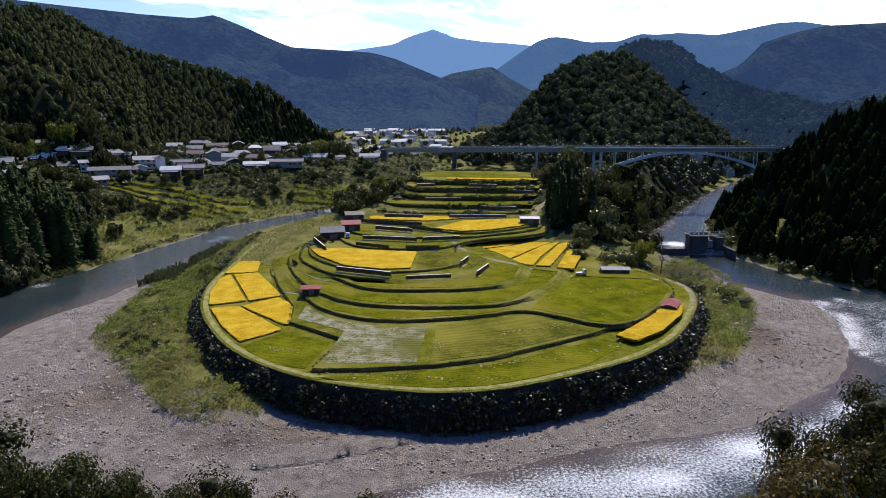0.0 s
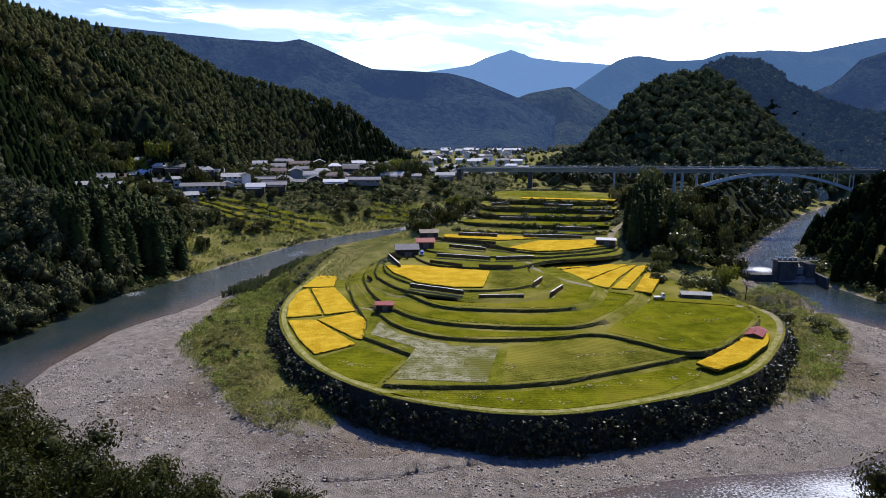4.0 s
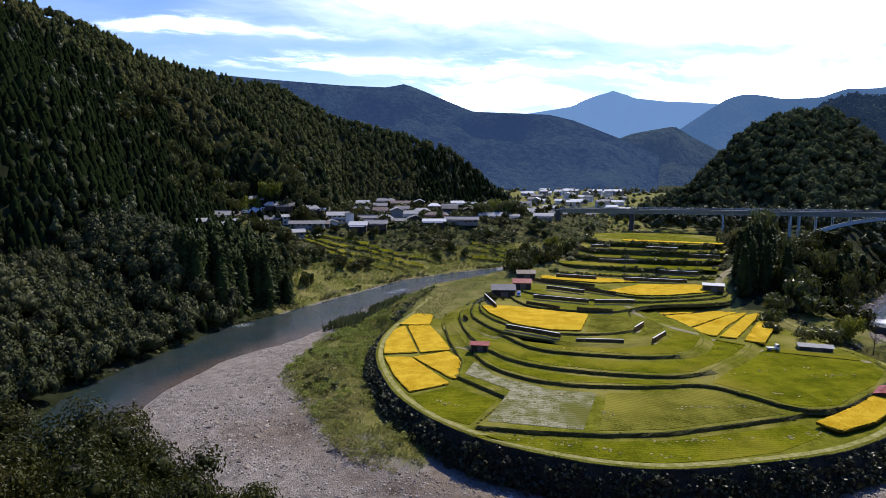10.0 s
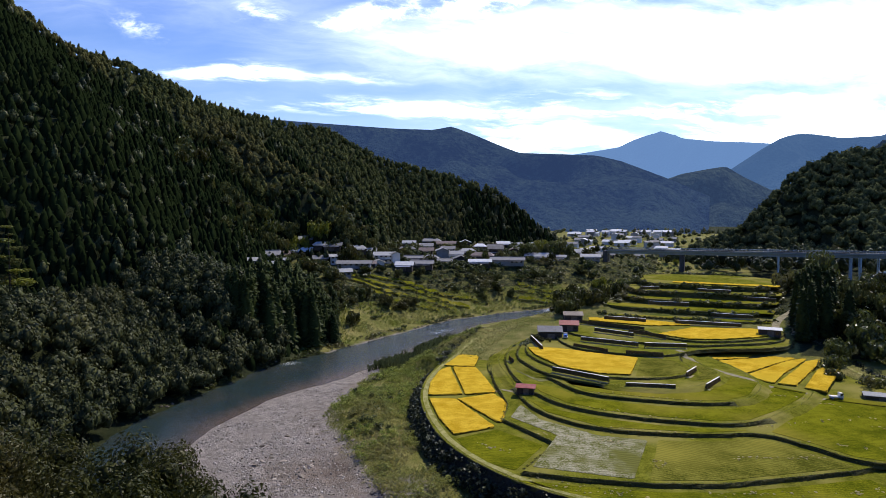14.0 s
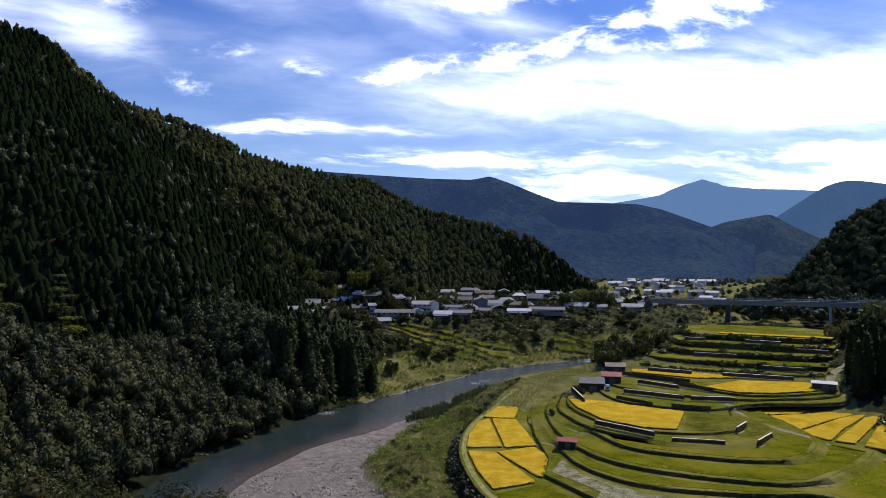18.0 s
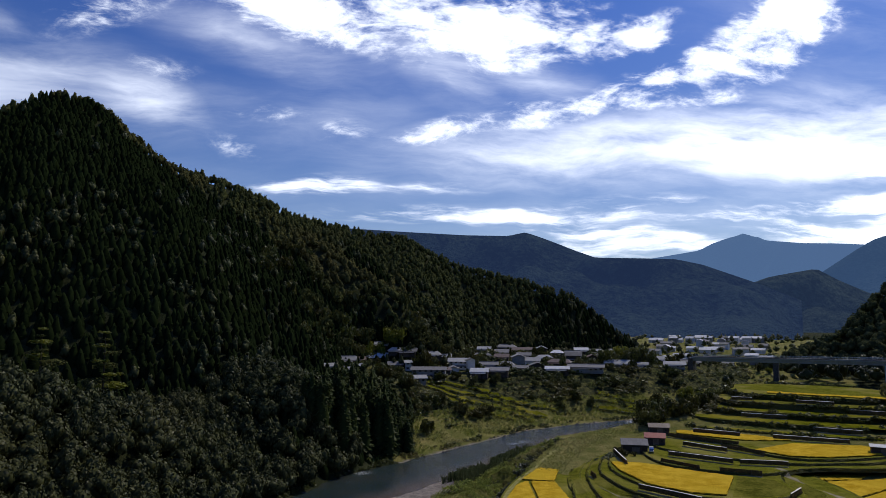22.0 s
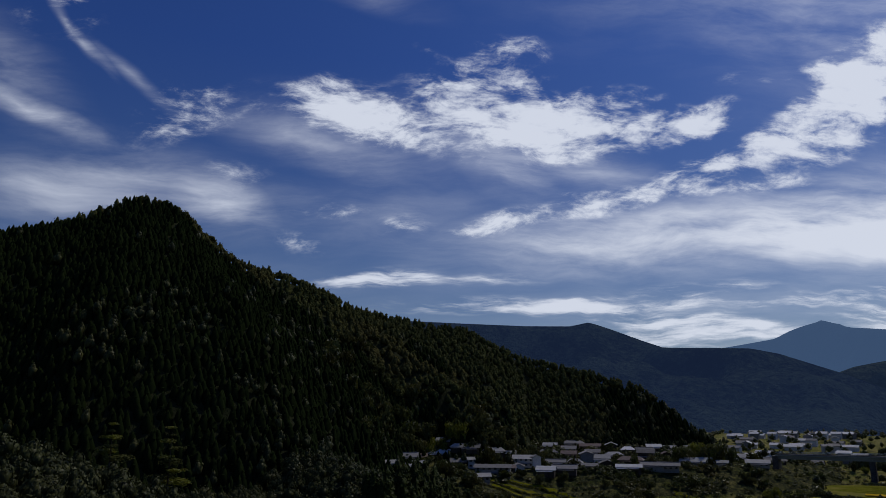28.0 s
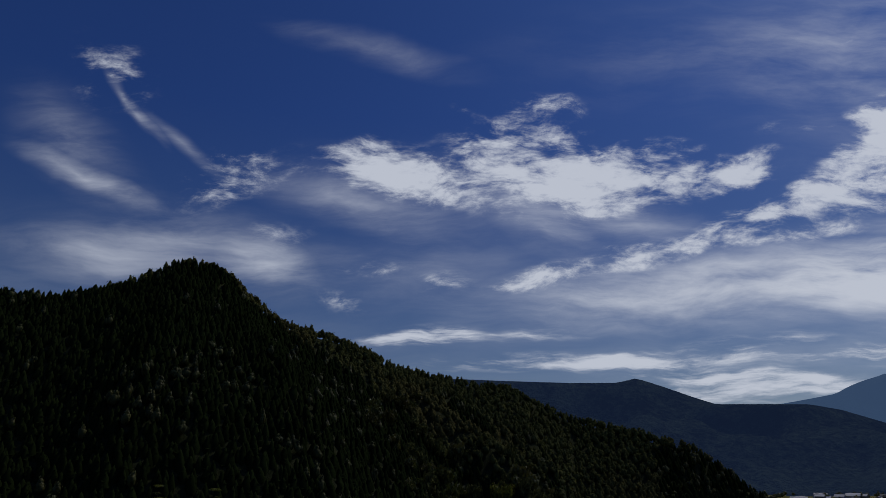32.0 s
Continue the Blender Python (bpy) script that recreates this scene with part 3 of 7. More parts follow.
SPUR_LEFT = polar([(-41.5, 9.9, 530), (-37.5, 7.4, 505), (-34.3, 5.3, 485), (-31.5, 3.6, 468), (-29.8, 2.2, 452), (-28.8, 0.2, 440)])
HUMP = polar([(-100, 8, 240), (-75, 3, 230), (-60, -3, 225), (-52, -6, 225), (-46, -9, 225), (-42, -13, 215)])
SPUR = polar([(22.5, -8, 330), (24, -5.5, 340), (27, -2.8, 345), (28.8, -1, 350), (30.5, 0.2, 350), (33.3, 1.8, 345), (40, 5, 340), (60, 10, 320), (85, 12, 300)])
HILL_ROUND = polar([(3.2, -2.1, 600), (5.6, -0.7, 600), (7.5, 1.4, 600), (9, 3.1, 605), (11.1, 4.4, 610), (13, 4.7, 615), (15.1, 4.8, 620), (17, 3.6, 620), (18.5, 2.2, 620), (20.6, 0.2, 620), (24, -2.2, 620)])
HILL_BACK = polar([(12, 2.5, 950), (14.5, 4.6, 950), (16.4, 5.3, 950), (19, 4.8, 950), (20.6, 3.3, 950), (24, 1.6, 930), (30, 0, 900), (40, 2, 900)])


def ridge(X, Y, crest, slope, trees, foot=0.0, wob=0.0):
    d, (z,) = seg_dist(X, Y, crest)
    w = 1 + wob * (vnoise(X, Y, 70) - 0.5)
    return z - trees - np.sqrt((slope * w * d) ** 2 + 16) + 4


def ground_z(X, Y):
    """Height of the bare ground."""
    X, Y = np.asarray(X, float), np.asarray(Y, float)
    dc, (hw, wl) = seg_dist(X, Y, RIVER)
    hw = hw + 2.6 * (vnoise(X, Y, 13) - 0.5) + 1.4 * (vnoise(X, Y + 70, 4.5) - 0.5)
    d = dc - hw                                   # from the water's edge
    inn = inside(X, Y, BEND)
    n1, n2 = vnoise(X, Y, 9), vnoise(X + 300, Y, 31)
    # inside the bend: shingle, then the upland behind the fields
    ramp = np.interp(Y, [196, 206, 235, 262, 290, 330, 380, 430], [7.5, 7.6, 11, 14.5, 18, 22, 25, 27])
    shingle = wl + 0.15 * smooth01(d / 3) + 0.055 * np.clip(d, 0, 16) + 0.35 * n1 * smooth01(d / 6)
    apron = 0.22 * np.clip(np.maximum(depth_in(X, Y, APRON), depth_in(X, Y, APRON_R)) + 3, 0, 12) * (0.8 + 0.5 * n2)
    west = np.interp(Y, [240, 265, 300, 350, 400], [-72, -60, -34, -24, -14])
    back = np.minimum(ramp, wl + 0.3 * smooth01(d / 3) + 0.85 * np.clip(d - 4, 0, 60))
    back = np.minimum(back, wl + 1.6 + 0.55 * np.clip(X - west + 18, 0, 80))
    z_in = np.where(Y > 205, np.maximum(shingle, back), shingle + apron)
    # outside: bank, the village bench, woods
    bench = 23 + 0.10 * np.clip(d - 62, 0, 160) - 9 * smooth01((np.hypot(X, Y) - 520) / 70)
    z_out = wl + 0.2 * smooth01(d / 2) + np.where(d < 10, 0.12 * d, 1.2 + 0.42 * (d - 10)) + 0.8 * n1 * smooth01(d / 10)
    z_out = np.minimum(z_out, bench + 1.5 * (n2 - .5))
    steps = 2.1 * (np.floor(z_out / 2.1) + smooth01((z_out / 2.1 - np.floor(z_out / 2.1)) * 2.2 - 0.6))
    z_out = np.where((X > -150) & (Y > 290) & (d > 14) & (d < 62), steps, z_out)
    south = wl + 0.3 * smooth01(d / 2) + 0.80 * np.clip(d - 1.5, 0, 200)
    south = np.minimum(south, 55.6 + 0.05 * np.hypot(X, Y))
    z_out = np.where((Y < 110) & (X > -110) & (X < 125), np.maximum(z_out, south), z_out)
    hills = np.maximum.reduce([ridge(X, Y, HILL_LEFT, 0.80, 8, wob=0.35), ridge(X, Y, SPUR_LEFT, 0.95, 8, wob=0.3), ridge(X, Y, SPUR, 0.78, 13, wob=0.25), ridge(X, Y, HILL_ROUND, 0.62, 9, wob=0.2), ridge(X, Y, HILL_BACK, 0.5, 10, wob=0.3)])
    hump = ridge(X, Y, HUMP, 0.62, 9, wob=0.3)
    hills = np.maximum(hills, hump)
    bankcap = wl + 0.4 * smooth01(d / 2) + 1.15 * np.clip(d, 0, 400)
    z_out = np.maximum(z_out, np.minimum(hills, bankcap))
    z = np.where(inn, z_in, z_out)
    z = np.where(inn & (Y > 420), np.maximum(z, np.minimum(hills, bankcap)), z)
    z = np.where(d < 0, wl + 0.12 * np.maximum(d, -9), z)
    return z


def gz(x, y):
    return float(ground_z(np.array([x]), np.array([y]))[0])


# ================= ground =================
def axis(lo, hi, a, b, fine, grow=1.16):
    v = list(np.arange(a, b + 0.1, fine))
    s = fine
    while v[-1] < hi:
        s *= grow
        v.append(v[-1] + s)
    s = fine
    while v[0] > lo:
        s *= grow
        v.insert(0, v[0] - s)
    return np.array(v)


gx, gy = axis(-4500, 4500, -215, 180, 2.5, 1.055), axis(-700, 4900, 0, 400, 2.5, 1.05)
GX, GY = np.meshgrid(gx, gy)
GZ = ground_z(GX, GY)
far = np.hypot(GX, GY)
back_ = ridge(GX, GY, HILL_BACK, 0.5, 10, wob=0.3)
GZ = GZ - 9.0 * smooth01((back_ - ridge(GX, GY, HILL_ROUND, 0.62, 9, wob=0.2) + 14) / 10) * (back_ > GZ - 18) * (far > 540)
GZ = np.where(far > 1150, np.minimum(GZ, 30 + 0 * GZ), GZ)
nx, ny = len(gx), len(gy)
idx = np.arange(nx * ny).reshape(ny, nx)
gf = np.stack([idx[:-1, :-1], idx[:-1, 1:], idx[1:, 1:], idx[1:, :-1]], -1).reshape(-1, 4)


def wooded(X, Y, Z):
    """True on the wooded hills, False on the village bench and fields."""
    hill = np.maximum.reduce([ridge(X, Y, HILL_LEFT, 0.80, 8, wob=0.35), ridge(X, Y, SPUR_LEFT, 0.95, 8, wob=0.3), ridge(X, Y, SPUR, 0.78, 13, wob=0.25), ridge(X, Y, HILL_ROUND, 0.62, 9, wob=0.2), ridge(X, Y, HUMP, 0.62, 9, wob=0.3), ridge(X, Y, HILL_BACK, 0.5, 10, wob=0.3)])
    return hill > Z - 6


vd, (vhw, _vwl) = seg_dist(GX, GY, RIVER)
vd = vd - vhw
vin = inside(GX, GY, BEND)
veg = smooth01((vd + 1.5) / 4)
low = vin & (GY < 222)
ap = np.maximum(depth_in(GX, GY, APRON), depth_in(GX, GY, APRON_R))
veg = np.where(low, np.clip(0.5 + ap / 7, 0, 1) - 0.45 * smooth01((vnoise(GX + 31, GY + 12, 10) - 0.52) * 6), veg)
veg = np.where(vin & (GX < -60) & (GY > 200), np.maximum(veg, smooth01((vd - 6) / 6)), veg)
veg = np.where(vin & (np.abs(GX) < 75) & (GY > 150), 1.0, veg)
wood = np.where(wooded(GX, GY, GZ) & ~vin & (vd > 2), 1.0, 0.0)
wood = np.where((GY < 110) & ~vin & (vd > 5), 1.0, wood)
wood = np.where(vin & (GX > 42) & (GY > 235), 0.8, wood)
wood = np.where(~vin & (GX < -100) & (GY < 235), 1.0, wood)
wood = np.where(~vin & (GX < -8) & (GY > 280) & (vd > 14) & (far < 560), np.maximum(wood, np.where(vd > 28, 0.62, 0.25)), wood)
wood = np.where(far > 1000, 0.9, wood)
damp = np.where(low, 0.75 * np.exp(-(((GX - 81) / 7) ** 2 + ((GY - 160) / 13) ** 2)) + 0.6 * np.exp(-(((GX + 22) / 20) ** 2 + ((GY - 106) / 6) ** 2)) + 0.62 * np.exp(-(((GX + 73) / 13) ** 2 + ((GY - 121) / 12) ** 2)) + 0.3 * np.exp(-((ap + 4) / 4) ** 2), 0.0)
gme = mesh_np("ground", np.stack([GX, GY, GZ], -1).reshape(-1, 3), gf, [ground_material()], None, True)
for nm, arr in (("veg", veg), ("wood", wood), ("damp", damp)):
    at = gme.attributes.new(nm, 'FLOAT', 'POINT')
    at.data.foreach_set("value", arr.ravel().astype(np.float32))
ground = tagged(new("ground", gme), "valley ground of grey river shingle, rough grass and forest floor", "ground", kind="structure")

# river water: a strip along the centre line
RV = resample(RIVER, 2.5, False)
tang = np.gradient(RV[:, :2], axis=0)
tang = np.stack([np.convolve(np.pad(tang[:, k], 4, 'edge'), np.ones(9) / 9, 'valid') for k in (0, 1)], 1)
tang /= np.linalg.norm(tang, axis=1)[:, None]
nrm = np.stack([tang[:, 1], -tang[:, 0]], 1)
K = 13
wco = []
for k in range(K):
    s = (k / (K - 1) * 2 - 1)
    wco.append(np.c_[RV[:, :2] + nrm * (RV[:, 2:3] + 3) * s, RV[:, 3]])
wco = np.stack(wco, 1).reshape(-1, 3)
wi = np.arange(len(RV) * K).reshape(len(RV), K)
wf = np.stack([wi[:-1, :-1], wi[:-1, 1:], wi[1:, 1:], wi[1:, :-1]], -1).reshape(-1, 4)
rme = mesh_np("river_water", wco, wf, [M["water"]], smooth=True)
shoal = np.tile(smooth01((np.linspace(-1, 1, K) - 0.1) / 0.9), len(RV))
at = rme.attributes.new("shoal", 'FLOAT', 'POINT')
at.data.foreach_set("value", shoal.astype(np.float32))
foam_glint = np.zeros(len(wco))
for fx, fy, fr, fs in ((97, 268, 9, 0.75), (-104, 290, 9, 0.52), (98, 124, 12, 0.55), (-136, 213, 10, 0.54), (-133, 200, 6, 0.46), (124, 196, 6, 0.60), (-102, 297, 12, 0.50), (-63, 374, 12, 0.60), (-141, 217, 8, 0.50), (-40, 396, 12, 0.55)):
    foam_glint = np.maximum(foam_glint, fs * np.exp(-((wco[:, 0] - fx) ** 2 + (wco[:, 1] - fy) ** 2) / (2 * (fr * 0.7) ** 2)))
run = smooth01((wco[:, 0] - 92) / 12) * smooth01((wco[:, 1] - 128) / 14) * smooth01((206 - wco[:, 1]) / 14)
# near shallows: broken white painted along this line as sun glitter on the water
glint_riffle, _none = seg_dist(wco[:, 0], wco[:, 1], [(-4, 84), (30, 94), (58, 103), (84, 116)])
foam_glint = np.maximum(foam_glint, 0.63 * np.exp(-(glint_riffle / 15) ** 2) * (0.82 + 0.36 * vnoise(wco[:, 0], wco[:, 1] * 1.8, 9.0)))
foam_glint = np.maximum(foam_glint, run * (0.44 + 0.26 * vnoise(wco[:, 0] * 2.2, wco[:, 1] * 0.7, 5.0) * (0.4 + 0.6 * shoal)))
foam_glint = np.where((wco[:, 1] > 264) & (wco[:, 0] > 0), np.maximum(foam_glint, 0.43), foam_glint)
foam_glint = np.where((wco[:, 1] > 300) & (wco[:, 0] < 0), np.maximum(foam_glint, 0.40), foam_glint)
at = rme.attributes.new("foam_glint", 'FLOAT', 'POINT')
at.data.foreach_set("value", foam_glint.astype(np.float32))
river = tagged(new("river_water", rme), "shallow clear river water rippling over a dark bed", "river", kind="structure")


# ================= far mountains =================
def mountain(name, crest, depth, slope, material, seed, label, rough=1.0):
    """A far range: a crest with spurs, its near slope falling to the valley."""
    C = resample(polar(crest), 14 if crest[0][2] < 2000 else 26, False)
    n, kk = len(C), 30
    rows = []
    r = np.random.default_rng(seed)
    jag = r.random(n) * rough * crest[0][2] / 1400 * 5
    for k in range(kk):
        u = k / (kk - 1)
        px, py = C[:, 0] * (1 - u * depth), C[:, 1] * (1 - u * depth)
        spur = (vnoise(px + seed * 37, py, crest[0][2] * 0.085) - 0.5) * 2 * crest[0][2] * 0.085 * math.sin(math.pi * min(1, u * 1.4)) + (vnoise(px + seed * 11, py + 90, crest[0][2] * 0.03) - 0.5) * crest[0][2] * 0.022 * min(1, u * 5)
        z = C[:, 2] - u ** 0.9 * (C[:, 2] - 20) + spur + jag * (1 if k < 1 else 0.6 * r.random(n))
        z = np.minimum(z, EYE[2] + (C[:, 2] - EYE[2]) * (1 - u * depth) - 0.06 * u * (C[:, 2] - 20) * (k > 0))
        rows.append(np.stack([px, py, z], 1))
    rows.insert(0, np.stack([C[:, 0] * 1.08, C[:, 1] * 1.08, C[:, 2] * 0 + 10], 1))
    co = np.stack(rows, 1)
    i = np.arange(n * (kk + 1)).reshape(n, kk + 1)
    f = np.stack([i[:-1, :-1], i[:-1, 1:], i[1:, 1:], i[1:, :-1]], -1).reshape(-1, 4)
    ob = new(name, mesh_np(name, co.reshape(-1, 3), f, [material], smooth=True))
    return tagged(ob, label, "mountain", "far mountains", "structure")


# every range carries its distance haze as a blue glow of its own surface
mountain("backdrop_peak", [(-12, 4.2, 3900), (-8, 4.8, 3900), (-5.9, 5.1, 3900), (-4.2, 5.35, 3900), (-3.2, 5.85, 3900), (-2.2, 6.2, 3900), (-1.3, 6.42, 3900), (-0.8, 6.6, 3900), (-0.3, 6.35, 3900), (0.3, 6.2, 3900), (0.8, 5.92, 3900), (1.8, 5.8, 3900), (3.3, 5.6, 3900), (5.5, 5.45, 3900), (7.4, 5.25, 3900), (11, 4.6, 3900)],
         0.22, 0, haze_mat("blue_haze_peak_woods", (0.025, 0.04, 0.035), (0.215, 0.40, 0.80), 0.70), 3, "pale blue hazy mountain peak far down the valley")
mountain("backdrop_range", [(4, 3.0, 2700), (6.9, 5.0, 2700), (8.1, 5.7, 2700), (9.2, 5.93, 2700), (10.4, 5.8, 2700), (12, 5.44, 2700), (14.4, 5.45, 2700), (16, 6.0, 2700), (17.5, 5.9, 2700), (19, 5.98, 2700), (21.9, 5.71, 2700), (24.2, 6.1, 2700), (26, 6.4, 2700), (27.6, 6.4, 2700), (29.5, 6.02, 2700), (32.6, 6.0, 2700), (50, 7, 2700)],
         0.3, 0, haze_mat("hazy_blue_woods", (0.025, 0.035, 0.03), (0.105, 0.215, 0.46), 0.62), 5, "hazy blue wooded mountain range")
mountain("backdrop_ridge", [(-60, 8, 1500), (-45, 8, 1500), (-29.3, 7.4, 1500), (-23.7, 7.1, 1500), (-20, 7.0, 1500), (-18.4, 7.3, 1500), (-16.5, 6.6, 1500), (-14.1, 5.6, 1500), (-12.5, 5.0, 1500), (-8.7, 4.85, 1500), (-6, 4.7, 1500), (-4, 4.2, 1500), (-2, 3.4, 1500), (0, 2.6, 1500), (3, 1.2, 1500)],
         0.42, 0, haze_mat("blue_haze_ridge_woods", (0.030, 0.042, 0.026), (0.052, 0.100, 0.255), 0.50), 11, "dark blue wooded mountain ridge")
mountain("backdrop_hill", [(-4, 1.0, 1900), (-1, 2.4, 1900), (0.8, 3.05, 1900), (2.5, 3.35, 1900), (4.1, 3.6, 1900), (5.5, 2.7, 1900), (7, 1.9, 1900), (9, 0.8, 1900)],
         0.35, 0, haze_mat("blue_haze_hill_woods", (0.04, 0.05, 0.03), (0.062, 0.115, 0.25), 0.45), 17, "blue-grey wooded hill closing the valley")
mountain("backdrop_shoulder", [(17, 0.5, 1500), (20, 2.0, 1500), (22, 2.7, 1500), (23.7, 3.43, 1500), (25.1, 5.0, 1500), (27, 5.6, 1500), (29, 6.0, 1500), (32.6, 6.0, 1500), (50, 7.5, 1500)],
         0.35, 0, haze_mat("blue_haze_shoulder_woods", (0.030, 0.040, 0.026), (0.046, 0.090, 0.23), 0.50), 23, "dark blue mountain shoulder under forest")

# ================= terraces =================
TERRACES = []
TERRACES.append((8.0, RIM))
TERRACES.append((8.8, [(-25.4, 119.6), (-14.9, 119.9), (-1.5, 122.0), (9.7, 125.7), (23.6, 134.1), (35.3, 141.5), (41.7, 147.2), (51.4, 158.8), (62.5, 173.4), (66.5, 191.6), (50.4, 226.8), (40.3, 264.1), (-45.4, 264.1), (-57.5, 242.0), (-57.0, 216.8), (-52.4, 196.6), (-46.4, 179.5), (-38.3, 161.3), (-36.3, 148.6), (-21.9, 136.6)]))
TERRACES.append((9.6, [(-35.4, 164.0), (-27.3, 152.9), (-13.2, 146.3), (8.8, 150.4), (20.0, 156.5), (28.4, 150.5), (34.8, 144.8), (39.9, 144.0), (46.1, 147.0), (53.2, 156.9), (58.0, 163.0), (64.8, 175.6), (62.8, 190.4), (45.6, 227.8), (36.5, 261.2), (-45.6, 261.2), (-53.7, 237.9), (-53.7, 210.6), (-49.6, 196.4), (-43.5, 184.3)]))
TERRACES.append((10.4, [(-37.9, 176.0), (-32.5, 167.8), (-24.4, 159.7), (-14.2, 156.2), (-1.0, 155.5), (11.5, 156.6), (19.2, 160.2), (27.0, 171.3), (33.2, 182.1), (37.6, 194.3), (40.7, 218.7), (35.6, 259.4), (-44.8, 258.3), (-51.9, 231.9), (-50.9, 211.6), (-47.8, 198.3), (-42.7, 185.1)]))
TERRACES.append((11.2, [(-30.7, 181.9), (-26.3, 175.8), (-19.9, 168.8), (-6.9, 168.3), (5.5, 168.8), (15.1, 172.2), (21.4, 179.8), (25.0, 194.1), (20.4, 209.5), (10.2, 229.9), (8.2, 258.5), (-43.9, 257.5), (-50.1, 229.9), (-47.0, 204.4), (-38.8, 188.0)]))
TERRACES.append((12.0, [(-46.2, 203.3), (-40.0, 192.6), (-33.3, 183.8), (-24.3, 178.4), (-11.8, 175.8), (-1.4, 176.6), (7.2, 181.4), (12.8, 190.8), (14.9, 199.6), (8.2, 211.5), (6.2, 231.0), (5.1, 257.7), (-43.1, 256.7), (-48.3, 231.0)]))
TERRACES.append((12.6, [(-44.4, 209.5), (-39.5, 198.5), (-28.7, 186.1), (-15.5, 181.9), (-7.7, 183.5), (0.0, 187.1), (4.4, 191.2), (7.8, 199.1), (3.1, 210.0), (4.1, 232.2), (4.1, 258.0), (-41.3, 255.9), (-46.4, 232.2)]))
TERRACES.append((13.3, [(-32.1, 216.3), (-17.6, 210.6), (-1.0, 211.6), (5.2, 219.4), (12.4, 227.6), (31.0, 233.8), (41.4, 244.2), (39.3, 271.1), (-39.3, 271.1), (-41.4, 243.2)]))
TERRACES.append((14.0, [(-32.2, 233.5), (-10.4, 227.3), (8.3, 227.3), (16.6, 232.5), (31.1, 239.7), (39.4, 250.1), (38.4, 271.9), (-37.4, 271.9), (-39.4, 249.1)]))
TERRACES.append((14.7, [(-32.3, 256.1), (-7.3, 248.8), (-4.2, 238.4), (7.3, 231.6), (17.7, 234.7), (30.2, 243.6), (39.6, 253.5), (38.5, 275.8), (-35.4, 276.9)]))
TERRACES.append((16.0, [(-29.1, 272.4), (0.0, 269.8), (37.4, 269.3), (41.6, 289.0), (-29.1, 291.1)]))
TERRACES.append((18.2, [(-26.8, 281.5), (0.0, 279.4), (39.2, 277.4), (44.3, 305.2), (-24.7, 307.3)]))
TERRACES.append((20.4, [(-20.5, 293.8), (10.3, 291.8), (41.1, 289.7), (47.3, 318.5), (-20.5, 320.5)]))
TERRACES.append((22.8, [(-17.3, 303.2), (10.2, 302.2), (43.7, 299.1), (48.8, 335.7), (-18.3, 337.8)]))
TERRACES.append((25.0, [(-14.1, 314.9), (15.1, 311.9), (46.3, 309.9), (52.3, 364.2), (-16.1, 364.2)]))


def outline(pts, step=2.0, rounds=2):
    return ccw(resample(chaikin(pts, rounds), step))


def slab_mesh(name, P, z, low, top_mat, side_mat, batter=0.5, jit=0.15, seed=1, gentle=None, west=None):
    """A terrace: level top, leaning uneven bank."""
    r = np.random.default_rng(seed)
    n = len(P)
    bm = bmesh.new()
    rings = []
    soft_ = np.zeros(n) if gentle is None else smooth01((P[:, 0] - gentle) / 5)
    if west is not None:
        soft_ = np.maximum(soft_, smooth01((west - P[:, 0]) / 5))
    for k, (o, zz) in enumerate(((0, z), (0.12, z - 0.12), (batter * 0.5, (z + low) / 2), (batter, low))):
        Q = P + (offset(P, 1) - P) * (o * (1 + 5 * soft_))[:, None]
        if k > 0:
            Q = Q + r.normal(0, jit, Q.shape)
        rings.append([bm.verts.new((q[0], q[1], zz + (r.normal(0, 0.05) if 0 < k < 3 else 0))) for q in Q])
    top = bm.faces.new(rings[0])
    for a, b in zip(rings[:-1], rings[1:]):
        for i in range(n):
            j = (i + 1) % n
            f = bm.faces.new((a[j], a[i], b[i], b[j]))
            f.material_index = 1 if soft_[i] < 0.5 else 0
    bmesh.ops.triangulate(bm, faces=[top])
    bm.normal_update()
    me = bpy.data.meshes.new(name)
    bm.to_mesh(me)
    bm.free()
    me.materials.append(top_mat)
    me.materials.append(side_mat)
    return me


GENTLE_WEST = {2: -37, 4: -30}
GENTLE = {3: 19, 4: 13, 5: -18, 6: 3}     # east of this the banks run out into grass slopes
for k, (z, pts) in enumerate(TERRACES):
    P = outline(pts, rounds=0 if k == 1 else 2)
    if k == 0:
        me = slab_mesh("terrace", P, z, 7.2, M["lawn"], M["bank"], 0.3, 0.05, k)
    else:
        me = slab_mesh("terrace", P, z, TERRACES[k - 1][0] - 0.3 if k < 10 else z - 2.6, M["lawn"], M["bank"], 0.6, 0.10, k, GENTLE.get(k), GENTLE_WEST.get(k))
    tagged(new("terrace_%d" % (k + 1), me), "stepped field terrace with grassy top and overgrown bank", "terrace", "field terraces", "structure")

# the high wall round the fields
RIMP = outline(RIM, 1.5)
RIMP = RIMP[(RIMP[:, 1] < 262)]
start = int(np.argmax(np.linalg.norm(np.roll(RIMP, -1, 0) - RIMP, axis=1)))
RIMP = np.roll(RIMP, -start - 1, 0)
rw = np.random.default_rng(4)
n, kk = len(RIMP), 10
wall = []
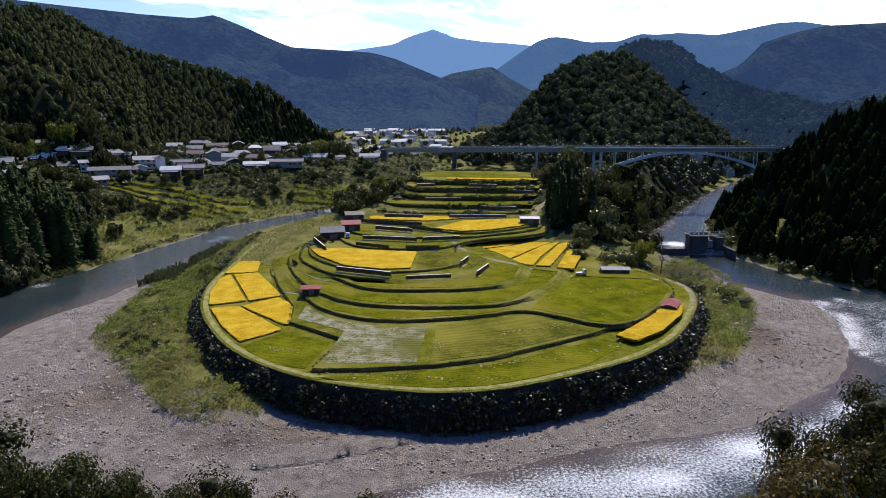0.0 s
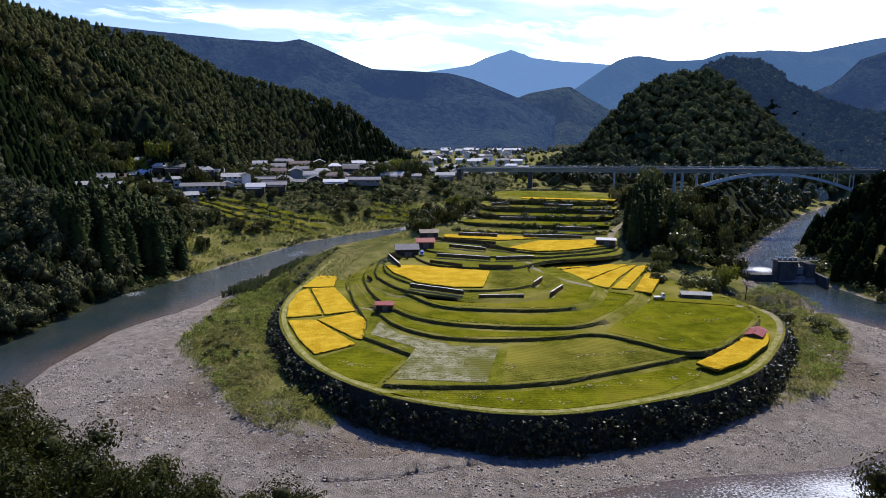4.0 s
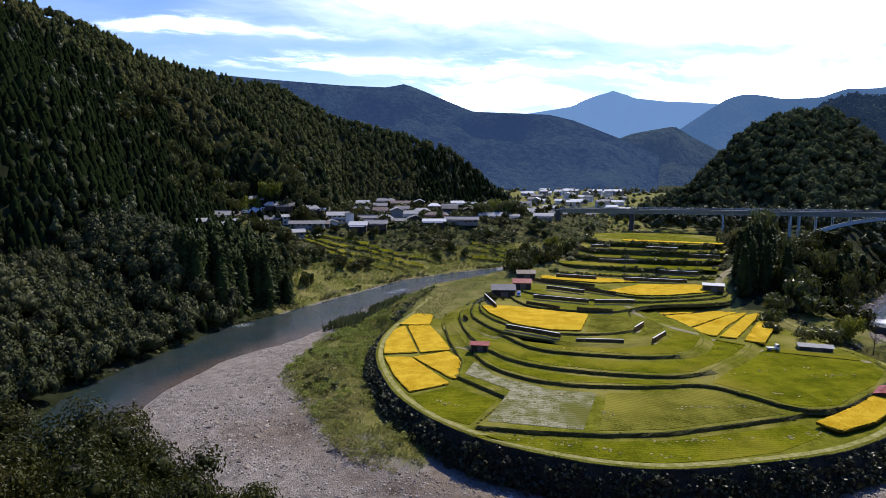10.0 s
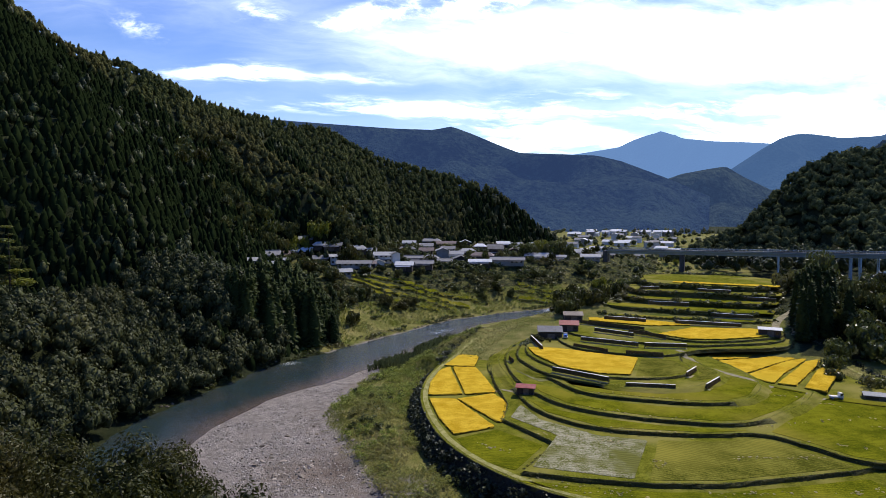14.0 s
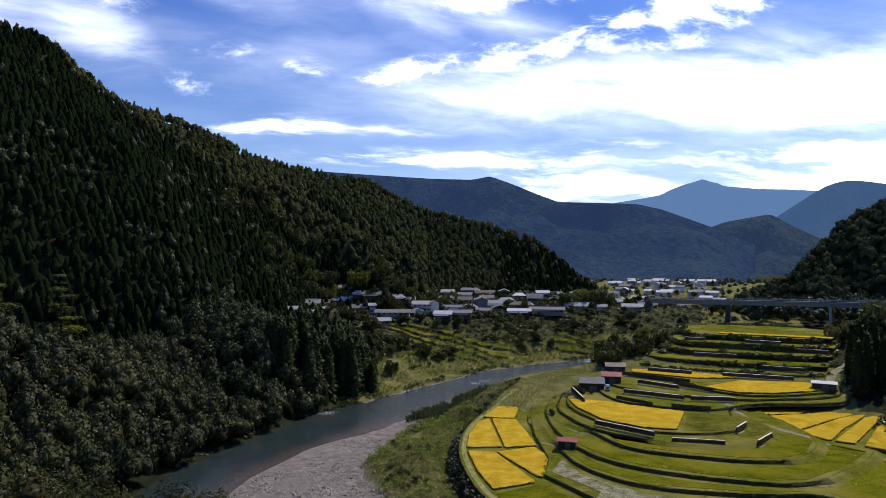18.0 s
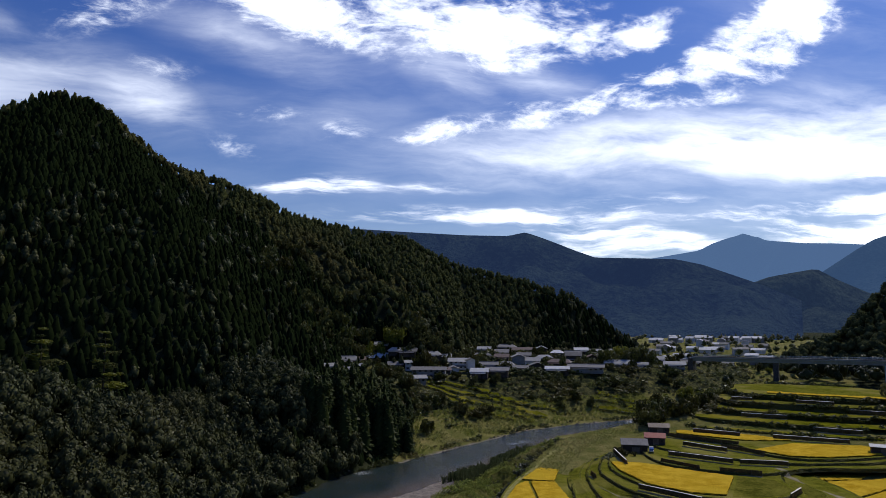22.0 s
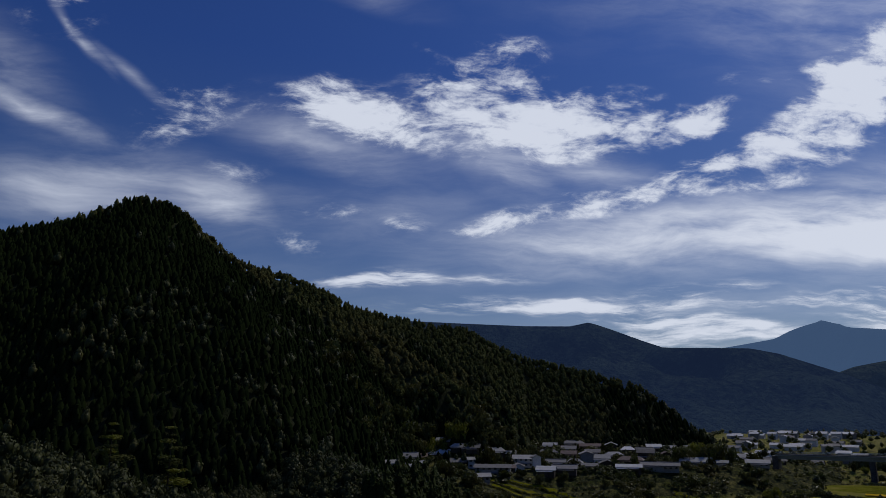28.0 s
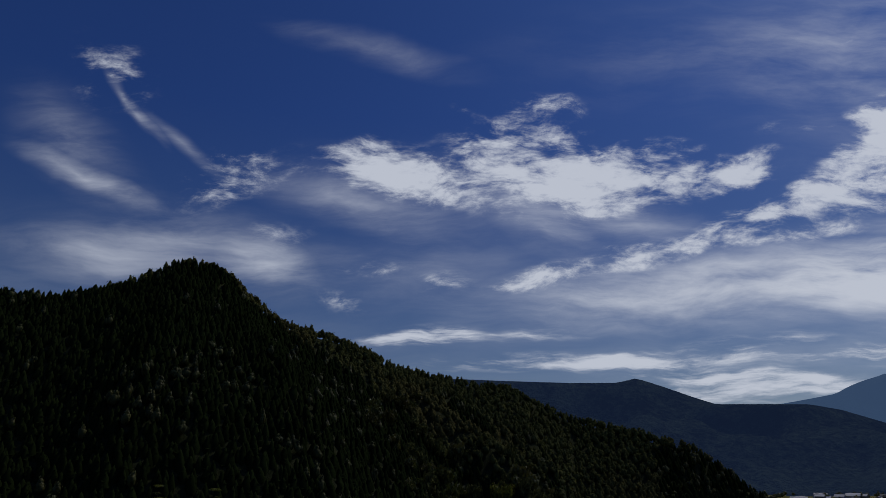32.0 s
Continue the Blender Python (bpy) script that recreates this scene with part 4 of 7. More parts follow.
for k in range(kk):
    u = k / (kk - 1)
    Q = offset(RIMP, 0.2 + 2.0 * u)
    foot = ground_z(Q[:, 0], Q[:, 1]) - 0.5
    bulge = (vnoise(Q[:, 0] + 50, Q[:, 1] + 9 * u, 2.2) - 0.5) * 0.9
    Q = offset(Q, 0) + rw.normal(0, 0.12, Q.shape)
    wall.append(np.c_[Q, 7.95 * (1 - u) + foot * u + bulge * (0 < k < kk - 1) * 0.4])
wall = np.stack(wall, 1)
i = np.arange(n * kk).reshape(n, kk)
f = np.stack([i[:-1, 1:], i[1:, 1:], i[1:, :-1], i[:-1, :-1]], -1).reshape(-1, 4)
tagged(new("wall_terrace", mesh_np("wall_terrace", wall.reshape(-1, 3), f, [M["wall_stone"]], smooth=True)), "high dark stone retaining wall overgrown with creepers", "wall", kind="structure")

# ================= fields =================


def field(name, corners, z, material, label, group, crop=0.0, rounds=0, seed=0):
    """One paddy: cut stubble lies flat, ripe rice stands as a thick uneven crop."""
    P = outline(corners, 0.8, rounds)
    P = offset(P, 0.35)
    r = np.random.default_rng(seed + 5)
    bm = bmesh.new()
    hgt = crop if crop else 0.07
    rings = []
    levels = ((0.0, -0.15), (0.0, hgt * 0.5), (-0.08, hgt * 0.92), (-0.35, hgt)) if crop else ((0.0, -0.1), (-0.06, hgt))
    for o, zz in levels:
        Q = offset(P, o)
        rings.append([bm.verts.new((q[0] + r.normal(0, 0.07 if crop else 0.03), q[1] + r.normal(0, 0.07 if crop else 0.03), z + zz + (r.normal(0, 0.05) if crop and zz > 0.1 else 0))) for q in Q])
    n = len(P)
    for a, b in zip(rings[:-1], rings[1:]):
        for i in range(n):
            j = (i + 1) % n
            bm.faces.new((a[i], a[j], b[j], b[i]))
    top = bm.faces.new(rings[-1])
    bmesh.ops.triangulate(bm, faces=[top])
    me = bpy.data.meshes.new(name)
    bm.normal_update()
    bm.to_mesh(me)
    bm.free()
    me.materials.append(material)
    # steep lower faces get the darker colour that stands for edge shade
    if crop:
        me.materials.append(M["rice_side_shade"])
        for p in me.polygons:
            p.material_index = 1 if p.normal.z < 0.3 and p.center.z < z + hgt * 0.75 else 0
    ob = new(name, me)
    return tagged(ob, label, "rice field", group)


YEL = "ripe golden rice standing in a small paddy field"
rice_list = []
rice_list.append((8.0, [(-63.7, 239), (-67, 238.5), (-68, 225.5), (-63, 221.8)]))
rice_list.append((8.0, [(-62.6, 220.6), (-67.8, 223.4), (-67.6, 197), (-58.6, 199)]))
rice_list.append((8.0, [(-65.6, 195), (-52.8, 167.4), (-60.8, 163.8), (-64.6, 176), (-66.8, 190)]))
rice_list.append((8.0, [(-57.8, 197.6), (-64.2, 195.4), (-51.4, 167.6), (-44.6, 172), (-50, 183)]))
rice_list.append((8.0, [(-59.2, 160.5), (-53, 162), (-37.6, 144), (-44.5, 136.2), (-52, 147)]))
rice_list.append((8.0, [(-51.8, 162.4), (-44.6, 170), (-34.6, 157.5), (-37.2, 147.6)]))
rice_list.append((8.8, [(38.9, 137.9), (41.8, 134.7), (49.4, 141.1), (58.1, 153.2), (61.1, 160.3), (57.4, 161.3), (50.2, 151.0)]))
rice_list.append((12.6, [(-43.3, 211.5), (-38.7, 201.2), (-28.9, 188.8), (-18.1, 184.7), (-9.8, 185.7), (-8.8, 207.4), (-22.7, 210.0), (-34.0, 213.6)]))
rice_list.append((14.7, [(-3.1, 239.4), (7.3, 233.7), (17.2, 236.8), (28.9, 245.1), (37.5, 254.0), (29.1, 261.3), (8.3, 256.1)]))
rice_list.append((14.7, [(-30.2, 268.0), (-29.1, 260.7), (-6.2, 256.6), (7.8, 262.8), (-5.2, 268.5)]))
for k, (z, c) in enumerate(rice_list):
    field("rice_field", c, z, M["rice"], YEL, "ripe rice fields", 0.48, seed=k)
# strips that fan out beside the farm track
FAN = []
FAN.append([(5.1, 226.9), (27.4, 236.4), (24.0, 228.9), (11.2, 221.5)])
FAN.append([(11.6, 219.1), (28.1, 230.1), (45.0, 248.5), (45.6, 243.8), (31.4, 223.3), (20.6, 206.0), (15.5, 208.2)])
FAN.append([(21.6, 204.1), (36.2, 229.0), (42.0, 234.3), (31.7, 210.0), (27.8, 198.3)])
FAN.append([(29.3, 198.1), (41.9, 230.7), (46.4, 234.7), (38.1, 211.2), (33.0, 197.2)])
FAN.append([(35.4, 195.4), (42.7, 218.6), (47.8, 228.2), (48.3, 220.3), (39.5, 193.5)])
for k, c in enumerate(FAN):
    field("rice_field", c, 10.4, M["rice"], "ripe golden rice in a narrow fan-shaped strip", "ripe rice fields", 0.48, seed=40 + k)
GRN = "cut rice field with green regrowing stubble rows"
green_list = []
green_list.append((8.0, "stubble_green", [(-25.4, 116.6), (-14, 117.6), (-1, 119.6), (11, 123.6), (24, 131.2), (36, 138.6), (38.5, 134), (29, 124), (18, 117.6), (8.5, 113.6), (-1, 112.6), (-10, 113.6), (-18, 115.2)]))
green_list.append((8.0, "stubble_green", [(-43, 134.2), (-36.5, 142.5), (-25, 136.2), (-27.5, 121.5), (-33, 123.4), (-39, 128.6)]))
green_list.append((8.8, "stubble_pale", [(-34.8, 160.3), (-34.8, 150.7), (-22.2, 141.7), (-23.7, 122.5), (-5.6, 122.8), (-4.0, 144.4), (-14.1, 144.0), (-28.2, 150.7)]))
green_list.append((8.8, "stubble_olive", [(-2.2, 123.4), (9.7, 127.4), (23.2, 135.7), (34.3, 142.6), (27.8, 147.8), (20.0, 153.6), (9.1, 147.8), (-1.2, 145.2)]))
green_list.append((9.6, "stubble_green", [(-33.4, 164.0), (-26.8, 154.9), (-13.2, 148.2), (8.6, 152.1), (17.2, 156.3), (11.1, 154.5), (-1.0, 153.1), (-14.7, 153.7), (-25.3, 157.1)]))
green_list.append((9.6, "stubble_green", [(22.3, 156.9), (29.4, 152.1), (35.4, 146.6), (40.1, 145.8), (45.6, 148.8), (52.2, 158.6), (57.1, 164.8), (62.8, 176.2), (60.2, 188.3), (44.6, 192.4), (39.5, 189.9), (34.9, 180.8), (28.4, 169.1)]))
green_list.append((10.4, "stubble_green", [(-35.6, 176.0), (-31.0, 169.3), (-23.6, 162.1), (-13.8, 158.3), (-1.0, 157.6), (11.0, 158.7), (18.1, 162.1), (25.0, 172.3), (30.9, 183.1), (34.6, 191.2), (28.0, 195.3), (22.8, 179.0), (15.7, 169.4), (5.7, 166.0), (-6.9, 165.6), (-20.5, 166.2), (-27.7, 173.9)]))
green_list.append((11.2, "stubble_green", [(-29.1, 182.3), (-25.1, 177.2), (-19.4, 171.1), (-6.9, 170.4), (5.1, 170.9), (14.1, 174.1), (19.6, 180.9), (22.9, 193.5), (16.8, 198.2), (14.9, 189.4), (8.2, 179.0), (-1.0, 173.9), (-11.9, 173.1), (-24.7, 175.6)]))
green_list.append((12.6, "stubble_olive", [(-7.7, 185.9), (-0.8, 189.0), (3.3, 192.9), (5.8, 199.1), (1.7, 208.4), (-7.2, 208.4)]))
green_list.append((8.8, "stubble_green", [(-56.1, 240.0), (-55.5, 216.8), (-50.9, 197.6), (-44.9, 181.0), (-40.9, 176.0), (-45.0, 183.5), (-51.0, 196.6), (-54.4, 210.7), (-54.4, 235.9)]))
green_list.append((10.4, "stubble_pale", [(-49.8, 229.9), (-49.2, 212.6), (-46.4, 200.4), (-41.5, 188.2), (-33.6, 179.4), (-31.5, 181.0), (-40.1, 189.2), (-46.8, 202.0), (-48.6, 227.8)]))
green_list.append((12.0, "stubble_olive", [(5.1, 205.4), (9.9, 198.2), (7.2, 188.9), (11.9, 193.0), (13.3, 199.7), (8.6, 208.8)]))
green_list.append((16.0, "stubble_green", [(-25.0, 274.5), (0.0, 271.9), (36.4, 271.3), (37.4, 277.6), (0.0, 280.2), (-25.0, 281.7)]))
green_list.append((18.2, "stubble_green", [(-22.7, 283.5), (0.0, 281.5), (38.2, 279.4), (40.2, 288.7), (10.3, 290.8), (-19.6, 292.8)]))
green_list.append((20.4, "stubble_green", [(-17.5, 295.9), (10.3, 294.2), (41.1, 291.8), (43.1, 300.0), (10.3, 303.1), (-16.4, 304.1)]))
green_list.append((22.8, "stubble_olive", [(-14.2, 305.7), (10.2, 304.2), (43.7, 301.1), (45.8, 311.3), (15.3, 313.3), (-13.2, 316.4)]))
for k, (z, m, c) in enumerate(green_list):
    lab = {"stubble_green": GRN, "stubble_olive": "harvested rice field with olive stubble in rows", "stubble_pale": "harvested rice field strewn with pale straw"}[m]
    field("stubble_field", c, z, M[m], lab, "harvested rice fields", 0, seed=80 + k)
field("rice_field", [(2, 318), (18, 316), (44, 313), (46, 318), (18, 321), (2, 323)], 25.0, M["rice"], "golden rice field on the upper terrace", "ripe rice fields", 0.48)


# ================= woods =================
def template_conifer(seed, sprays=24, sides=5, size=0.62, girth=1.0, droop=1.0):
    """A unit cedar, height 1 and radius about 1: a slim core hung with drooping branch sprays."""
    r = np.random.default_rng(seed)
    lean = r.normal(0, 0.08, 2)
    co, fa = [], []
    for u, q in ((0.04, 0.50), (0.40, 0.52), (0.80, 0.22)):
        for s_ in range(sides):
            a = 2 * math.pi * (s_ + r.uniform(-0.2, 0.2)) / sides
            co.append((q * girth * math.cos(a) + lean[0] * u, q * girth * math.sin(a) + lean[1] * u, u))
    co.append((lean[0], lean[1], 1.0))
    for k in range(2):
        for s_ in range(sides):
            a, b_ = k * sides + s_, k * sides + (s_ + 1) % sides
            fa += [(a, b_, b_ + sides), (a, b_ + sides, a + sides)]
    for s_ in range(sides):
        fa.append((2 * sides + s_, 2 * sides + (s_ + 1) % sides, 3 * sides))
    for k in range(sprays):
        u = 0.06 + 0.88 * (k + r.random()) / sprays
        a = 2.4 * k + r.uniform(-0.5, 0.5)
        rad = (0.86 + 0.3 * u) * (1 - u) ** 0.7 * r.uniform(0.75, 1.15) + 0.10
        s_ = size * (1.05 - 0.6 * u) * r.uniform(0.7, 1.25)
        ox, oy, tx, ty = math.cos(a), math.sin(a), -math.sin(a), math.cos(a)
        up = 0.10 * droop * (1.1 - u)
        b_ = len(co)
        bx, by = lean[0] * u, lean[1] * u
        co += [(bx + ox * rad * 0.30, by + oy * rad * 0.30, u + up), (bx + ox * rad * 0.75 + tx * s_ * 0.5, by + oy * rad * 0.75 + ty * s_ * 0.5, u + r.uniform(-0.03, 0.03)),
               (bx + ox * rad * 1.08, by + oy * rad * 1.08, u - up * r.uniform(0.2, 0.9)), (bx + ox * rad * 0.75 - tx * s_ * 0.5, by + oy * rad * 0.75 - ty * s_ * 0.5, u + r.uniform(-0.03, 0.03))]
        fa += [(b_, b_ + 1, b_ + 2), (b_, b_ + 2, b_ + 3)]
    return np.array(co), np.array(fa)


def template_broad(seed, clumps=26, leaf=0.34, core=True, ring=6, fill=0.74):
    """A unit broadleaf tree, radius 1, height about 1.9: lumpy crown of many small leaf sprays with gaps."""
    r = np.random.default_rng(seed)
    co, fa = [], []
    lobes = [(0, 0, 1.05, 0.78)]
    for k in range(ring):
        a = 2 * math.pi * (k + r.random() * 0.6) / ring
        lobes.append((0.52 * math.cos(a), 0.52 * math.sin(a), 0.75 + 0.5 * r.random(), 0.42 + 0.16 * r.random()))
    lobes.append((r.normal(0, .15), r.normal(0, .15), 1.5, 0.45))
    if core:
        bm = bmesh.new()
        for lx, ly, lz, lr in lobes:
            bmesh.ops.create_icosphere(bm, subdivisions=1, radius=lr * fill, matrix=Matrix.Translation((lx, ly, lz)))
        for v in bm.verts:
            v.co += Vector(r.normal(0, 0.05, 3))
        bm.verts.index_update()
        bmesh.ops.triangulate(bm, faces=bm.faces[:])
        co = [tuple(v.co) for v in bm.verts]
        fa = [tuple(v.index for v in f.verts) for f in bm.faces]
        bm.free()
    for lx, ly, lz, lr in lobes:
        for _ in range(clumps):
            d = r.normal(0, 1, 3)
            d /= np.linalg.norm(d)
            if d[2] < -0.5:
                continue
            c = np.array((lx, ly, lz)) + d * lr * (0.85 + 0.3 * r.random())
            t1 = np.cross(d, r.normal(0, 1, 3))
            t1 /= np.linalg.norm(t1) + 1e-6
            t2 = np.cross(d, t1)
            nn = d * 0.5 * (r.random() - 0.3)
            s = leaf * (0.6 + 0.8 * r.random())
            b = len(co)
            co += [tuple(c - t1 * s * 0.5), tuple(c + t2 * s * 0.45 + nn * s), tuple(c + t1 * s * 0.5 - nn * s), tuple(c - t2 * s * 0.4)]
            fa += [(b, b + 1, b + 2), (b, b + 2, b + 3)]
    return np.array(co), np.array(fa)


def scatter(templates, places, seed):
    """Joins many trees into one mesh. places: x, y, z, radius, height."""
    r = np.random.default_rng(seed)
    cos, fas, base = [], [], 0
    which = r.integers(0, len(templates), len(places))
    for w, (tc, tf) in enumerate(templates):
        p = places[which == w]
        if not len(p):
            continue
        a = r.random(len(p)) * 2 * math.pi
        ca, sa_ = np.cos(a)[:, None], np.sin(a)[:, None]
        x = (tc[None, :, 0] * ca - tc[None, :, 1] * sa_) * p[:, 3:4] + p[:, 0:1]
        y = (tc[None, :, 0] * sa_ + tc[None, :, 1] * ca) * p[:, 3:4] + p[:, 1:2]
        z = tc[None, :, 2] * p[:, 4:5] + p[:, 2:3]
        cos.append(np.stack([x, y, z], -1).reshape(-1, 3))
        fas.append((tf[None] + (np.arange(len(p)) * len(tc))[:, None, None]).reshape(-1, 3) + base)
        base += len(p) * len(tc)
    return np.concatenate(cos), np.concatenate(fas)


def spots(x0, x1, y0, y1, step, seed, keep):
    """Jittered places on the ground where keep(x, y, z, d) holds."""
    r = np.random.default_rng(seed)
    X, Y = np.meshgrid(np.arange(x0, x1, step), np.arange(y0, y1, step))
    X, Y = X.ravel() + r.uniform(-0.45, 0.45, X.size) * step, Y.ravel() + r.uniform(-0.45, 0.45, X.size) * step
    Z = ground_z(X, Y)
    d, (hw, _) = seg_dist(X, Y, RIVER)
    k = keep(X, Y, Z, d - hw)
    return np.stack([X[k], Y[k], Z[k]], 1)


def az(X, Y):
    return np.degrees(np.arctan2(X, Y))


T_CON = [template_conifer(s, 9, 5, 0.70, 1.5) for s in (1, 2, 3, 4, 5)]
T_CON_MID = [template_conifer(s, 46, 6, 0.5, 1.35, 0.7) for s in (6, 7, 8)]
T_BRO = [template_broad(s, 66, 0.165) for s in (1, 2, 3, 4)]
T_BRO_FAR = [template_broad(s, 15, 0.27, True, 4, 0.84) for s in (5, 6, 7)]


def forest(name, places, templates, material, seed, rad, tall, label, sink=0.3, smooth=False):
    r = np.random.default_rng(seed)
    n = len(places)
    R_ = rad[0] + (rad[1] - rad[0]) * r.random(n)
    H_ = tall[0] + (tall[1] - tall[0]) * r.random(n)
    P = np.c_[places[:, :2], places[:, 2] - sink, R_, H_]
    co, fa = scatter(templates, P, seed)
    ob = new(name, mesh_np(name, co, fa, [material], smooth=smooth))
    return tagged(ob, label, "forest", kind="stuff")


def species(X, Y):
    """Where broadleaf wood stands among the planted cedars."""
    return vnoise(X + 17, Y + 40, 60) + 0.4 * vnoise(X, Y, 21)


left_keep = lambda X, Y, Z, d: (az(X, Y) < -9) & (az(X, Y) > -72) & (d > 3) & wooded(X, Y, Z) & ~inside(X, Y, BEND) & (np.maximum(ridge(X, Y, HILL_LEFT, 0.80, 8, wob=0.35), ridge(X, Y, SPUR_LEFT, 0.95, 8, wob=0.3)) > Z - 6)
pl = spots(-640, -60, 60, 660, 3.9, 21, left_keep)
bearing = az(pl[:, 0], pl[:, 1])
crest_d, (crest_z,) = seg_dist(pl[:, 0], pl[:, 1], HILL_LEFT)
spur_d, (spur_z,) = seg_dist(pl[:, 0], pl[:, 1], SPUR_LEFT)
patch = species(pl[:, 0], pl[:, 1])
pick_ = np.random.default_rng(9).random(len(pl))
beyond = bearing > np.interp(np.hypot(pl[:, 0], pl[:, 1]), [440, 470, 505, 530], [-28.8, -31.5, -37.5, -41.5])
band = np.interp(bearing, [-64, -58, -52, -46, -40, -20, -12], [12, 30, 26, 38, 54, 50, 18])
broad = (crest_d + 60 * (0.7 - patch) < band) | ((spur_d + 40 * (0.7 - patch) < 26) & (bearing < -29)) | (beyond & (patch + 0.5 * pick_ > 1.02) & (bearing < -19))
mixed = ~broad & (pick_ < 0.03 + 0.14 * (vnoise(pl[:, 0] + 70, pl[:, 1], 45) > 0.62))
T_SMALL = [template_broad(s, 12, 0.32, True, 2, 0.82) for s in (15, 16, 17, 18)]
forest("broadleaf_forest", pl[mixed], T_SMALL, M["broadleaf"], 38, (2.0, 3.2), (3.6, 5.4), "dark broadleaf trees among the cedars on the hillside", 0.6, True)
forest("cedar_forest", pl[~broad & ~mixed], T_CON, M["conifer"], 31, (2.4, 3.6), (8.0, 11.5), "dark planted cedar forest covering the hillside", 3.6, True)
forest("mixed_forest", pl[broad][pick_[broad] < 0.72], T_SMALL, M["crest_leaf"], 32, (2.1, 3.6), (3.4, 5.2), "mixed broadleaf forest on the hill crest", 1.6, True)
hump_keep = lambda X, Y, Z, d: (az(X, Y) < -33) & (az(X, Y) > -64) & (d > 0.3) & (np.hypot(X, Y) < 300) & ~inside(X, Y, BEND) & (X < -105) & ((ridge(X, Y, HUMP, 0.62, 9, wob=0.3) > Z - 4) | ((d < 60) & (Y < 222)))
ph = spots(-300, -105, 20, 240, 5.3, 22, hump_keep)
forest("broadleaf_wood", ph, T_BRO, M["broadleaf"], 33, (3.4, 5.0), (4.4, 6.4), "dense evergreen broadleaf wood above the river bend")
ps = spots(110, 420, 120, 420, 5.0, 23, lambda X, Y, Z, d: (az(X, Y) > 20) & (az(X, Y) < 44) & (d > np.where((Y > 262) & (Y < 275), 9, 3.5)) & ~inside(X, Y, BEND) & (Y > 110) & ((ridge(X, Y, SPUR, 0.78, 13, wob=0.25) > Z - 5) | (Y < 345)))
forest("cedar_forest", ps, T_CON_MID, M["shade_conifer"], 34, (2.6, 4.0), (9, 14), "cedar forest, coloured dark for shade, on the steep slope across the river")
pr = spots(0, 320, 420, 700, 6.6, 24, lambda X, Y, Z, d: (d > 3) & (az(X, Y) < 27) & (ridge(X, Y, HILL_ROUND, 0.62, 9, wob=0.2) > Z - 5) & (ridge(X, Y, HILL_ROUND, 0.62, 9, wob=0.2) > ridge(X, Y, HILL_BACK, 0.5, 10, wob=0.3) + 14) & (Y < 660))
forest("broadleaf_forest", pr, T_BRO_FAR, M["round_leaf"], 35, (3.6, 5.8), (4.0, 6.0), "rounded hill covered in broadleaf forest with lit crowns", 0.3, True)
pv = spots(150, 520, 420, 900, 11.0, 26, lambda X, Y, Z, d: (az(X, Y) > 18) & (az(X, Y) < 33) & (d > 4) & (np.maximum(ridge(X, Y, HILL_ROUND, 0.62, 9, wob=0.2), ridge(X, Y, HILL_BACK, 0.5, 10, wob=0.3)) < Z - 4))
# far crowns: blue haze put into the leaf surface as a faint emission
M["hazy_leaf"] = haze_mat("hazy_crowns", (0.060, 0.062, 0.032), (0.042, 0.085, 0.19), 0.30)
pv_far = np.hypot(pv[:, 0], pv[:, 1]) > 540
forest("valley_forest", pv[~pv_far], T_SMALL, M["broadleaf"], 39, (4, 6.5), (5, 8), "dark forest at the mouth of the side valley")
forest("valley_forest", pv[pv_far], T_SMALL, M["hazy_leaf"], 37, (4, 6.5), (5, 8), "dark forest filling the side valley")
pb = spots(120, 560, 480, 960, 8.0, 25, lambda X, Y, Z, d: (ridge(X, Y, HILL_BACK, 0.5, 10, wob=0.3) > Z - 18) & (ridge(X, Y, HILL_BACK, 0.5, 10, wob=0.3) > ridge(X, Y, HILL_ROUND, 0.62, 9, wob=0.2) - 14))
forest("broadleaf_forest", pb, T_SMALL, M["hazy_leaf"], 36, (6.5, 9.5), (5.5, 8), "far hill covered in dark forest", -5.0)


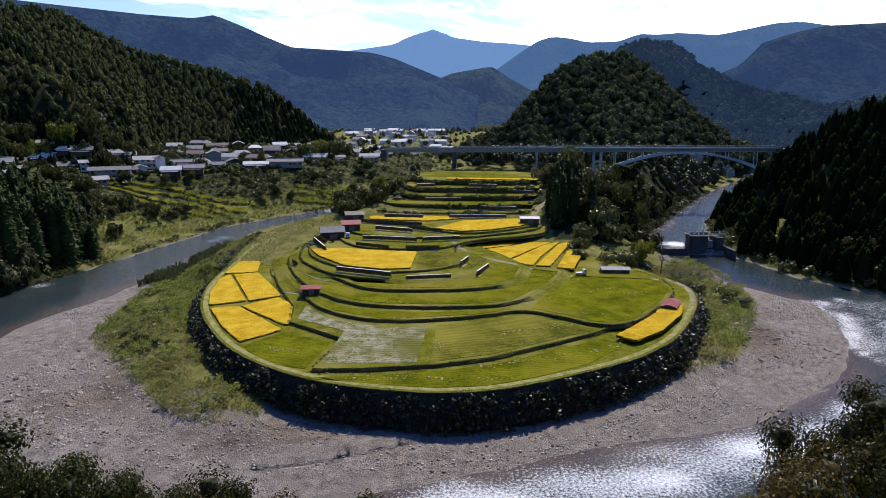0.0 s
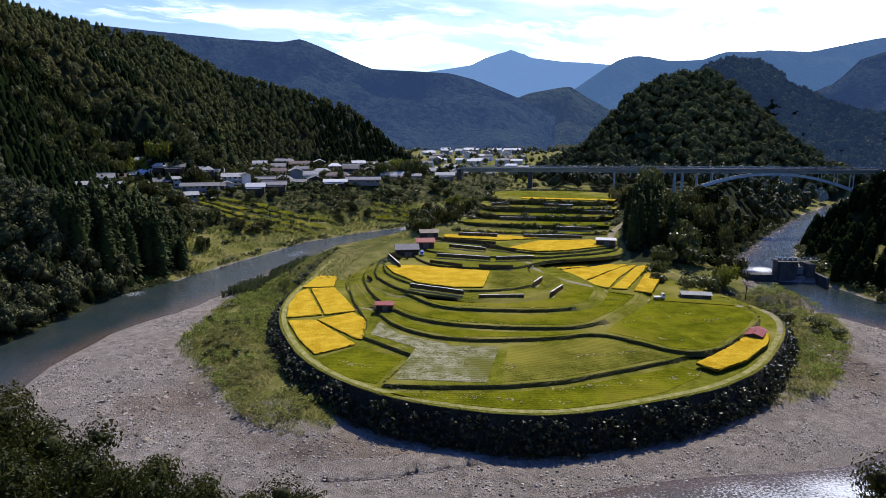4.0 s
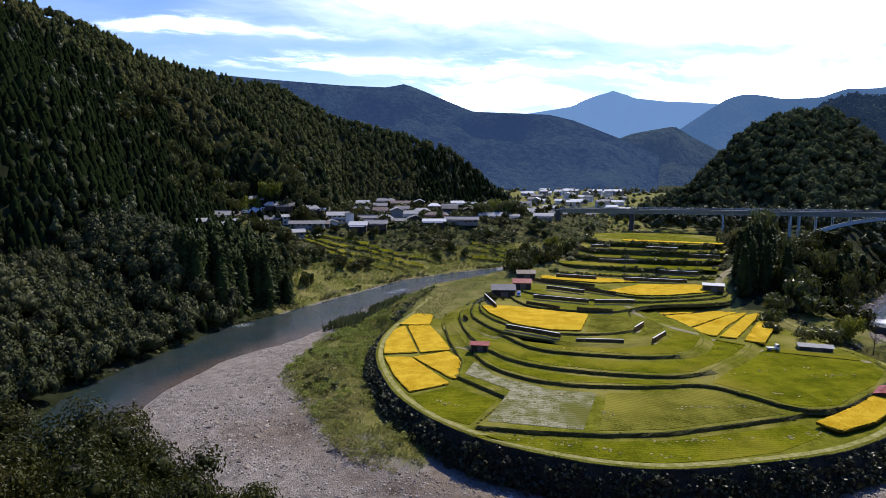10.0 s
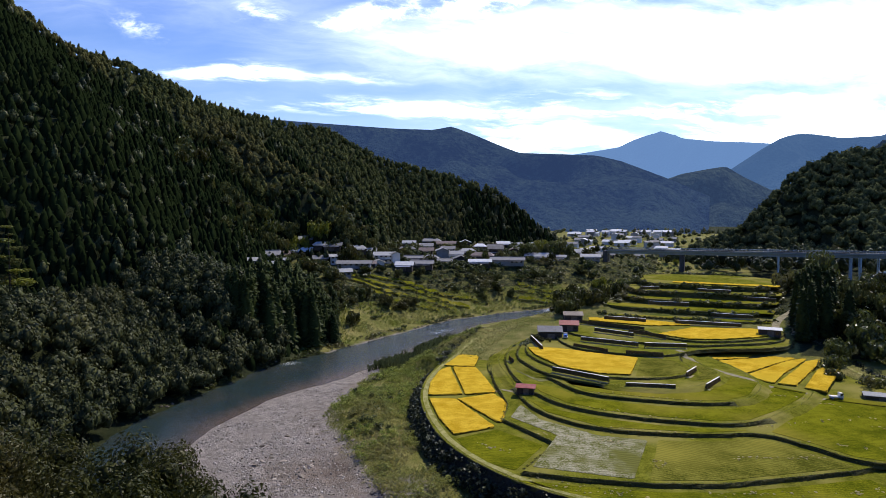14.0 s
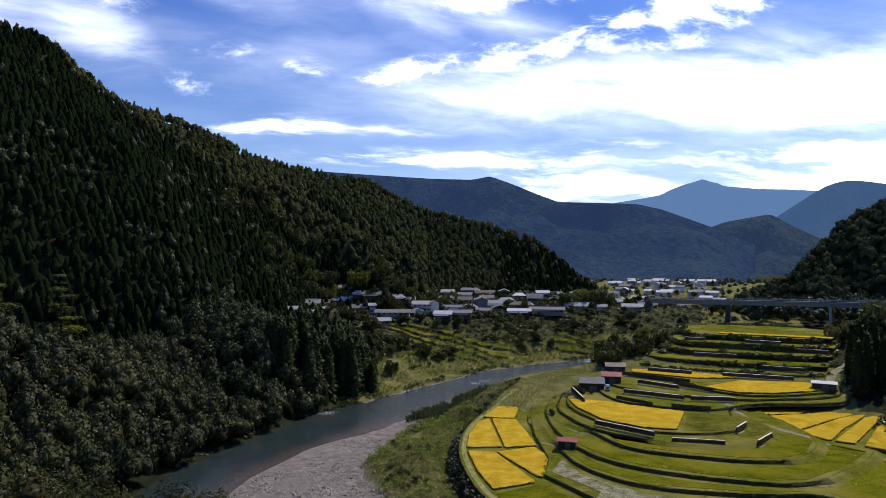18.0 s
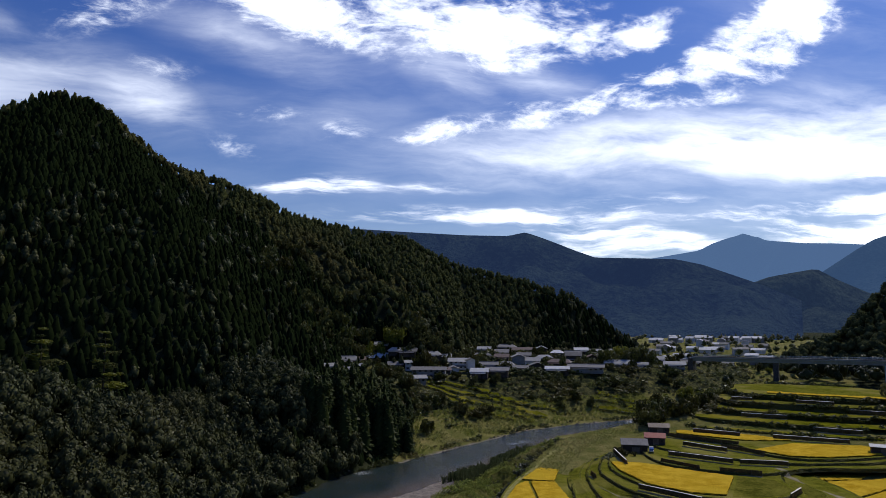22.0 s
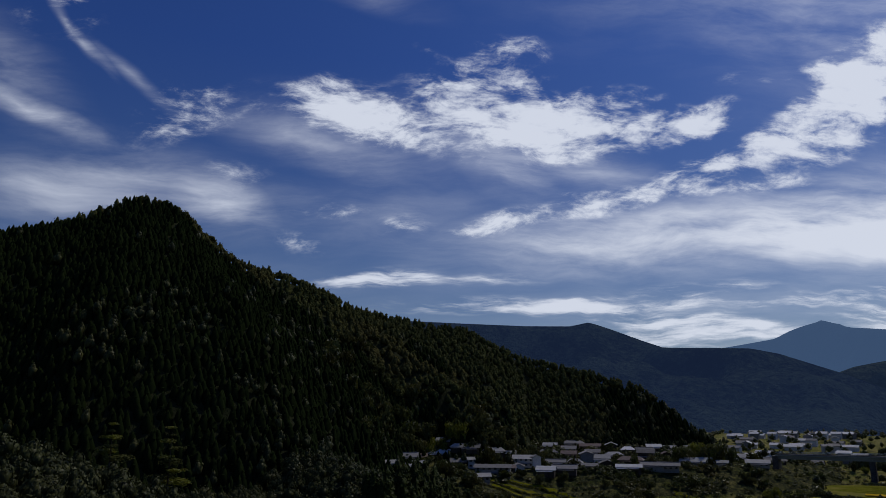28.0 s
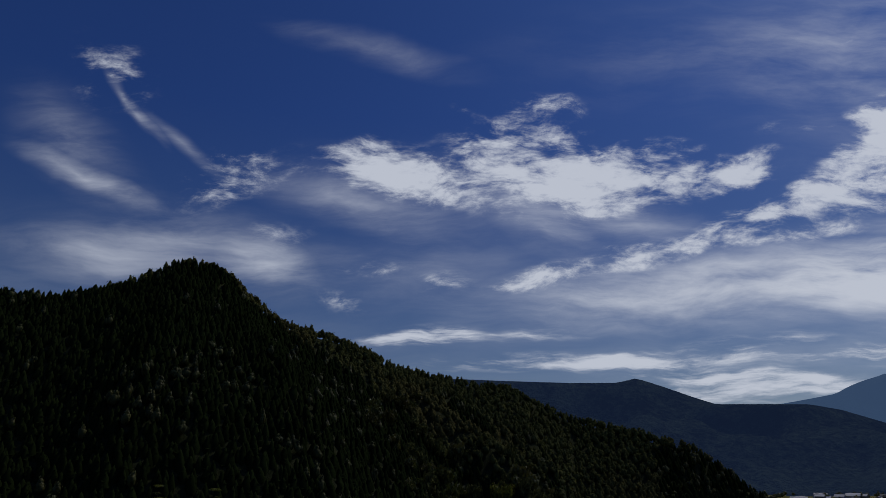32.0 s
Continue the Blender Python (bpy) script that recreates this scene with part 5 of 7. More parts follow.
# ================= road bridge =================
def bridge():
    root = tagged(new("road_bridge"), "pale steel deck-arch road bridge over the river gorge", "bridge")
    a, b = Vector((-38, 387, 36.0)), Vector((184, 361, 38.2))
    ln = (b - a).length
    root.matrix_world = Matrix.Translation(a) @ (b - a).to_track_quat('X', 'Z').to_matrix().to_4x4()
    part("deck", boxed(4, ln, -4, 4, -0.6, 0), M["deck"], root)
    for y in (-2.6, 2.6):
        part("girder", boxed(4, ln, y - 0.25, y + 0.25, -2.2, -0.6), M["deck"], root)
    part("road_surface", boxed(4, ln, -3.4, 3.4, 0.004, 0.06), M["asphalt"], root)
    for y in (-3.9, 3.9):
        rail = part("railing", boxed(4, ln, y - 0.06, y + 0.06, 0.95, 1.1), M["bridge"], root)
        part("kerb", boxed(4, ln, y - 0.1, y + 0.1, 0, 0.28), M["concrete"], root)
        post = boxed(-0.06, 0.06, -0.05, 0.05, 0.28, 0.95)
        first = part("baluster", post, M["bridge"], root)
        first.location = (5, y, 0)
        for k in range(1, int((ln - 4) / 2)):
            nb = new("baluster", first.data)
            nb.parent, nb.location = root, (5 + k * 2, y, 0)
    s0, s1, rise = 128.0, 219.0, 11.5
    for y in (-2.6, 2.6):
        bm = bmesh.new()
        prev = None
        for k in range(41):
            u = k / 40
            x = s0 + (s1 - s0) * u
            z = -2.6 - rise * (2 * u - 1) ** 2
            th = 0.55 + 0.25 * abs(2 * u - 1)
            ring = [bm.verts.new((x, y + sy * 0.45, z + sz * th)) for sy, sz in ((-1, -1), (1, -1), (1, 1), (-1, 1))]
            if prev:
                for q in range(4):
                    bm.faces.new((prev[q], prev[(q + 1) % 4], ring[(q + 1) % 4], ring[q]))
            prev = ring
        part("arch_rib", bm, M["bridge"], root)
        for k in range(1, 12):
            u = k / 12
            z = -2.6 - rise * (2 * u - 1) ** 2
            if z < -3.6:
                x = s0 + (s1 - s0) * u
                part("spandrel_column", rod((x, y, z), (x, y, -2.2), 0.28, 8), M["bridge"], root)
    for k in range(2, 12, 2):
        u = k / 12
        x, z = s0 + (s1 - s0) * u, -2.6 - rise * (2 * u - 1) ** 2
        part("cross_brace", rod((x, -2.6, z), (x, 2.6, z), 0.22), M["bridge"], root)
    for x in (45, 92, 124, 128):
        w = root.matrix_world @ Vector((x, 0, 0))
        zz = gz(w.x, w.y) - w.z - 1
        if x == 45:
            part("pier", boxed(x - 1.2, x + 1.2, -2.5, 2.5, zz, -2.2), M["concrete"], root)
        else:
            for y in (-2.6, 2.6):
                part("pier_column", rod((x, y, zz), (x, y, -2.2), 0.5, 8), M["bridge"], root)
    part("abutment", boxed(2.5, 5, -4.2, 4.2, -7, -0.6), M["concrete"], root)
    part("abutment", boxed(ln - 3, ln + 6, -4.5, 4.5, -12, -0.6), M["concrete"], root)
    return root


bridge()


# ================= houses =================
def gable(bm, x0, x1, y0, y1, z, h, over=0.5, th=0.18, hip=0.0):
    """A gabled roof with thickness, ridge along x."""
    ym = (y0 + y1) / 2
    s = h / ((y1 - y0) / 2)
    xa, xb = x0 - over, x1 + over
    prof = [(y0 - over, z - s * over), (ym, z + h), (y1 + over, z - s * over)]
    inset = min(hip * (y1 - y0) / 2, (x1 - x0) * 0.4)
    ends = ((xa, inset), (xb, -inset))
    top = [[bm.verts.new((x + (go if k == 1 else 0), y, zz + th)) for k, (y, zz) in enumerate(prof)] for x, go in ends]
    low = [[bm.verts.new((x + (go if k == 1 else 0), y, zz)) for k, (y, zz) in enumerate(prof)] for x, go in ends]
    if hip:
        bm.faces.new(top[0])
        bm.faces.new(top[1][::-1])
    for i in range(2):
        bm.faces.new((top[0][i], top[1][i], top[1][i + 1], top[0][i + 1]))
        bm.faces.new((low[0][i + 1], low[1][i + 1], low[1][i], low[0][i]))
        for k in range(2):
            bm.faces.new((top[k][i], top[k][i + 1], low[k][i + 1], low[k][i]))
    for i in (0, 2):
        bm.faces.new((top[0][i], low[0][i], low[1][i], top[1][i]))


def gable_walls(bm, x0, x1, y0, y1, z0, z, h):
    ym = (y0 + y1) / 2
    A = [[bm.verts.new((x, y, zz)) for y, zz in ((y0, z0), (y1, z0), (y1, z), (ym, z + h), (y0, z))] for x in (x0, x1)]
    bm.faces.new(A[0][::-1])
    bm.faces.new(A[1])
    for i in (1, 4, 0):
        j = (i + 1) % 5
        bm.faces.new((A[0][i], A[0][j], A[1][j], A[1][i]))


def house(x, y, turn, w, d, eave, pitch, wall_m, roof_m, label, storeys=1, z=None, hip=0.0):
    root = tagged(new("house"), label, "house", "village houses")
    root.matrix_world = pose(x, y, (gz(x, y) if z is None else z) - 0.1, 0, 0, turn)
    h = d / 2 * pitch
    bm = bmesh.new()
    if hip:
        box(bm, -w / 2, w / 2, -d / 2, d / 2, -1.5, eave)
    else:
        gable_walls(bm, -w / 2, w / 2, -d / 2, d / 2, -1.5, eave, h)
    wall = part("wall", bm, M[wall_m], root)
    bm = bmesh.new()
    gable(bm, -w / 2, w / 2, -d / 2, d / 2, eave, h, 1.0, hip=hip)
    roof = part("roof", bm, M[roof_m], root)
    if storeys == 1 and w > 9 and roof_m == "roof_grey":
        bm = bmesh.new()
        run = w / 2 + 0.4 - (min(hip * d / 2, w * 0.4) + 0.6 if hip else 0)
        box(bm, -run, run, -0.22, 0.22, eave + h + 0.1, eave + h + 0.5)
        part("ridge_cap", bm, M[roof_m], roof)
    if w > 8.5:
        ze = 2.35 if storeys > 1 else eave - 0.55
        bm = bmesh.new()
        vs = [bm.verts.new(p) for p in ((-w / 2 - 0.3, -d / 2 - 1.7, ze - 0.55), (w * 0.42, -d / 2 - 1.7, ze - 0.55), (w * 0.42, -d / 2 - 0.02, ze), (-w / 2 - 0.3, -d / 2 - 0.02, ze))]
        vs += [bm.verts.new(v.co + Vector((0, 0, 0.12))) for v in vs]
        for f in ((0, 3, 2, 1), (4, 5, 6, 7), (0, 1, 5, 4), (1, 2, 6, 5), (2, 3, 7, 6), (3, 0, 4, 7)):
            bm.faces.new([vs[i] for i in f])
        part("porch_roof", bm, M[roof_m], root)
        if storeys == 1:
            part("porch_wall", boxed(-w / 2, w * 0.1, -d / 2 - 1.2, -d / 2 - 0.02, -1.0, ze - 0.5), M[wall_m], root)
    for st in range(storeys):
        zb = 0.9 + st * 2.8
        if zb + 1.2 > eave:
            break
        nwin = max(2, int(w / 2.8))
        for k in range(nwin):
            xm = -w / 2 + (k + 0.5) * w / nwin
            win = part("window", boxed(xm - 0.75, xm + 0.75, -d / 2 - 0.07, -d / 2 + 0.05, zb - 0.05, zb + 1.15), M["wood"], root)
            part("pane", boxed(xm - 0.66, xm + 0.66, -d / 2 - 0.09, -d / 2 - 0.072, zb + 0.04, zb + 1.06), M["glass"], win)
    return root


# the village: bearing, distance, width, then roof (Light, l pale, grey, brown), walls (dark, white, grey), storeys, hip
VILLAGE_WEST = [(-34.4, 392, 15.8, "gd"), (-35.4, 365, 6.5, "lw"), (-34.3, 374, 8.4, "lw"), (-33.4, 385, 9.3, "lg"), (-33.1, 414, 9.3, "bd"), (-31.0, 423, 18.4, "Ldh"), (-30.9, 431, 9.0, "ld"), (-29.7, 421, 8.8, "ldh"), (-28.7, 419, 10.2, "gd"), (-28.6, 405, 5.0, "lw2"), (-29.8, 408, 8.0, "gd"), (-27.7, 365, 5.9, "lg"), (-26.9, 381, 19.0, "gg2"), (-26.8, 421, 12.9, "ldh"), (-25.6, 428, 8.2, "ld"), (-24.3, 419, 12.1, "lw2"), (-23.3, 408, 4.8, "gw3"), (-24.8, 405, 8.1, "lw"), (-25.6, 398, 6.5, "bd")]
VILLAGE_MIDDLE = [(-22.1, 499, 8.8, "ld"), (-20.2, 517, 14.1, "gdh"), (-18.9, 506, 14.7, "bd"), (-22.3, 465, 11.2, "gdh"), (-20.6, 462, 8.9, "bd"), (-19.2, 450, 8.0, "lg2"), (-18.0, 451, 9.4, "lw"), (-22.5, 397, 9.6, "Ld"), (-21.0, 405, 13.0, "gd"), (-21.9, 427, 13.7, "gd"), (-17.2, 515, 8.3, "Ld"), (-15.9, 499, 8.0, "Ldh"), (-14.6, 503, 10.6, "gd"), (-13.9, 521, 9.2, "Ld"), (-14.5, 474, 9.9, "gd2"), (-20.2, 432, 9.0, "ldh"), (-19.0, 425, 8.5, "gd"), (-17.0, 470, 10.0, "ldh"), (-20.6, 488, 9.0, "gd"), (-18.7, 478, 9.0, "gd")]
VILLAGE_EAST = [(-12.8, 552, 10.8, "ld"), (-11.6, 558, 11.7, "ldh"), (-13.0, 490, 7.8, "bd"), (-15.9, 425, 13.7, "Ld"), (-13.5, 438, 21.7, "gg"), (-10.8, 469, 18.1, "lg"), (-9.8, 517, 12.5, "Ld"), (-9.1, 470, 9.7, "lw"), (-9.1, 560, 9.9, "gd"), (-15.7, 450, 14.4, "bdh"), (-17.6, 436, 8.4, "gd"), (-7.4, 504, 10.5, "ldh"), (-6.2, 560, 10.8, "Ld"), (-5.2, 504, 12.2, "gd"), (-7.9, 560, 9.9, "gd"), (-4.1, 565, 10.8, "ld"), (-6.4, 478, 12.9, "lg"), (-12.0, 503, 9.5, "gdh"), (-11.0, 525, 9.5, "ld"), (-8.4, 532, 9.0, "gd")]
rv = random.Random(11)
placed = []
for a, dd, w_, kind_ in VILLAGE_WEST + VILLAGE_MIDDLE + VILLAGE_EAST:
    x, y = dd * math.sin(radians(a)), dd * math.cos(radians(a))
    placed.append((x, y))
    rm = {"L": "roof_light", "l": "roof_pale", "g": "roof_grey", "b": "roof_brown"}[kind_[0]]
    wm = {"d": "brown_wall", "w": "white_wall", "g": "grey_wall"}[kind_[1]]
    st_ = 3 if "3" in kind_ else 2 if "2" in kind_ else 1
    lab = {"white_wall": "white plastered", "brown_wall": "dark timber-clad", "grey_wall": "grey-clad"}[wm] + {1: " low", 2: " two-storey", 3: " three-storey"}[st_] + " village house with " + {"roof_grey": "grey tiled", "roof_light": "bright metal", "roof_pale": "pale tiled", "roof_brown": "brown"}[rm] + (" hipped roof" if "h" in kind_ else " gable roof")
    turn_ = -a + rv.uniform(-9, 9) + (90 if w_ < 8.6 and rv.random() < 0.4 else 0)
    house(x, y, turn_, w_, min(w_, rv.uniform(6.2, 8.2)), {1: 2.8, 2: 5.0, 3: 7.8}[st_], rv.uniform(0.36, 0.5), wm, rm, lab, st_, hip=0.75 if "h" in kind_ else 0.0)


# ================= heights on the fields =================
TERR = [(z, outline(pts, rounds=0 if k == 1 else 2)) for k, (z, pts) in enumerate(TERRACES)]


def field_zs(X, Y):
    """Height of the land with its terraces."""
    X, Y = np.asarray(X, float), np.asarray(Y, float)
    z = ground_z(X, Y)
    for zz, P in TERR:
        k = (X > P[:, 0].min()) & (X < P[:, 0].max()) & (Y > P[:, 1].min()) & (Y < P[:, 1].max())
        if k.any():
            k[k] = inside(X[k], Y[k], P[::2])
            z = np.where(k, np.maximum(z, zz), z)
    return z


def field_z(x, y):
    return float(field_zs([x], [y])[0])


def strip(name, pts, width, material, label, lift=0.05, closed=False, cat="path"):
    """A path draped over the land."""
    P = resample(chaikin(pts, 2, closed), 1.5, closed)
    t = np.gradient(P, axis=0)
    t /= np.linalg.norm(t, axis=1)[:, None] + 1e-9
    nn = np.stack([t[:, 1], -t[:, 0]], 1)
    co = []
    for s in (-1, -0.4, 0.4, 1):
        Q = P + nn * width / 2 * s
        co.append(np.c_[Q, field_zs(Q[:, 0], Q[:, 1]) + lift + (0 if abs(s) == 1 else 0.02)])
    co = np.array(co).transpose(1, 0, 2)
    n = len(P)
    i = np.arange(n * 4).reshape(n, 4)
    f = np.stack([i[:-1, :-1], i[:-1, 1:], i[1:, 1:], i[1:, :-1]], -1).reshape(-1, 4)
    return tagged(new(name, mesh_np(name, co.reshape(-1, 3), f, [material], smooth=True)), label, cat, kind="structure")


rim_in = offset(outline(RIM, 3), -1.3)
rim_in = [tuple(p) for p in rim_in if p[1] < 235]
cut = max(range(len(rim_in)), key=lambda k: math.dist(rim_in[k], rim_in[(k + 1) % len(rim_in)]))
rim_in = rim_in[cut + 1:] + rim_in[:cut + 1]
strip("path_rim", rim_in, 1.3, M["grass_path"], "worn pale grassy footpath along the edge of the fields")
strip("path_farm", [(3, 222), (9, 212), (16, 203), (27, 194), (37, 189), (52, 186.5), (66, 184.5)], 2.0, M["track"], "pale gravel farm track between the fields")
strip("path_shed", [(-52, 176), (-42, 173), (-36, 171)], 1.2, M["track"], "trodden path to a field shed")
strip("road_lane", [(69.5, 188), (70.6, 182), (69.6, 174), (66, 165)], 1.7, M["track"], "pale dirt lane at the rim", 0.07)
strip("road_upper", [(33, 255), (37, 262), (38, 270), (41, 280), (47, 290), (50, 305)], 2.6, M["track"], "pale curving lane climbing past the upper terraces", 0.12)


# ================= drying racks =================
def sheaf_mesh(seed):
    """A bundle of rice sheaves hung over a rail, splayed and ragged."""
    r = np.random.default_rng(seed)
    bm = bmesh.new()
    hang = 0.42 + 0.12 * r.random()
    w = 0.30 + 0.10 * r.random()
    top = 1.62 + 0.05 * r.random()
    prof = [(-w, hang), (-w * 0.75, 1.1), (-0.10, top), (0.10, top), (w * 0.75, 1.1), (w, hang)]
    A = [[bm.verts.new((x + r.normal(0, 0.03), y + r.normal(0, 0.03), z + (r.normal(0, 0.05) if z < 0.6 else 0))) for y, z in prof] for x in (-0.31, 0.0, 0.31)]
    for a, b in zip(A[:-1], A[1:]):
        for i in range(5):
            bm.faces.new((a[i], a[i + 1], b[i + 1], b[i]))
    bm.faces.new(A[0][::-1])
    bm.faces.new(A[-1])
    me = bpy.data.meshes.new("sheaf")
    bm.to_mesh(me)
    bm.free()
    me.materials.append(M["straw"])
    return me


SHEAVES = [sheaf_mesh(s) for s in range(6)]


def rack(x0, y0, x1, y1, z, covered, seed):
    length = math.hypot(x1 - x0, y1 - y0)
    root = tagged(new("drying_rack"), "long wooden rack of drying rice straw" + (" under pale plastic cover" if covered else ""), "drying rack", "rice drying racks")
    root.matrix_world = pose((x0 + x1) / 2, (y0 + y1) / 2, z, 0, 0, math.degrees(math.atan2(y1 - y0, x1 - x0)))
    n = max(2, int(length / 2.6) + 1)
    for k in range(n):
        x = -length / 2 + length * k / (n - 1)
        for s in (-1, 1):
            part("post", rod((x, s * 0.55, -0.15), (x, s * -0.06, 1.78), 0.045, 5), M["wood"], root)
    part("rail", rod((-length / 2 - 0.2, 0, 1.58), (length / 2 + 0.2, 0, 1.58), 0.05, 6), M["wood"], root)
    n = max(2, int(length / 0.68))
    for k in range(n):
        sh = new("sheaf", SHEAVES[(k * 5 + seed) % 6])
        sh.parent, sh.location = root, (-length / 2 + length * (k + 0.5) / n, 0, 0)
    r = np.random.default_rng(seed + 9)
    bm = bmesh.new()
    m = max(3, int(length / 0.8))
    rows = [[bm.verts.new((-length / 2 + length * k / m, y + r.normal(0, 0.07), zz + (abs(r.normal(0, 0.03)) if zz > 0 else zz))) for y, zz in ((-1.0, -0.05), (-0.8, 0.08), (0.1, 0.10), (0.3, -0.05))] for k in range(m + 1)]
    for a, b in zip(rows[:-1], rows[1:]):
        for i in range(3):
            bm.faces.new((a[i], b[i], b[i + 1], a[i + 1]))
    part("straw_litter", bm, M["litter"], root, "pale straw litter under the rack")
    if covered:
        bm = bmesh.new()
        r = np.random.default_rng(seed)
        m = max(3, int(length / 1.2))
        rows = [[bm.verts.new((-length / 2 + length * k / m, y + r.normal(0, 0.02), zz + r.normal(0, 0.02))) for y, zz in ((-0.20, 1.66), (-0.15, 1.74), (0.15, 1.77), (0.22, 1.66))] for k in range(m + 1)]
        for a, b in zip(rows[:-1], rows[1:]):
            for i in range(3):
                bm.faces.new((a[i], b[i], b[i + 1], a[i + 1]))
        part("cover", bm, M["sheet"], root, "pale plastic cover sheet")
    return root


M["litter"] = mat("straw_litter", (0.20, 0.17, 0.07), (0.42, 0.37, 0.24), 1.5, 0.95, fine=5, bump=0.6, spec=0.0)
RACKS = [(-30.8, 184.2, -14.6, 177.5, 1), (-10.2, 176.4, 2.2, 178.5, 1), (5.2, 190.5, 7.8, 198.3, 1), (9.8, 182, 13.6, 191.5, 1), (-29.4, 217.2, -17.9, 211.5, 0), (-12.3, 211.5, -1.2, 211.7, 0),
         (-28.1, 225.4, -9.1, 221.6, 1), (-7.1, 221.9, 5.9, 225, 1), (-25.2, 241, -11.3, 235.2, 1), (-13.2, 241.8, -0.5, 234.8, 0), (-32, 256.5, -8.2, 248.7, 0), (-24, 265.4, -8.1, 263.6, 1), (2.6, 263.9, 25.8, 263.6, 1),
         (-45.5, 226, -38.5, 209.5, 1), (-47.4, 201, -45.4, 197.6, 0)]
for k, (x0, y0, x1, y1, cv_) in enumerate(RACKS):
    rack(x0, y0, x1, y1, min(field_z(x0, y0), field_z(x1, y1)) if k < 13 else field_z((x0 + x1) / 2, (y0 + y1) / 2), cv_, 300 + k)
for k, (x0, y0, x1, y1) in enumerate([(-8, 290, 8, 290), (16, 277, 31, 275.5), (12, 303, 25, 301.5), (30, 300, 42, 298.5), (-12, 304.5, -4, 304)]):
    rack(x0, y0, x1, y1, field_z((x0 + x1) / 2, (y0 + y1) / 2), 1, 330 + k)


# ================= farm sheds =================
def shed(name, x, y, turn, w, d, eave, h, wall_m, roof_m, label, lean=False, opening=True, z=None):
    root = tagged(new(name), label, "shed", "field sheds")
    root.matrix_world = pose(x, y, field_z(x, y) if z is None else z, 0, 0, turn)
    bm = bmesh.new()
    gable_walls(bm, -w / 2, w / 2, -d / 2, d / 2, -0.3, eave, h)
    part("wall", bm, M[wall_m], root)
    bm = bmesh.new()
    gable(bm, -w / 2, w / 2, -d / 2, d / 2, eave, h, 0.45, 0.1)
    roof = part("roof", bm, M[roof_m], root)
    for k in range(int(w / 0.9)):
        xx = -w / 2 + 0.45 + k * 0.9
        bm = bmesh.new()
        for s in (-1, 1):
            beam(bm, (xx, s * (d / 2 + 0.4), eave - h / (d / 2) * 0.4 + 0.12), (xx, 0, eave + h + 0.12), 0.035, 4)
        part("roof_seam", bm, M[roof_m], roof)
    if opening:
        part("door", boxed(-w * 0.12, w * 0.2, -d / 2 - 0.05, -d / 2 + 0.03, 0, min(1.9, eave - 0.2)), M["wood"], root)
        part("window", boxed(w * 0.28, w * 0.42, -d / 2 - 0.05, -d / 2 + 0.03, 0.9, min(1.6, eave - 0.3)), M["glass"], root)
    for sx in (-1, 1):
        for sy in (-1, 1):
            part("post", boxed(sx * w / 2 - 0.09, sx * w / 2 + 0.09, sy * d / 2 - 0.09, sy * d / 2 + 0.09, -0.3, eave), M["wood"], root)
    return root


shed("field_shed", -35.4, 169.5, 6, 4.4, 3.2, 1.9, 0.5, "brown_wall", "roof_red", "small dark timber field shed with a rusted red roof")
shed("field_shed", 58.2, 160.2, 62, 6.2, 3.2, 1.8, 0.5, "brown_wall", "roof_red", "long low field shed with a faded red metal roof")
shed("field_shed", 52.6, 194.5, -3, 8.0, 3.6, 1.1, 0.45, "brown_wall", "roof_pale", "low grey shed with pale sheet-metal roof by the shrubs")
shed("field_shed", 33.6, 251, -4, 6.8, 3.8, 2.4, 0.5, "brown_wall", "roof_light", "dark store shed with a bright white roof")
shed("farm_house", -40.0, 232, 14, 8.0, 5.6, 2.9, 1.4, "brown_wall", "roof_grey", "old timber farmhouse with a grey tiled roof among the terraces")
shed("farm_house", -34.6, 242, 10, 6.4, 4.6, 2.5, 1.1, "brown_wall", "roof_red", "farm outbuilding with a dull red metal roof")
shed("farm_house", -36, 262, 14, 7.0, 4.5, 2.4, 1.0, "brown_wall", "roof_brown", "small brown farm store near the river")


def small_truck(x, y, turn, paint, load, label, z=None):
    root = tagged(new("light_truck"), label, "truck")
    root.matrix_world = pose(x, y, field_z(x, y) if z is None else z, 0, 0, turn)
    bm = boxed(0.55, 1.6, -0.7, 0.7, 0.45, 1.75)
    for v in bm.verts:
        if v.co.x > 1.5 and v.co.z > 1.0:
            v.co.x -= 0.35
    cab = part("cab", bm, M[paint], root)
    part("windscreen", boxed(1.38, 1.44, -0.6, 0.6, 1.1, 1.6), M["glass"], cab)
    for s in (-1, 1):
        part("side_window", boxed(0.75, 1.25, s * 0.705 - 0.012, s * 0.705 + 0.012, 1.1, 1.6), M["glass"], cab)
    part("bed", boxed(-1.7, 0.5, -0.7, 0.7, 0.5, 0.85), M[paint], root)
    if load:
        bm = boxed(-1.6, 0.4, -0.66, 0.66, 0.85, 1.5)
        bmesh.ops.bevel(bm, geom=bm.edges[:], offset=0.18, segments=2, affect='EDGES')
        part("tarpaulin", bm, M[load], root, "blue tarpaulin over the load")
    for wx in (-1.1, 1.05):
        for s in (-1, 1):
            tyre = part("wheel", rod((wx, s * 0.55, 0.28), (wx, s * 0.72, 0.28), 0.28, 14), M["asphalt"], root)
            part("rim", rod((wx, s * 0.71, 0.28), (wx, s * 0.735, 0.28), 0.15, 10), M["roof_light"], tyre)
    return root


small_truck(-34.0, 229.5, 100, "sheet", "blue", "white light truck with a blue tarpaulin parked at the farmhouse")
small_truck(41.5, 190.5, 10, "sheet", None, "small white truck parked at the field edge")


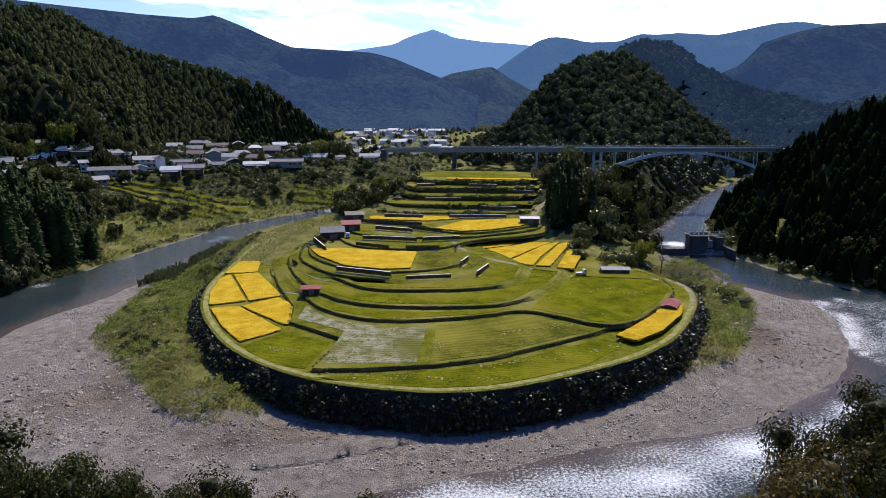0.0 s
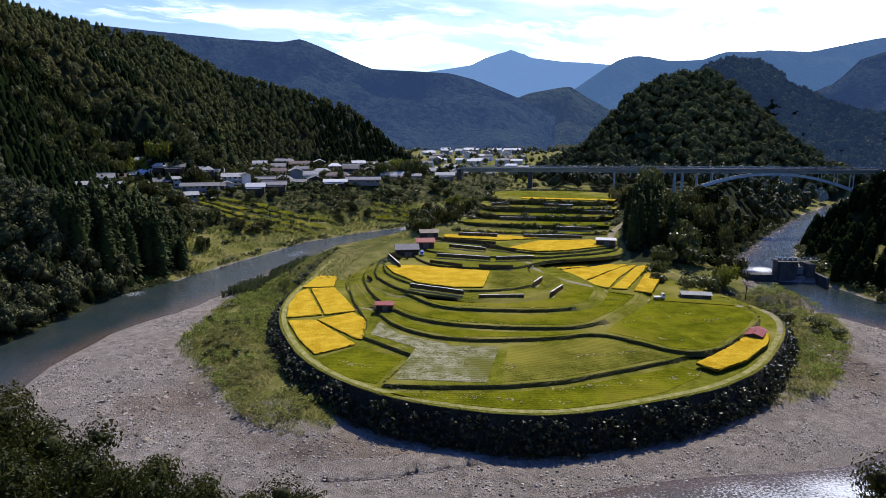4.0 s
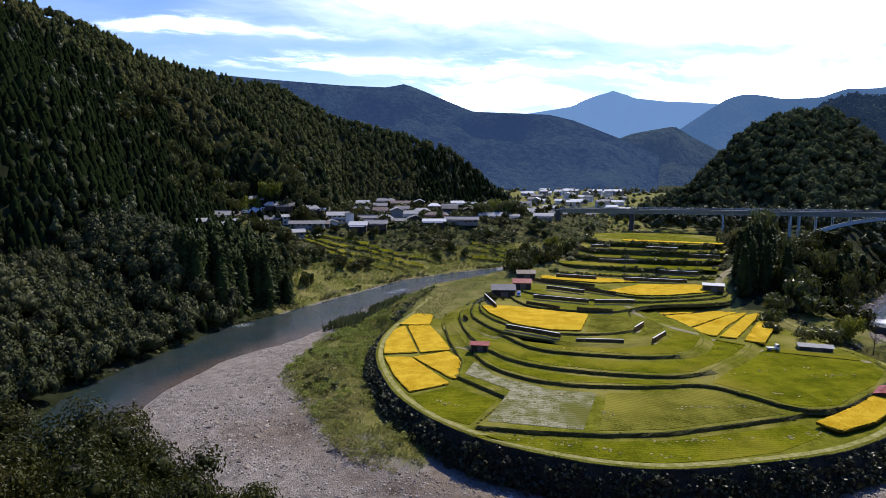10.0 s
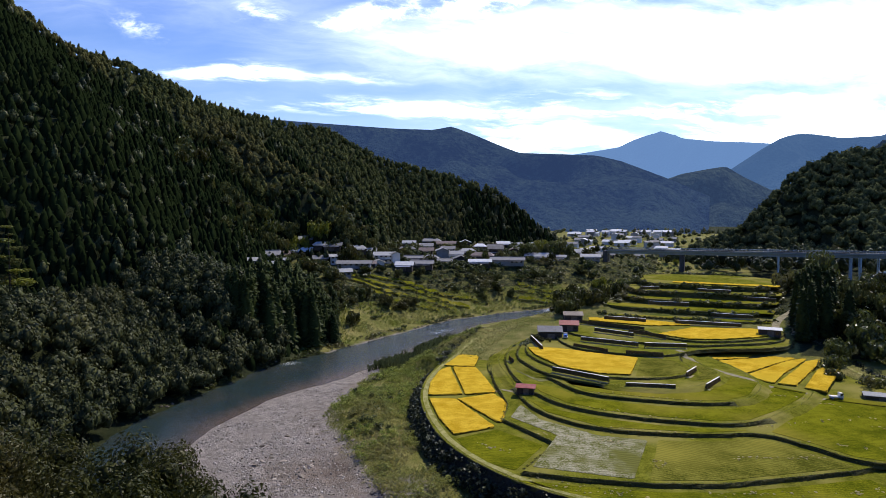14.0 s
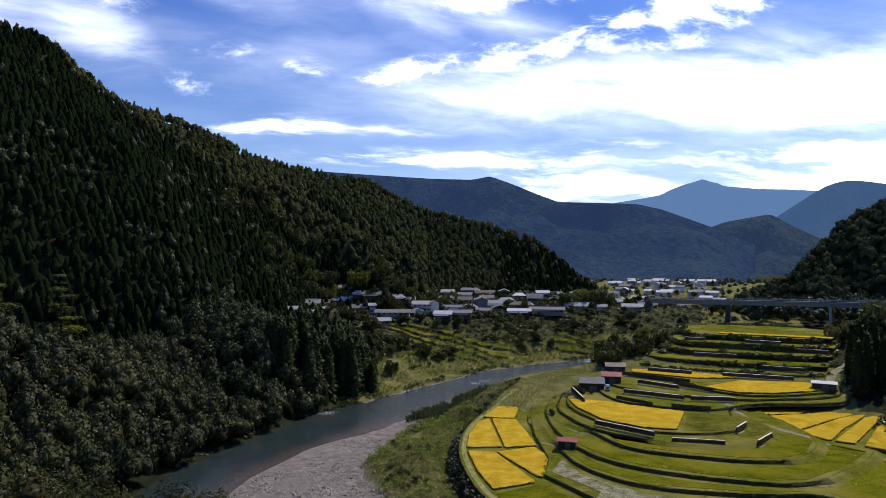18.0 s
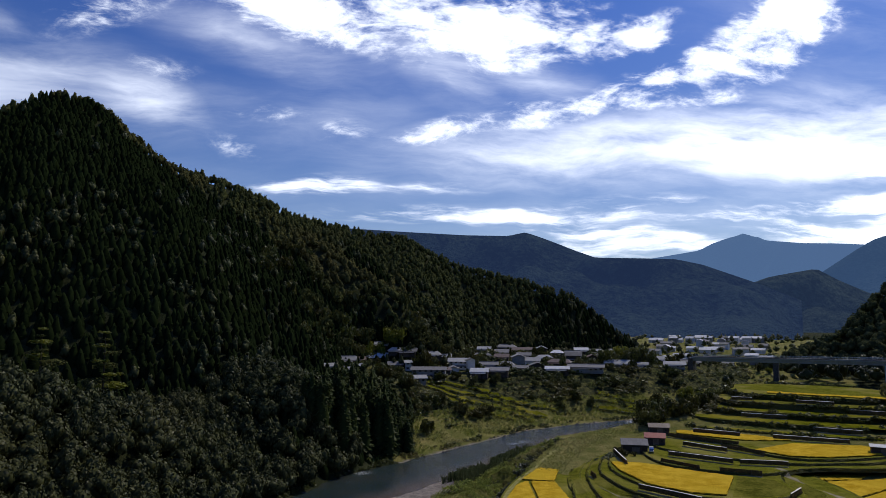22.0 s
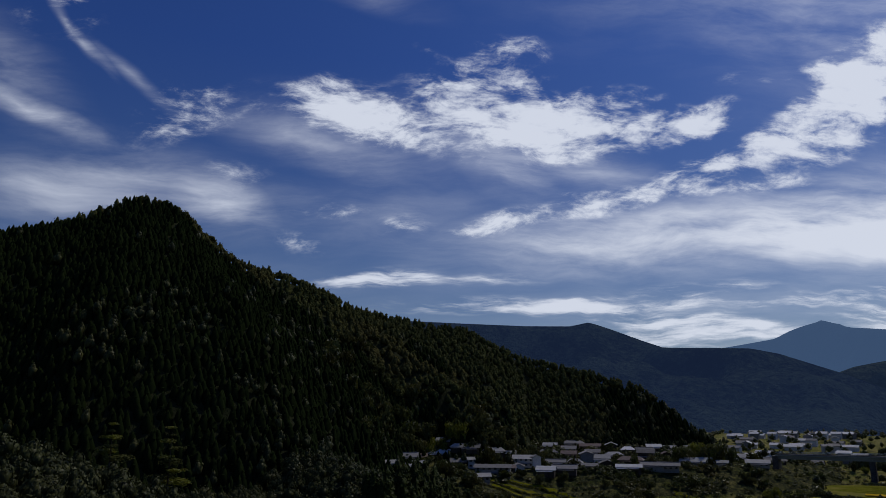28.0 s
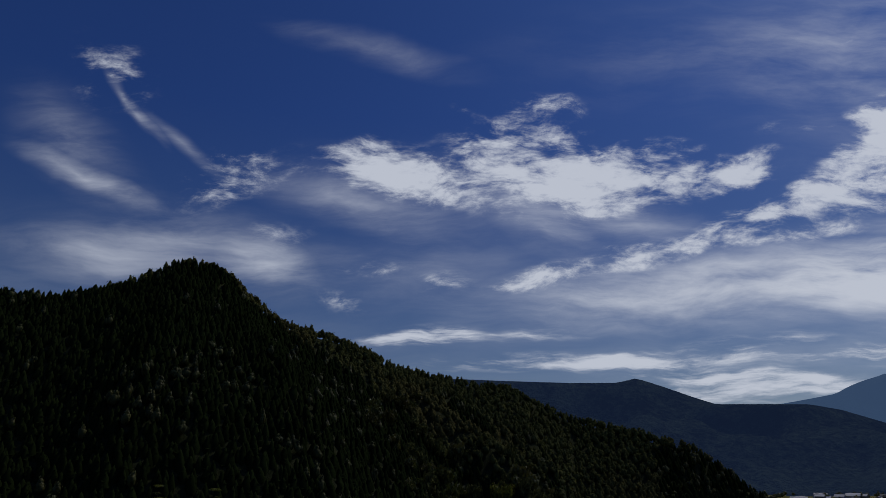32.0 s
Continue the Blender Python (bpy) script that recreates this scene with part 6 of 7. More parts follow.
# ================= weir and sluice =================
def sluice():
    root = tagged(new("sluice_gate"), "stained concrete sluice pier, colour darkened for shade, with a walkway at the weir", "weir")
    root.matrix_world = pose(104.5, 262, 0, 0, 0, 2)
    bm = boxed(-4.6, 2.9, -3.0, 3.0, -1.5, 8.0)
    bmesh.ops.bevel(bm, geom=[e for e in bm.edges if abs(e.verts[0].co.z - e.verts[1].co.z) > 5], offset=0.7, segments=2, affect='EDGES')
    part("pier", bm, M["concrete"], root)
    part("cap", boxed(-4.9, 3.2, -3.3, 3.3, 8.0, 8.4), M["concrete"], root)
    part("pier", boxed(6.0, 9.0, -3, 3, -1.5, 7.6), M["concrete"], root)
    gate = part("gate", boxed(2.9, 6.0, -0.3, 0.1, 0.5, 6.0), M["deck"], root)
    part("walkway", boxed(-4.6, 11, -0.9, 0.9, 8.4, 8.6), M["concrete"], root)
    for s in (-0.85, 0.85):
        part("handrail", rod((-4.6, s, 9.6), (11, s, 9.6), 0.05), M["bridge"], root)
        for k in range(8):
            part("rail_post", rod((-4.4 + k * 2.15, s, 8.6), (-4.4 + k * 2.15, s, 9.6), 0.05, 5), M["bridge"], root)
    for k in range(4):
        hoist = part("hoist", boxed(-3.6 + k * 1.9, -2.5 + k * 1.9, -0.4, 0.4, 8.6, 9.5), M["deck"], root)
    part("embankment_wall", boxed(9.0, 10.2, -12, 3, -1.5, 4.2), M["concrete"], root)
    return root


sluice()
weir = tagged(new("weir_sill", None), "low concrete weir sill crossed by white water", "weir")
part("sill", boxed(78, 99.9, 259.2, 262.4, -1, 3.05), M["concrete"], weir)


# ================= trees near and middle =================
def leaf_crown(seed, leaves, leaf, lobes_n=9, spread=1.0, tall=1.0, q=1.0):
    """A crown of single leaf sprays set round uneven lobes, thin inside and ragged outside."""
    r = np.random.default_rng(seed)
    lob = np.c_[r.normal(0, 0.42 * spread, lobes_n), r.normal(0, 0.42 * spread, lobes_n), 0.35 + 0.75 * r.random(lobes_n) * tall, (0.30 + 0.22 * r.random(lobes_n)) * (1.0 if q == 1 else 0.92)]
    if q != 1:
        far_ = np.maximum(np.hypot(lob[:, 0], lob[:, 1]) / 0.50, 1.0)
        lob[:, 0], lob[:, 1] = lob[:, 0] / far_, lob[:, 1] / far_
        lob[:, 3] *= 1.12
    lob[0] = (0, 0, 0.75 * tall, 0.55)
    w = r.integers(0, lobes_n, leaves)
    d = r.normal(0, 1, (leaves, 3))
    d /= np.linalg.norm(d, axis=1)[:, None]
    c = lob[w, :3] + d * (lob[w, 3] * (0.42 + 0.68 * r.random(leaves) ** 0.6))[:, None] * np.array((1, 1, 0.8 / q))
    c = c + 0.05 * np.sin(c[:, [1, 2, 0]] * 23)
    a = np.cross(d, r.normal(0, 1, (leaves, 3)))
    a /= np.linalg.norm(a, axis=1)[:, None] + 1e-9
    n2 = d * 0.6 + r.normal(0, 0.5, (leaves, 3))
    b2 = np.cross(a, n2)
    b2 /= np.linalg.norm(b2, axis=1)[:, None] + 1e-9
    s = (leaf * (0.6 + 0.8 * r.random(leaves)))[:, None]
    a, b2 = a * s * np.array((1, 1, 1 / q)), b2 * s * np.array((1, 1, 1 / q))
    co = np.stack([c - a * 0.6, c + b2 * 0.28, c + a * 0.6, c - b2 * 0.28], 1).reshape(-1, 3)
    i = np.arange(leaves * 4).reshape(-1, 4)
    return co, np.concatenate([i[:, [0, 1, 2]], i[:, [0, 2, 3]]]), lob


M["near_leaf"] = leafy("near_broadleaf", (0.017, 0.022, 0.005), (0.078, 0.082, 0.017), (0.062, 0.054, 0.013), 0.35, island=1.0, glow=0.30, rand=0.4, gloss=0.12)
M["autumn_leaf"] = leafy("turning_leaves", (0.06, 0.055, 0.010), (0.16, 0.13, 0.02), (0.10, 0.06, 0.015), 0.35, island=0.9, glow=0.35, rand=0.4)
M["lime_leaf"] = leafy("yellow_green_leaves", (0.10, 0.12, 0.012), (0.22, 0.22, 0.025), None, 0.35, island=0.8, glow=0.35)
M["shrub_leaf"] = leafy("riverside_shrub", (0.03, 0.042, 0.010), (0.12, 0.135, 0.03), (0.14, 0.125, 0.04), 0.15, island=0.9, glow=0.35)
M["reed"] = leafy("reeds_and_grass", (0.15, 0.18, 0.03), (0.36, 0.37, 0.10), (0.38, 0.33, 0.16), 0.12, island=0.8, glow=0.45)


def tree_mesh(seed, leaves, leaf, tall=1.0, core=False, lobes_n=9, q=1.0):
    """Trunk with limbs, and crown, of a unit tree (radius about 1, height about 1.6)."""
    co, fa, lob = leaf_crown(seed, leaves, leaf, lobes_n, tall=tall, q=q)
    if core:
        bm = bmesh.new()
        for lx, ly, lz, lr in lob:
            bmesh.ops.create_icosphere(bm, subdivisions=2, radius=lr * 0.36, matrix=Matrix.Translation((lx, ly, lz)) @ Matrix.Diagonal((1, 1, 0.8 / q, 1)))
        bm.verts.index_update()
        cv = np.array([tuple(v.co) for v in bm.verts])
        cv += np.random.default_rng(seed).normal(0, 0.022, cv.shape)
        cf = np.array([tuple(v.index for v in f.verts) for f in bm.faces])
        bm.free()
        fa = np.concatenate([fa, cf + len(co)])
        co = np.concatenate([co, cv])
    crown = mesh_np("crown", co, fa, [M["near_leaf"]])
    bm = bmesh.new()
    beam(bm, (0, 0, -1.2), (0.02, 0, 0.35), 0.075, 8, 0.05)
    for lx, ly, lz, lr in lob[:6]:
        beam(bm, (0.01, 0, 0.15 + 0.2 * random.random()), (lx * 0.8, ly * 0.8, lz), 0.032, 5, 0.010)
        beam(bm, (lx * 0.8, ly * 0.8, lz), (lx * 1.2, ly * 1.2, lz + lr * 0.6), 0.010, 4, 0.004)
    trunk = bpy.data.meshes.new("trunk")
    bm.to_mesh(trunk)
    bm.free()
    trunk.materials.append(M["bark"])
    return trunk, crown


random.seed(5)
NEAR = [tree_mesh(s, 11000, 0.056, core=True, lobes_n=17, q=1.55) for s in (51, 52, 53, 54)]
MIDT = [tree_mesh(s, 750, 0.215) for s in (61, 62, 63)]
FART = [tree_mesh(s, 330, 0.33) for s in (64, 65, 66)]


def tree(kind, x, y, z, radius, height, label, leaf_m=None, turn=0, name="tree", group=""):
    trunk, crown = kind
    root = tagged(new(name), label, "tree", group)
    root.matrix_world = pose(x, y, z, 0, 0, turn) @ Matrix.Diagonal((radius, radius, height / 1.45, 1))
    t = new("trunk", trunk)
    c = new("crown", crown)
    t.parent = c.parent = root
    if leaf_m:
        c.material_slots[0].link = 'OBJECT'
        c.material_slots[0].material = M[leaf_m]
    return root


rt = random.Random(3)
NEAR_TOPS_A = [-80, -60, -55, -46, -40, -37.5, -35.7, -34, -31.5, -29.4, -27.4, -24.8, -20.5, -18, -14, -10, -6.6, -5, 15, 20, 22.4, 25, 27.5, 30.2, 32.3, 34.2, 38, 50]
NEAR_TOPS_E = [-12, -13.5, -14, -16, -18.5, -20.3, -20.3, -22.2, -25.3, -24.9, -26.5, -28.2, -27.8, -29.3, -30.6, -30.4, -32, -33, -36, -32, -29.2, -27, -26.8, -22.2, -20.5, -19, -17.5, -15]


def top_line(a):
    return float(np.interp(a, NEAR_TOPS_A, NEAR_TOPS_E))


k = 0
for d0, da, drop in ((44, 4.3, 0.0), (36, 5.2, 3.0)):
    a = -60.0
    while a < 42:
        if not -4 < a < 17 and not (drop > 5 and top_line(a) < -26):
            dd = d0 + rt.uniform(-3, 3)
            el = top_line(a) - drop - rt.uniform(0, 1.6)
            x, y = dd * math.sin(radians(a)), dd * math.cos(radians(a))
            g = gz(x, y)
            top = EYE[2] + dd * math.tan(radians(el))
            h = max(5.0, min(17.0, top - g))
            rad = 2.1 + 0.08 * h + rt.uniform(-0.3, 0.5)
            lm = "autumn_leaf" if (a > 24 and k % 3 == 0) or (a > 0 and k % 9 == 4) else None
            crown_h = min(h, 8.5)
            tree(NEAR[k % 4], x, y, top - crown_h, rad, crown_h, "olive-green evergreen broadleaf tree on the slope below" if not lm else "broadleaf tree with leaves turning yellow-brown", lm, rt.uniform(0, 360), group="slope trees")
            k += 1
        a += da * rt.uniform(0.85, 1.15)

# shrubs and trees round the fields and river
SHRUBS = [(44, 202, 3.2, 5), (49, 205, 3, 4.5), (54, 207, 3.4, 5.5), (60, 207, 3.6, 6), (65, 203, 2.6, 4), (70, 198, 2.4, 3.2), (74, 194, 2.4, 3), (78, 190, 2.8, 3.4), (83, 186, 2.8, 3.2), (88, 183, 2.4, 2.6), (45, 214, 3, 5), (48, 222, 3.4, 6), (50, 232, 3.6, 7), (81, 180, 1.8, 2), (76, 196, 2, 2.6)]
for j, (x, y, r_, h_) in enumerate(SHRUBS):
    tree(MIDT[j % 3], x, y, gz(x, y) if y < 190 else max(gz(x, y), 4), r_, h_, "dense green shrub at the edge of the fields", "shrub_leaf", j * 47, "shrub", "field-edge shrubs")
tree(MIDT[0], 66.5, 213, 7, 4.2, 9, "yellow-green tree by the sluice pool", "lime_leaf", 20)
for j, (x, y, r_, h_) in enumerate([(136, 243, 4, 6), (141, 236, 3.6, 5), (146, 230, 4.2, 7), (133, 252, 4, 6), (128, 268, 5, 7), (150, 222, 4, 6), (124, 232, 2.5, 3), (130, 226, 2.6, 3.2)]):
    tree(MIDT[j % 3], x, y, gz(x, y), r_, h_, "grey-green riverside tree beside the sluice wall", "shrub_leaf", j * 71, group="riverside trees")


def bare_tree(x, y, z, h, seed):
    r = random.Random(seed)
    root = tagged(new("bare_tree"), "leafless grey tree with fine branches at the pool", "tree")
    root.matrix_world = pose(x, y, z)
    part("trunk", rod((0, 0, -0.5), (0.2, 0.1, h * 0.4), 0.16, 7, 0.10), M["bark"], root)
    for _ in range(9):
        bm = bmesh.new()
        p, dvec, rad = Vector((0.15, 0.08, h * r.uniform(0.25, 0.4))), Vector((r.uniform(-1, 1), r.uniform(-1, 1), r.uniform(0.8, 1.6))).normalized(), 0.07
        for s in range(4):
            q = p + dvec * h * 0.16
            beam(bm, p, q, rad, 5, rad * 0.6)
            for _k in range(3):
                tw = (dvec + Vector((r.uniform(-1, 1), r.uniform(-1, 1), r.uniform(0, 0.8))) * 0.8).normalized()
                beam(bm, q, q + tw * h * 0.13, rad * 0.45, 4, 0.01)
            p, rad = q, rad * 0.6
            dvec = (dvec + Vector((r.uniform(-1, 1), r.uniform(-1, 1), r.uniform(-0.2, 0.6))) * 0.4).normalized()
        part("branch", bm, M["bark"], root)
    return root


bare_tree(69.5, 202.5, 7.5, 9, 3)
bare_tree(51.5, 134.5, 3.0, 6, 8)

# the grove between the upper terraces and the river
for j in range(120):
    x, y = rt.uniform(42, 118), rt.uniform(232, 345)
    dr, (hw, wl_) = seg_dist(np.array([x]), np.array([y]), RIVER)
    if dr[0] - hw[0] < 5 or not inside(np.array([x]), np.array([y]), BEND)[0] or (x < 50 and y > 268):
        continue
    tree(MIDT[j % 3], x, y, gz(x, y) - 0.5, rt.uniform(4.4, 6.2), rt.uniform(8, 12), "tall dark mixed tree in the riverside grove", rt.choice(["near_leaf", "shrub_leaf", "shrub_leaf", "near_leaf", "shade_conifer"]), rt.uniform(0, 360), group="riverside grove")
for j, (x, y, h_) in enumerate([(44, 252, 20), (47, 256, 22), (46, 263, 25), (51, 266, 26), (49, 273, 24), (55, 270, 23), (52, 258, 20), (60, 262, 18), (45, 270, 22), (58, 280, 22), (88, 300, 17), (96, 312, 16), (104, 322, 17)]):
    z = gz(x, y)
    co, fa = scatter([template_conifer(70 + j, 300, 8, 0.40, 1.3, 0.45)], np.array([[0, 0, 0, 3.4, h_]]), j)
    root = tagged(new("cedar_tree"), "tall dark cedar at the end of the upper terraces", "tree", "grove cedars")
    root.location = (x, y, z - 0.5)
    c = new("crown", mesh_np("crown", co, fa, [M["lit_cedar"]]))
    c.parent = root
    part("trunk", rod((0, 0, -1), (0, 0, h_ * 0.8), 0.35, 7, 0.08), M["bark"], root)

for j, (x, y, r_, h_) in enumerate([(88, 296, 4.6, 12), (93, 303, 4.4, 13), (97, 311, 4.2, 12), (100, 319, 4.0, 11), (84, 303, 5.0, 14), (90, 313, 4.6, 14), (78, 296, 4.8, 14), (72, 290, 4.6, 15), (66, 284, 4.4, 16), (66, 338, 6.5, 19), (60, 332, 5.5, 15)]):
    tree(MIDT[j % 3], x, y, gz(x, y) - 0.5, r_, h_, "tall olive-green broadleaf tree on the grove's sunny edge", "crest_leaf" if j % 3 else "shrub_leaf", j * 61, group="riverside grove")

# trees left of the upper terraces, in the village and along its slope
VT = []
for j in range(420):
    a, dd = rt.uniform(-38, -6), rt.uniform(300, 505)
    x, y = dd * math.sin(radians(a)), dd * math.cos(radians(a))
    dr, (hw, wl_) = seg_dist(np.array([x]), np.array([y]), RIVER)
    e = dr[0] - hw[0]
    if e < 16 or (380 > dd > 350 and -27.5 < a < -15.5 and j % 4) or inside(np.array([x]), np.array([y]), BEND)[0] or any(math.hypot(x - p, y - q) < 6.5 for p, q in placed):
        continue
    VT.append((x, y, gz(x, y), e))
for j, (x, y, z, e) in enumerate(VT[:160]):
    tree(FART[j % 3], x, y, z - 0.3, rt.uniform(2.4, 4.4), rt.uniform(4, 8), "round green garden tree among the village houses" if e > 54 else "dark green tree on the slope below the village", rt.choice(["shrub_leaf", "crest_leaf", "near_leaf"]), rt.uniform(0, 360), group="village trees")
for j, (x, y) in enumerate([(-40, 268), (-36, 276), (-33, 284), (-38, 290), (-30, 291), (-27, 300), (-32, 306), (-24, 312), (-28, 322), (-20, 330), (-24, 340), (-43, 276), (-34, 298), (-14, 338), (-44, 284)]):
    tree(MIDT[j % 3], x, y, gz(x, y) - 0.3, rt.uniform(3.2, 4.8), rt.uniform(7, 11), "dark tree between the upper terraces and the river", "near_leaf" if j % 3 else "shrub_leaf", j * 33, group="terrace-side trees")
pgd = spots(-260, -20, 290, 570, 5.2, 151, lambda X, Y, Z, d: (az(X, Y) > -37) & (az(X, Y) < -3) & (d > 52) & (np.hypot(X, Y) < 575) & (Z < 48) & (vnoise(X, Y, 12) > 0.30) & (np.min([np.hypot(X - p, Y - q) for p, q in placed], axis=0) > 6.5))
forest("garden_shrubs", pgd, [template_broad(s, 9, 0.45, True, 3) for s in (71, 72, 73)], M["shrub_leaf"], 152, (1.2, 2.8), (0.9, 2.2), "dark garden shrubs and hedges between the village houses", 0.2)
# lighter trees and bamboo where the woods meet the village
for j in range(46):
    a, dd = rt.uniform(-41, -26), rt.uniform(395, 470)
    x, y = dd * math.sin(radians(a)), dd * math.cos(radians(a))
    if any(math.hypot(x - p, y - q) < 8 for p, q in placed):
        continue
    tree(FART[j % 3], x, y, gz(x, y), rt.uniform(4, 6.5), rt.uniform(9, 14), "light green tree at the foot of the wooded hill", rt.choice(["shrub_leaf", "shrub_leaf", "crest_leaf", "crest_leaf", "near_leaf"]), j * 37, group="hill-foot trees")
# bamboo and bright trees at the end of the village
for j in range(9):
    a, dd = -11.8 + j * 0.42 + rt.uniform(-0.2, 0.2), 480 + rt.uniform(-12, 12)
    x, y = dd * math.sin(radians(a)), dd * math.cos(radians(a))
    tree(MIDT[j % 3], x, y, gz(x, y), rt.uniform(4, 6), rt.uniform(10, 15), "feathery yellow-green bamboo clump at the village end", "lime_leaf" if j % 2 else "shrub_leaf", j * 50, "bamboo_clump", "bamboo clumps")

for j, (a, dd, r_, h_, lm) in enumerate([(-25.6, 430, 6, 11, "crest_leaf"), (-24.4, 434, 6, 10, "crest_leaf"), (-26.8, 428, 6, 12, "crest_leaf"), (-27.9, 430, 5.5, 13, "crest_leaf"), (-23.3, 440, 5.5, 9, "crest_leaf"), (-29.4, 425, 4.5, 13, "lime_leaf"), (-30.3, 427, 4.6, 15, "lime_leaf"), (-31.2, 424, 4.6, 15, "lime_leaf"), (-32.2, 422, 4.4, 14, "lime_leaf"), (-33.0, 418, 4.4, 12, "shrub_leaf"), (-28.6, 418, 4.6, 9, "shrub_leaf"), (-34.2, 412, 4.6, 10, "crest_leaf")]):
    x, y = dd * math.sin(radians(a)), dd * math.cos(radians(a))
    tree(MIDT[j % 3], x, y, gz(x, y) - 0.5, r_, h_, "feathery green bamboo clump above the village" if lm == "lime_leaf" else "broad olive-green tree at the foot of the wooded hill", lm, j * 37, "bamboo_clump" if lm == "lime_leaf" else "tree", "hill-foot trees")
for j, (a, dd, top, r_) in enumerate([(-57.0, 258, 3.4, 10.5), (-52.8, 252, 0.7, 9.0)]):
    x, y = dd * math.sin(radians(a)), dd * math.cos(radians(a))
    g = gz(x, y)
    h_ = min(32, EYE[2] + dd * math.tan(radians(top)) - g)
    root = tagged(new("broad_pine"), "broad yellow-green tree with layered boughs above the dark wood", "tree", "layered pines")
    root.matrix_world = pose(x, y, g - 0.5, 0, 0, j * 80)
    part("trunk", rod((0, 0, -1), (0, 0, h_ * 0.9), 0.5, 8, 0.1), M["bark"], root)
    for q in range(9):
        u = q / 8
        co, fa, _lob = leaf_crown(900 + j * 10 + q, 420, 0.17, 6, 0.55, 0.30)
        rr_ = r_ * (1.0 - 0.62 * u) * (0.72 + 0.2 * math.sin(q * 2.3 + j))
        off = (math.cos(q * 2.4) * r_ * 0.42 * (1 - u), math.sin(q * 2.4) * r_ * 0.42 * (1 - u), h_ * (0.34 + 0.60 * u))
        bough = new("bough", mesh_np("bough", co * np.array((rr_, rr_, rr_ * 0.38)) + np.array(off), fa, [M["lime_leaf"] if q % 2 == 0 else M["crest_leaf"]]))
        bough.parent = root

# dark cedars on the far bank below the village
pc = spots(-185, -118, 205, 330, 4.6, 41, lambda X, Y, Z, d: (d > 5) & ~inside(X, Y, BEND) & (d < 70) & (az(X, Y) < -28.5) & (az(X, Y) > -40) & (X < -118) & (d < 46))
GROVE = []
for g in range(4):
    co, fa = template_conifer(90 + g, 170, 7, 0.44, 1.3, 0.55)
    GROVE.append(mesh_np("crown", co, fa, [M["lit_cedar"]]))
grove_trunk = bpy.data.meshes.new("trunk")
bm = rod((0, 0, -0.1), (0, 0, 0.7), 0.11, 6, 0.03)
bm.to_mesh(grove_trunk)
bm.free()
grove_trunk.materials.append(M["bark"])
for j, (x, y, z) in enumerate(pc):
    root = tagged(new("cedar_tree"), "tall dark cedar in the grove on the river bank", "tree", "river bank cedars")
    lim = np.interp(math.degrees(math.atan2(x, y)), [-40, -36, -33, -30.5, -28.5], [-3.4, -4.2, -3.4, -5.2, -8.0]) - abs(rt.gauss(0, 0.9))
    h_ = max(8.0, min(25.0, EYE[2] + math.hypot(x, y) * math.tan(radians(lim)) - z))
    root.matrix_world = pose(x, y, z - 0.3, 0, 0, rt.uniform(0, 360)) @ Matrix.Diagonal((1.6 + h_ * 0.13, 1.6 + h_ * 0.13, h_, 1))
    c, t = new("crown", GROVE[j % 4]), new("trunk", grove_trunk)
    c.parent = t.parent = root

def plots(X, Y):
    """The open stepped plots below the village."""
    r_, a_ = np.hypot(X, Y), az(X, Y)
    return ((r_ > 350) & (r_ < 381) & (a_ > -27.5) & (a_ < -15.5)) | ((r_ > 394) & (r_ < 417) & (a_ > -13.4) & (a_ < -7.8))


# ================= low growth =================
def template_tuft(seed, blades=9):
    r = np.random.default_rng(seed)
    co, fa = [], []
    for k in range(blades):
        a = r.random() * 6.283
        lean, w = 0.25 + 0.5 * r.random(), 0.05 + 0.06 * r.random()
        bx, by = r.normal(0, 0.18), r.normal(0, 0.18)
        dx, dy = math.cos(a), math.sin(a)
        b = len(co)
        h = 0.6 + 0.5 * r.random()
        co += [(bx - dy * w, by + dx * w, 0), (bx + dy * w, by - dx * w, 0), (bx + dx * lean * 0.5, by + dy * lean * 0.5, h * 0.75), (bx + dx * lean, by + dy * lean, h * 0.85)]
        fa += [(b, b + 1, b + 2), (b, b + 2, b + 3)]
    return np.array(co), np.array(fa)


T_TUFT = [template_tuft(s) for s in (1, 2, 3)]
T_BUSH = [template_broad(s, 9, 0.5, False) for s in (11, 12, 13)]
pa = spots(-100, 100, 105, 250, 0.75, 51, lambda X, Y, Z, d: (np.maximum(depth_in(X, Y, APRON), depth_in(X, Y, APRON_R)) > -2 + 4 * vnoise(X, Y, 4)) & (vnoise(X + 9, Y, 7) > 0.14) & ~inside(X, Y, [tuple(q) for q in offset(outline(RIM), 1.5)]))
forest("apron_grass", pa, T_TUFT, M["reed"], 52, (0.4, 0.8), (0.3, 0.75), "tall rough grass and weeds below the wall", 0.05)
pa2 = spots(-100, 100, 105, 260, 2.4, 53, lambda X, Y, Z, d: (np.maximum(depth_in(X, Y, APRON), depth_in(X, Y, APRON_R)) > 1) & ((vnoise(X + 90, Y, 13) > 0.86) | ((Y > 168) & (X < -60) & (vnoise(X, Y, 6) > 0.55))) & ~inside(X, Y, [tuple(q) for q in offset(outline(RIM), 1.5)]))
forest("riverside_scrub", pa2, T_BUSH, M["shrub_leaf"], 54, (0.5, 1.1), (0.4, 0.9), "low leafy scrub on the river terrace", 0.1)
pb2 = spots(-175, -20, 190, 420, 1.8, 55, lambda X, Y, Z, d: (d > 3.5) & (d < 30) & ~inside(X, Y, BEND) & (az(X, Y) > -42) & (vnoise(X, Y, 11) > 0.28))
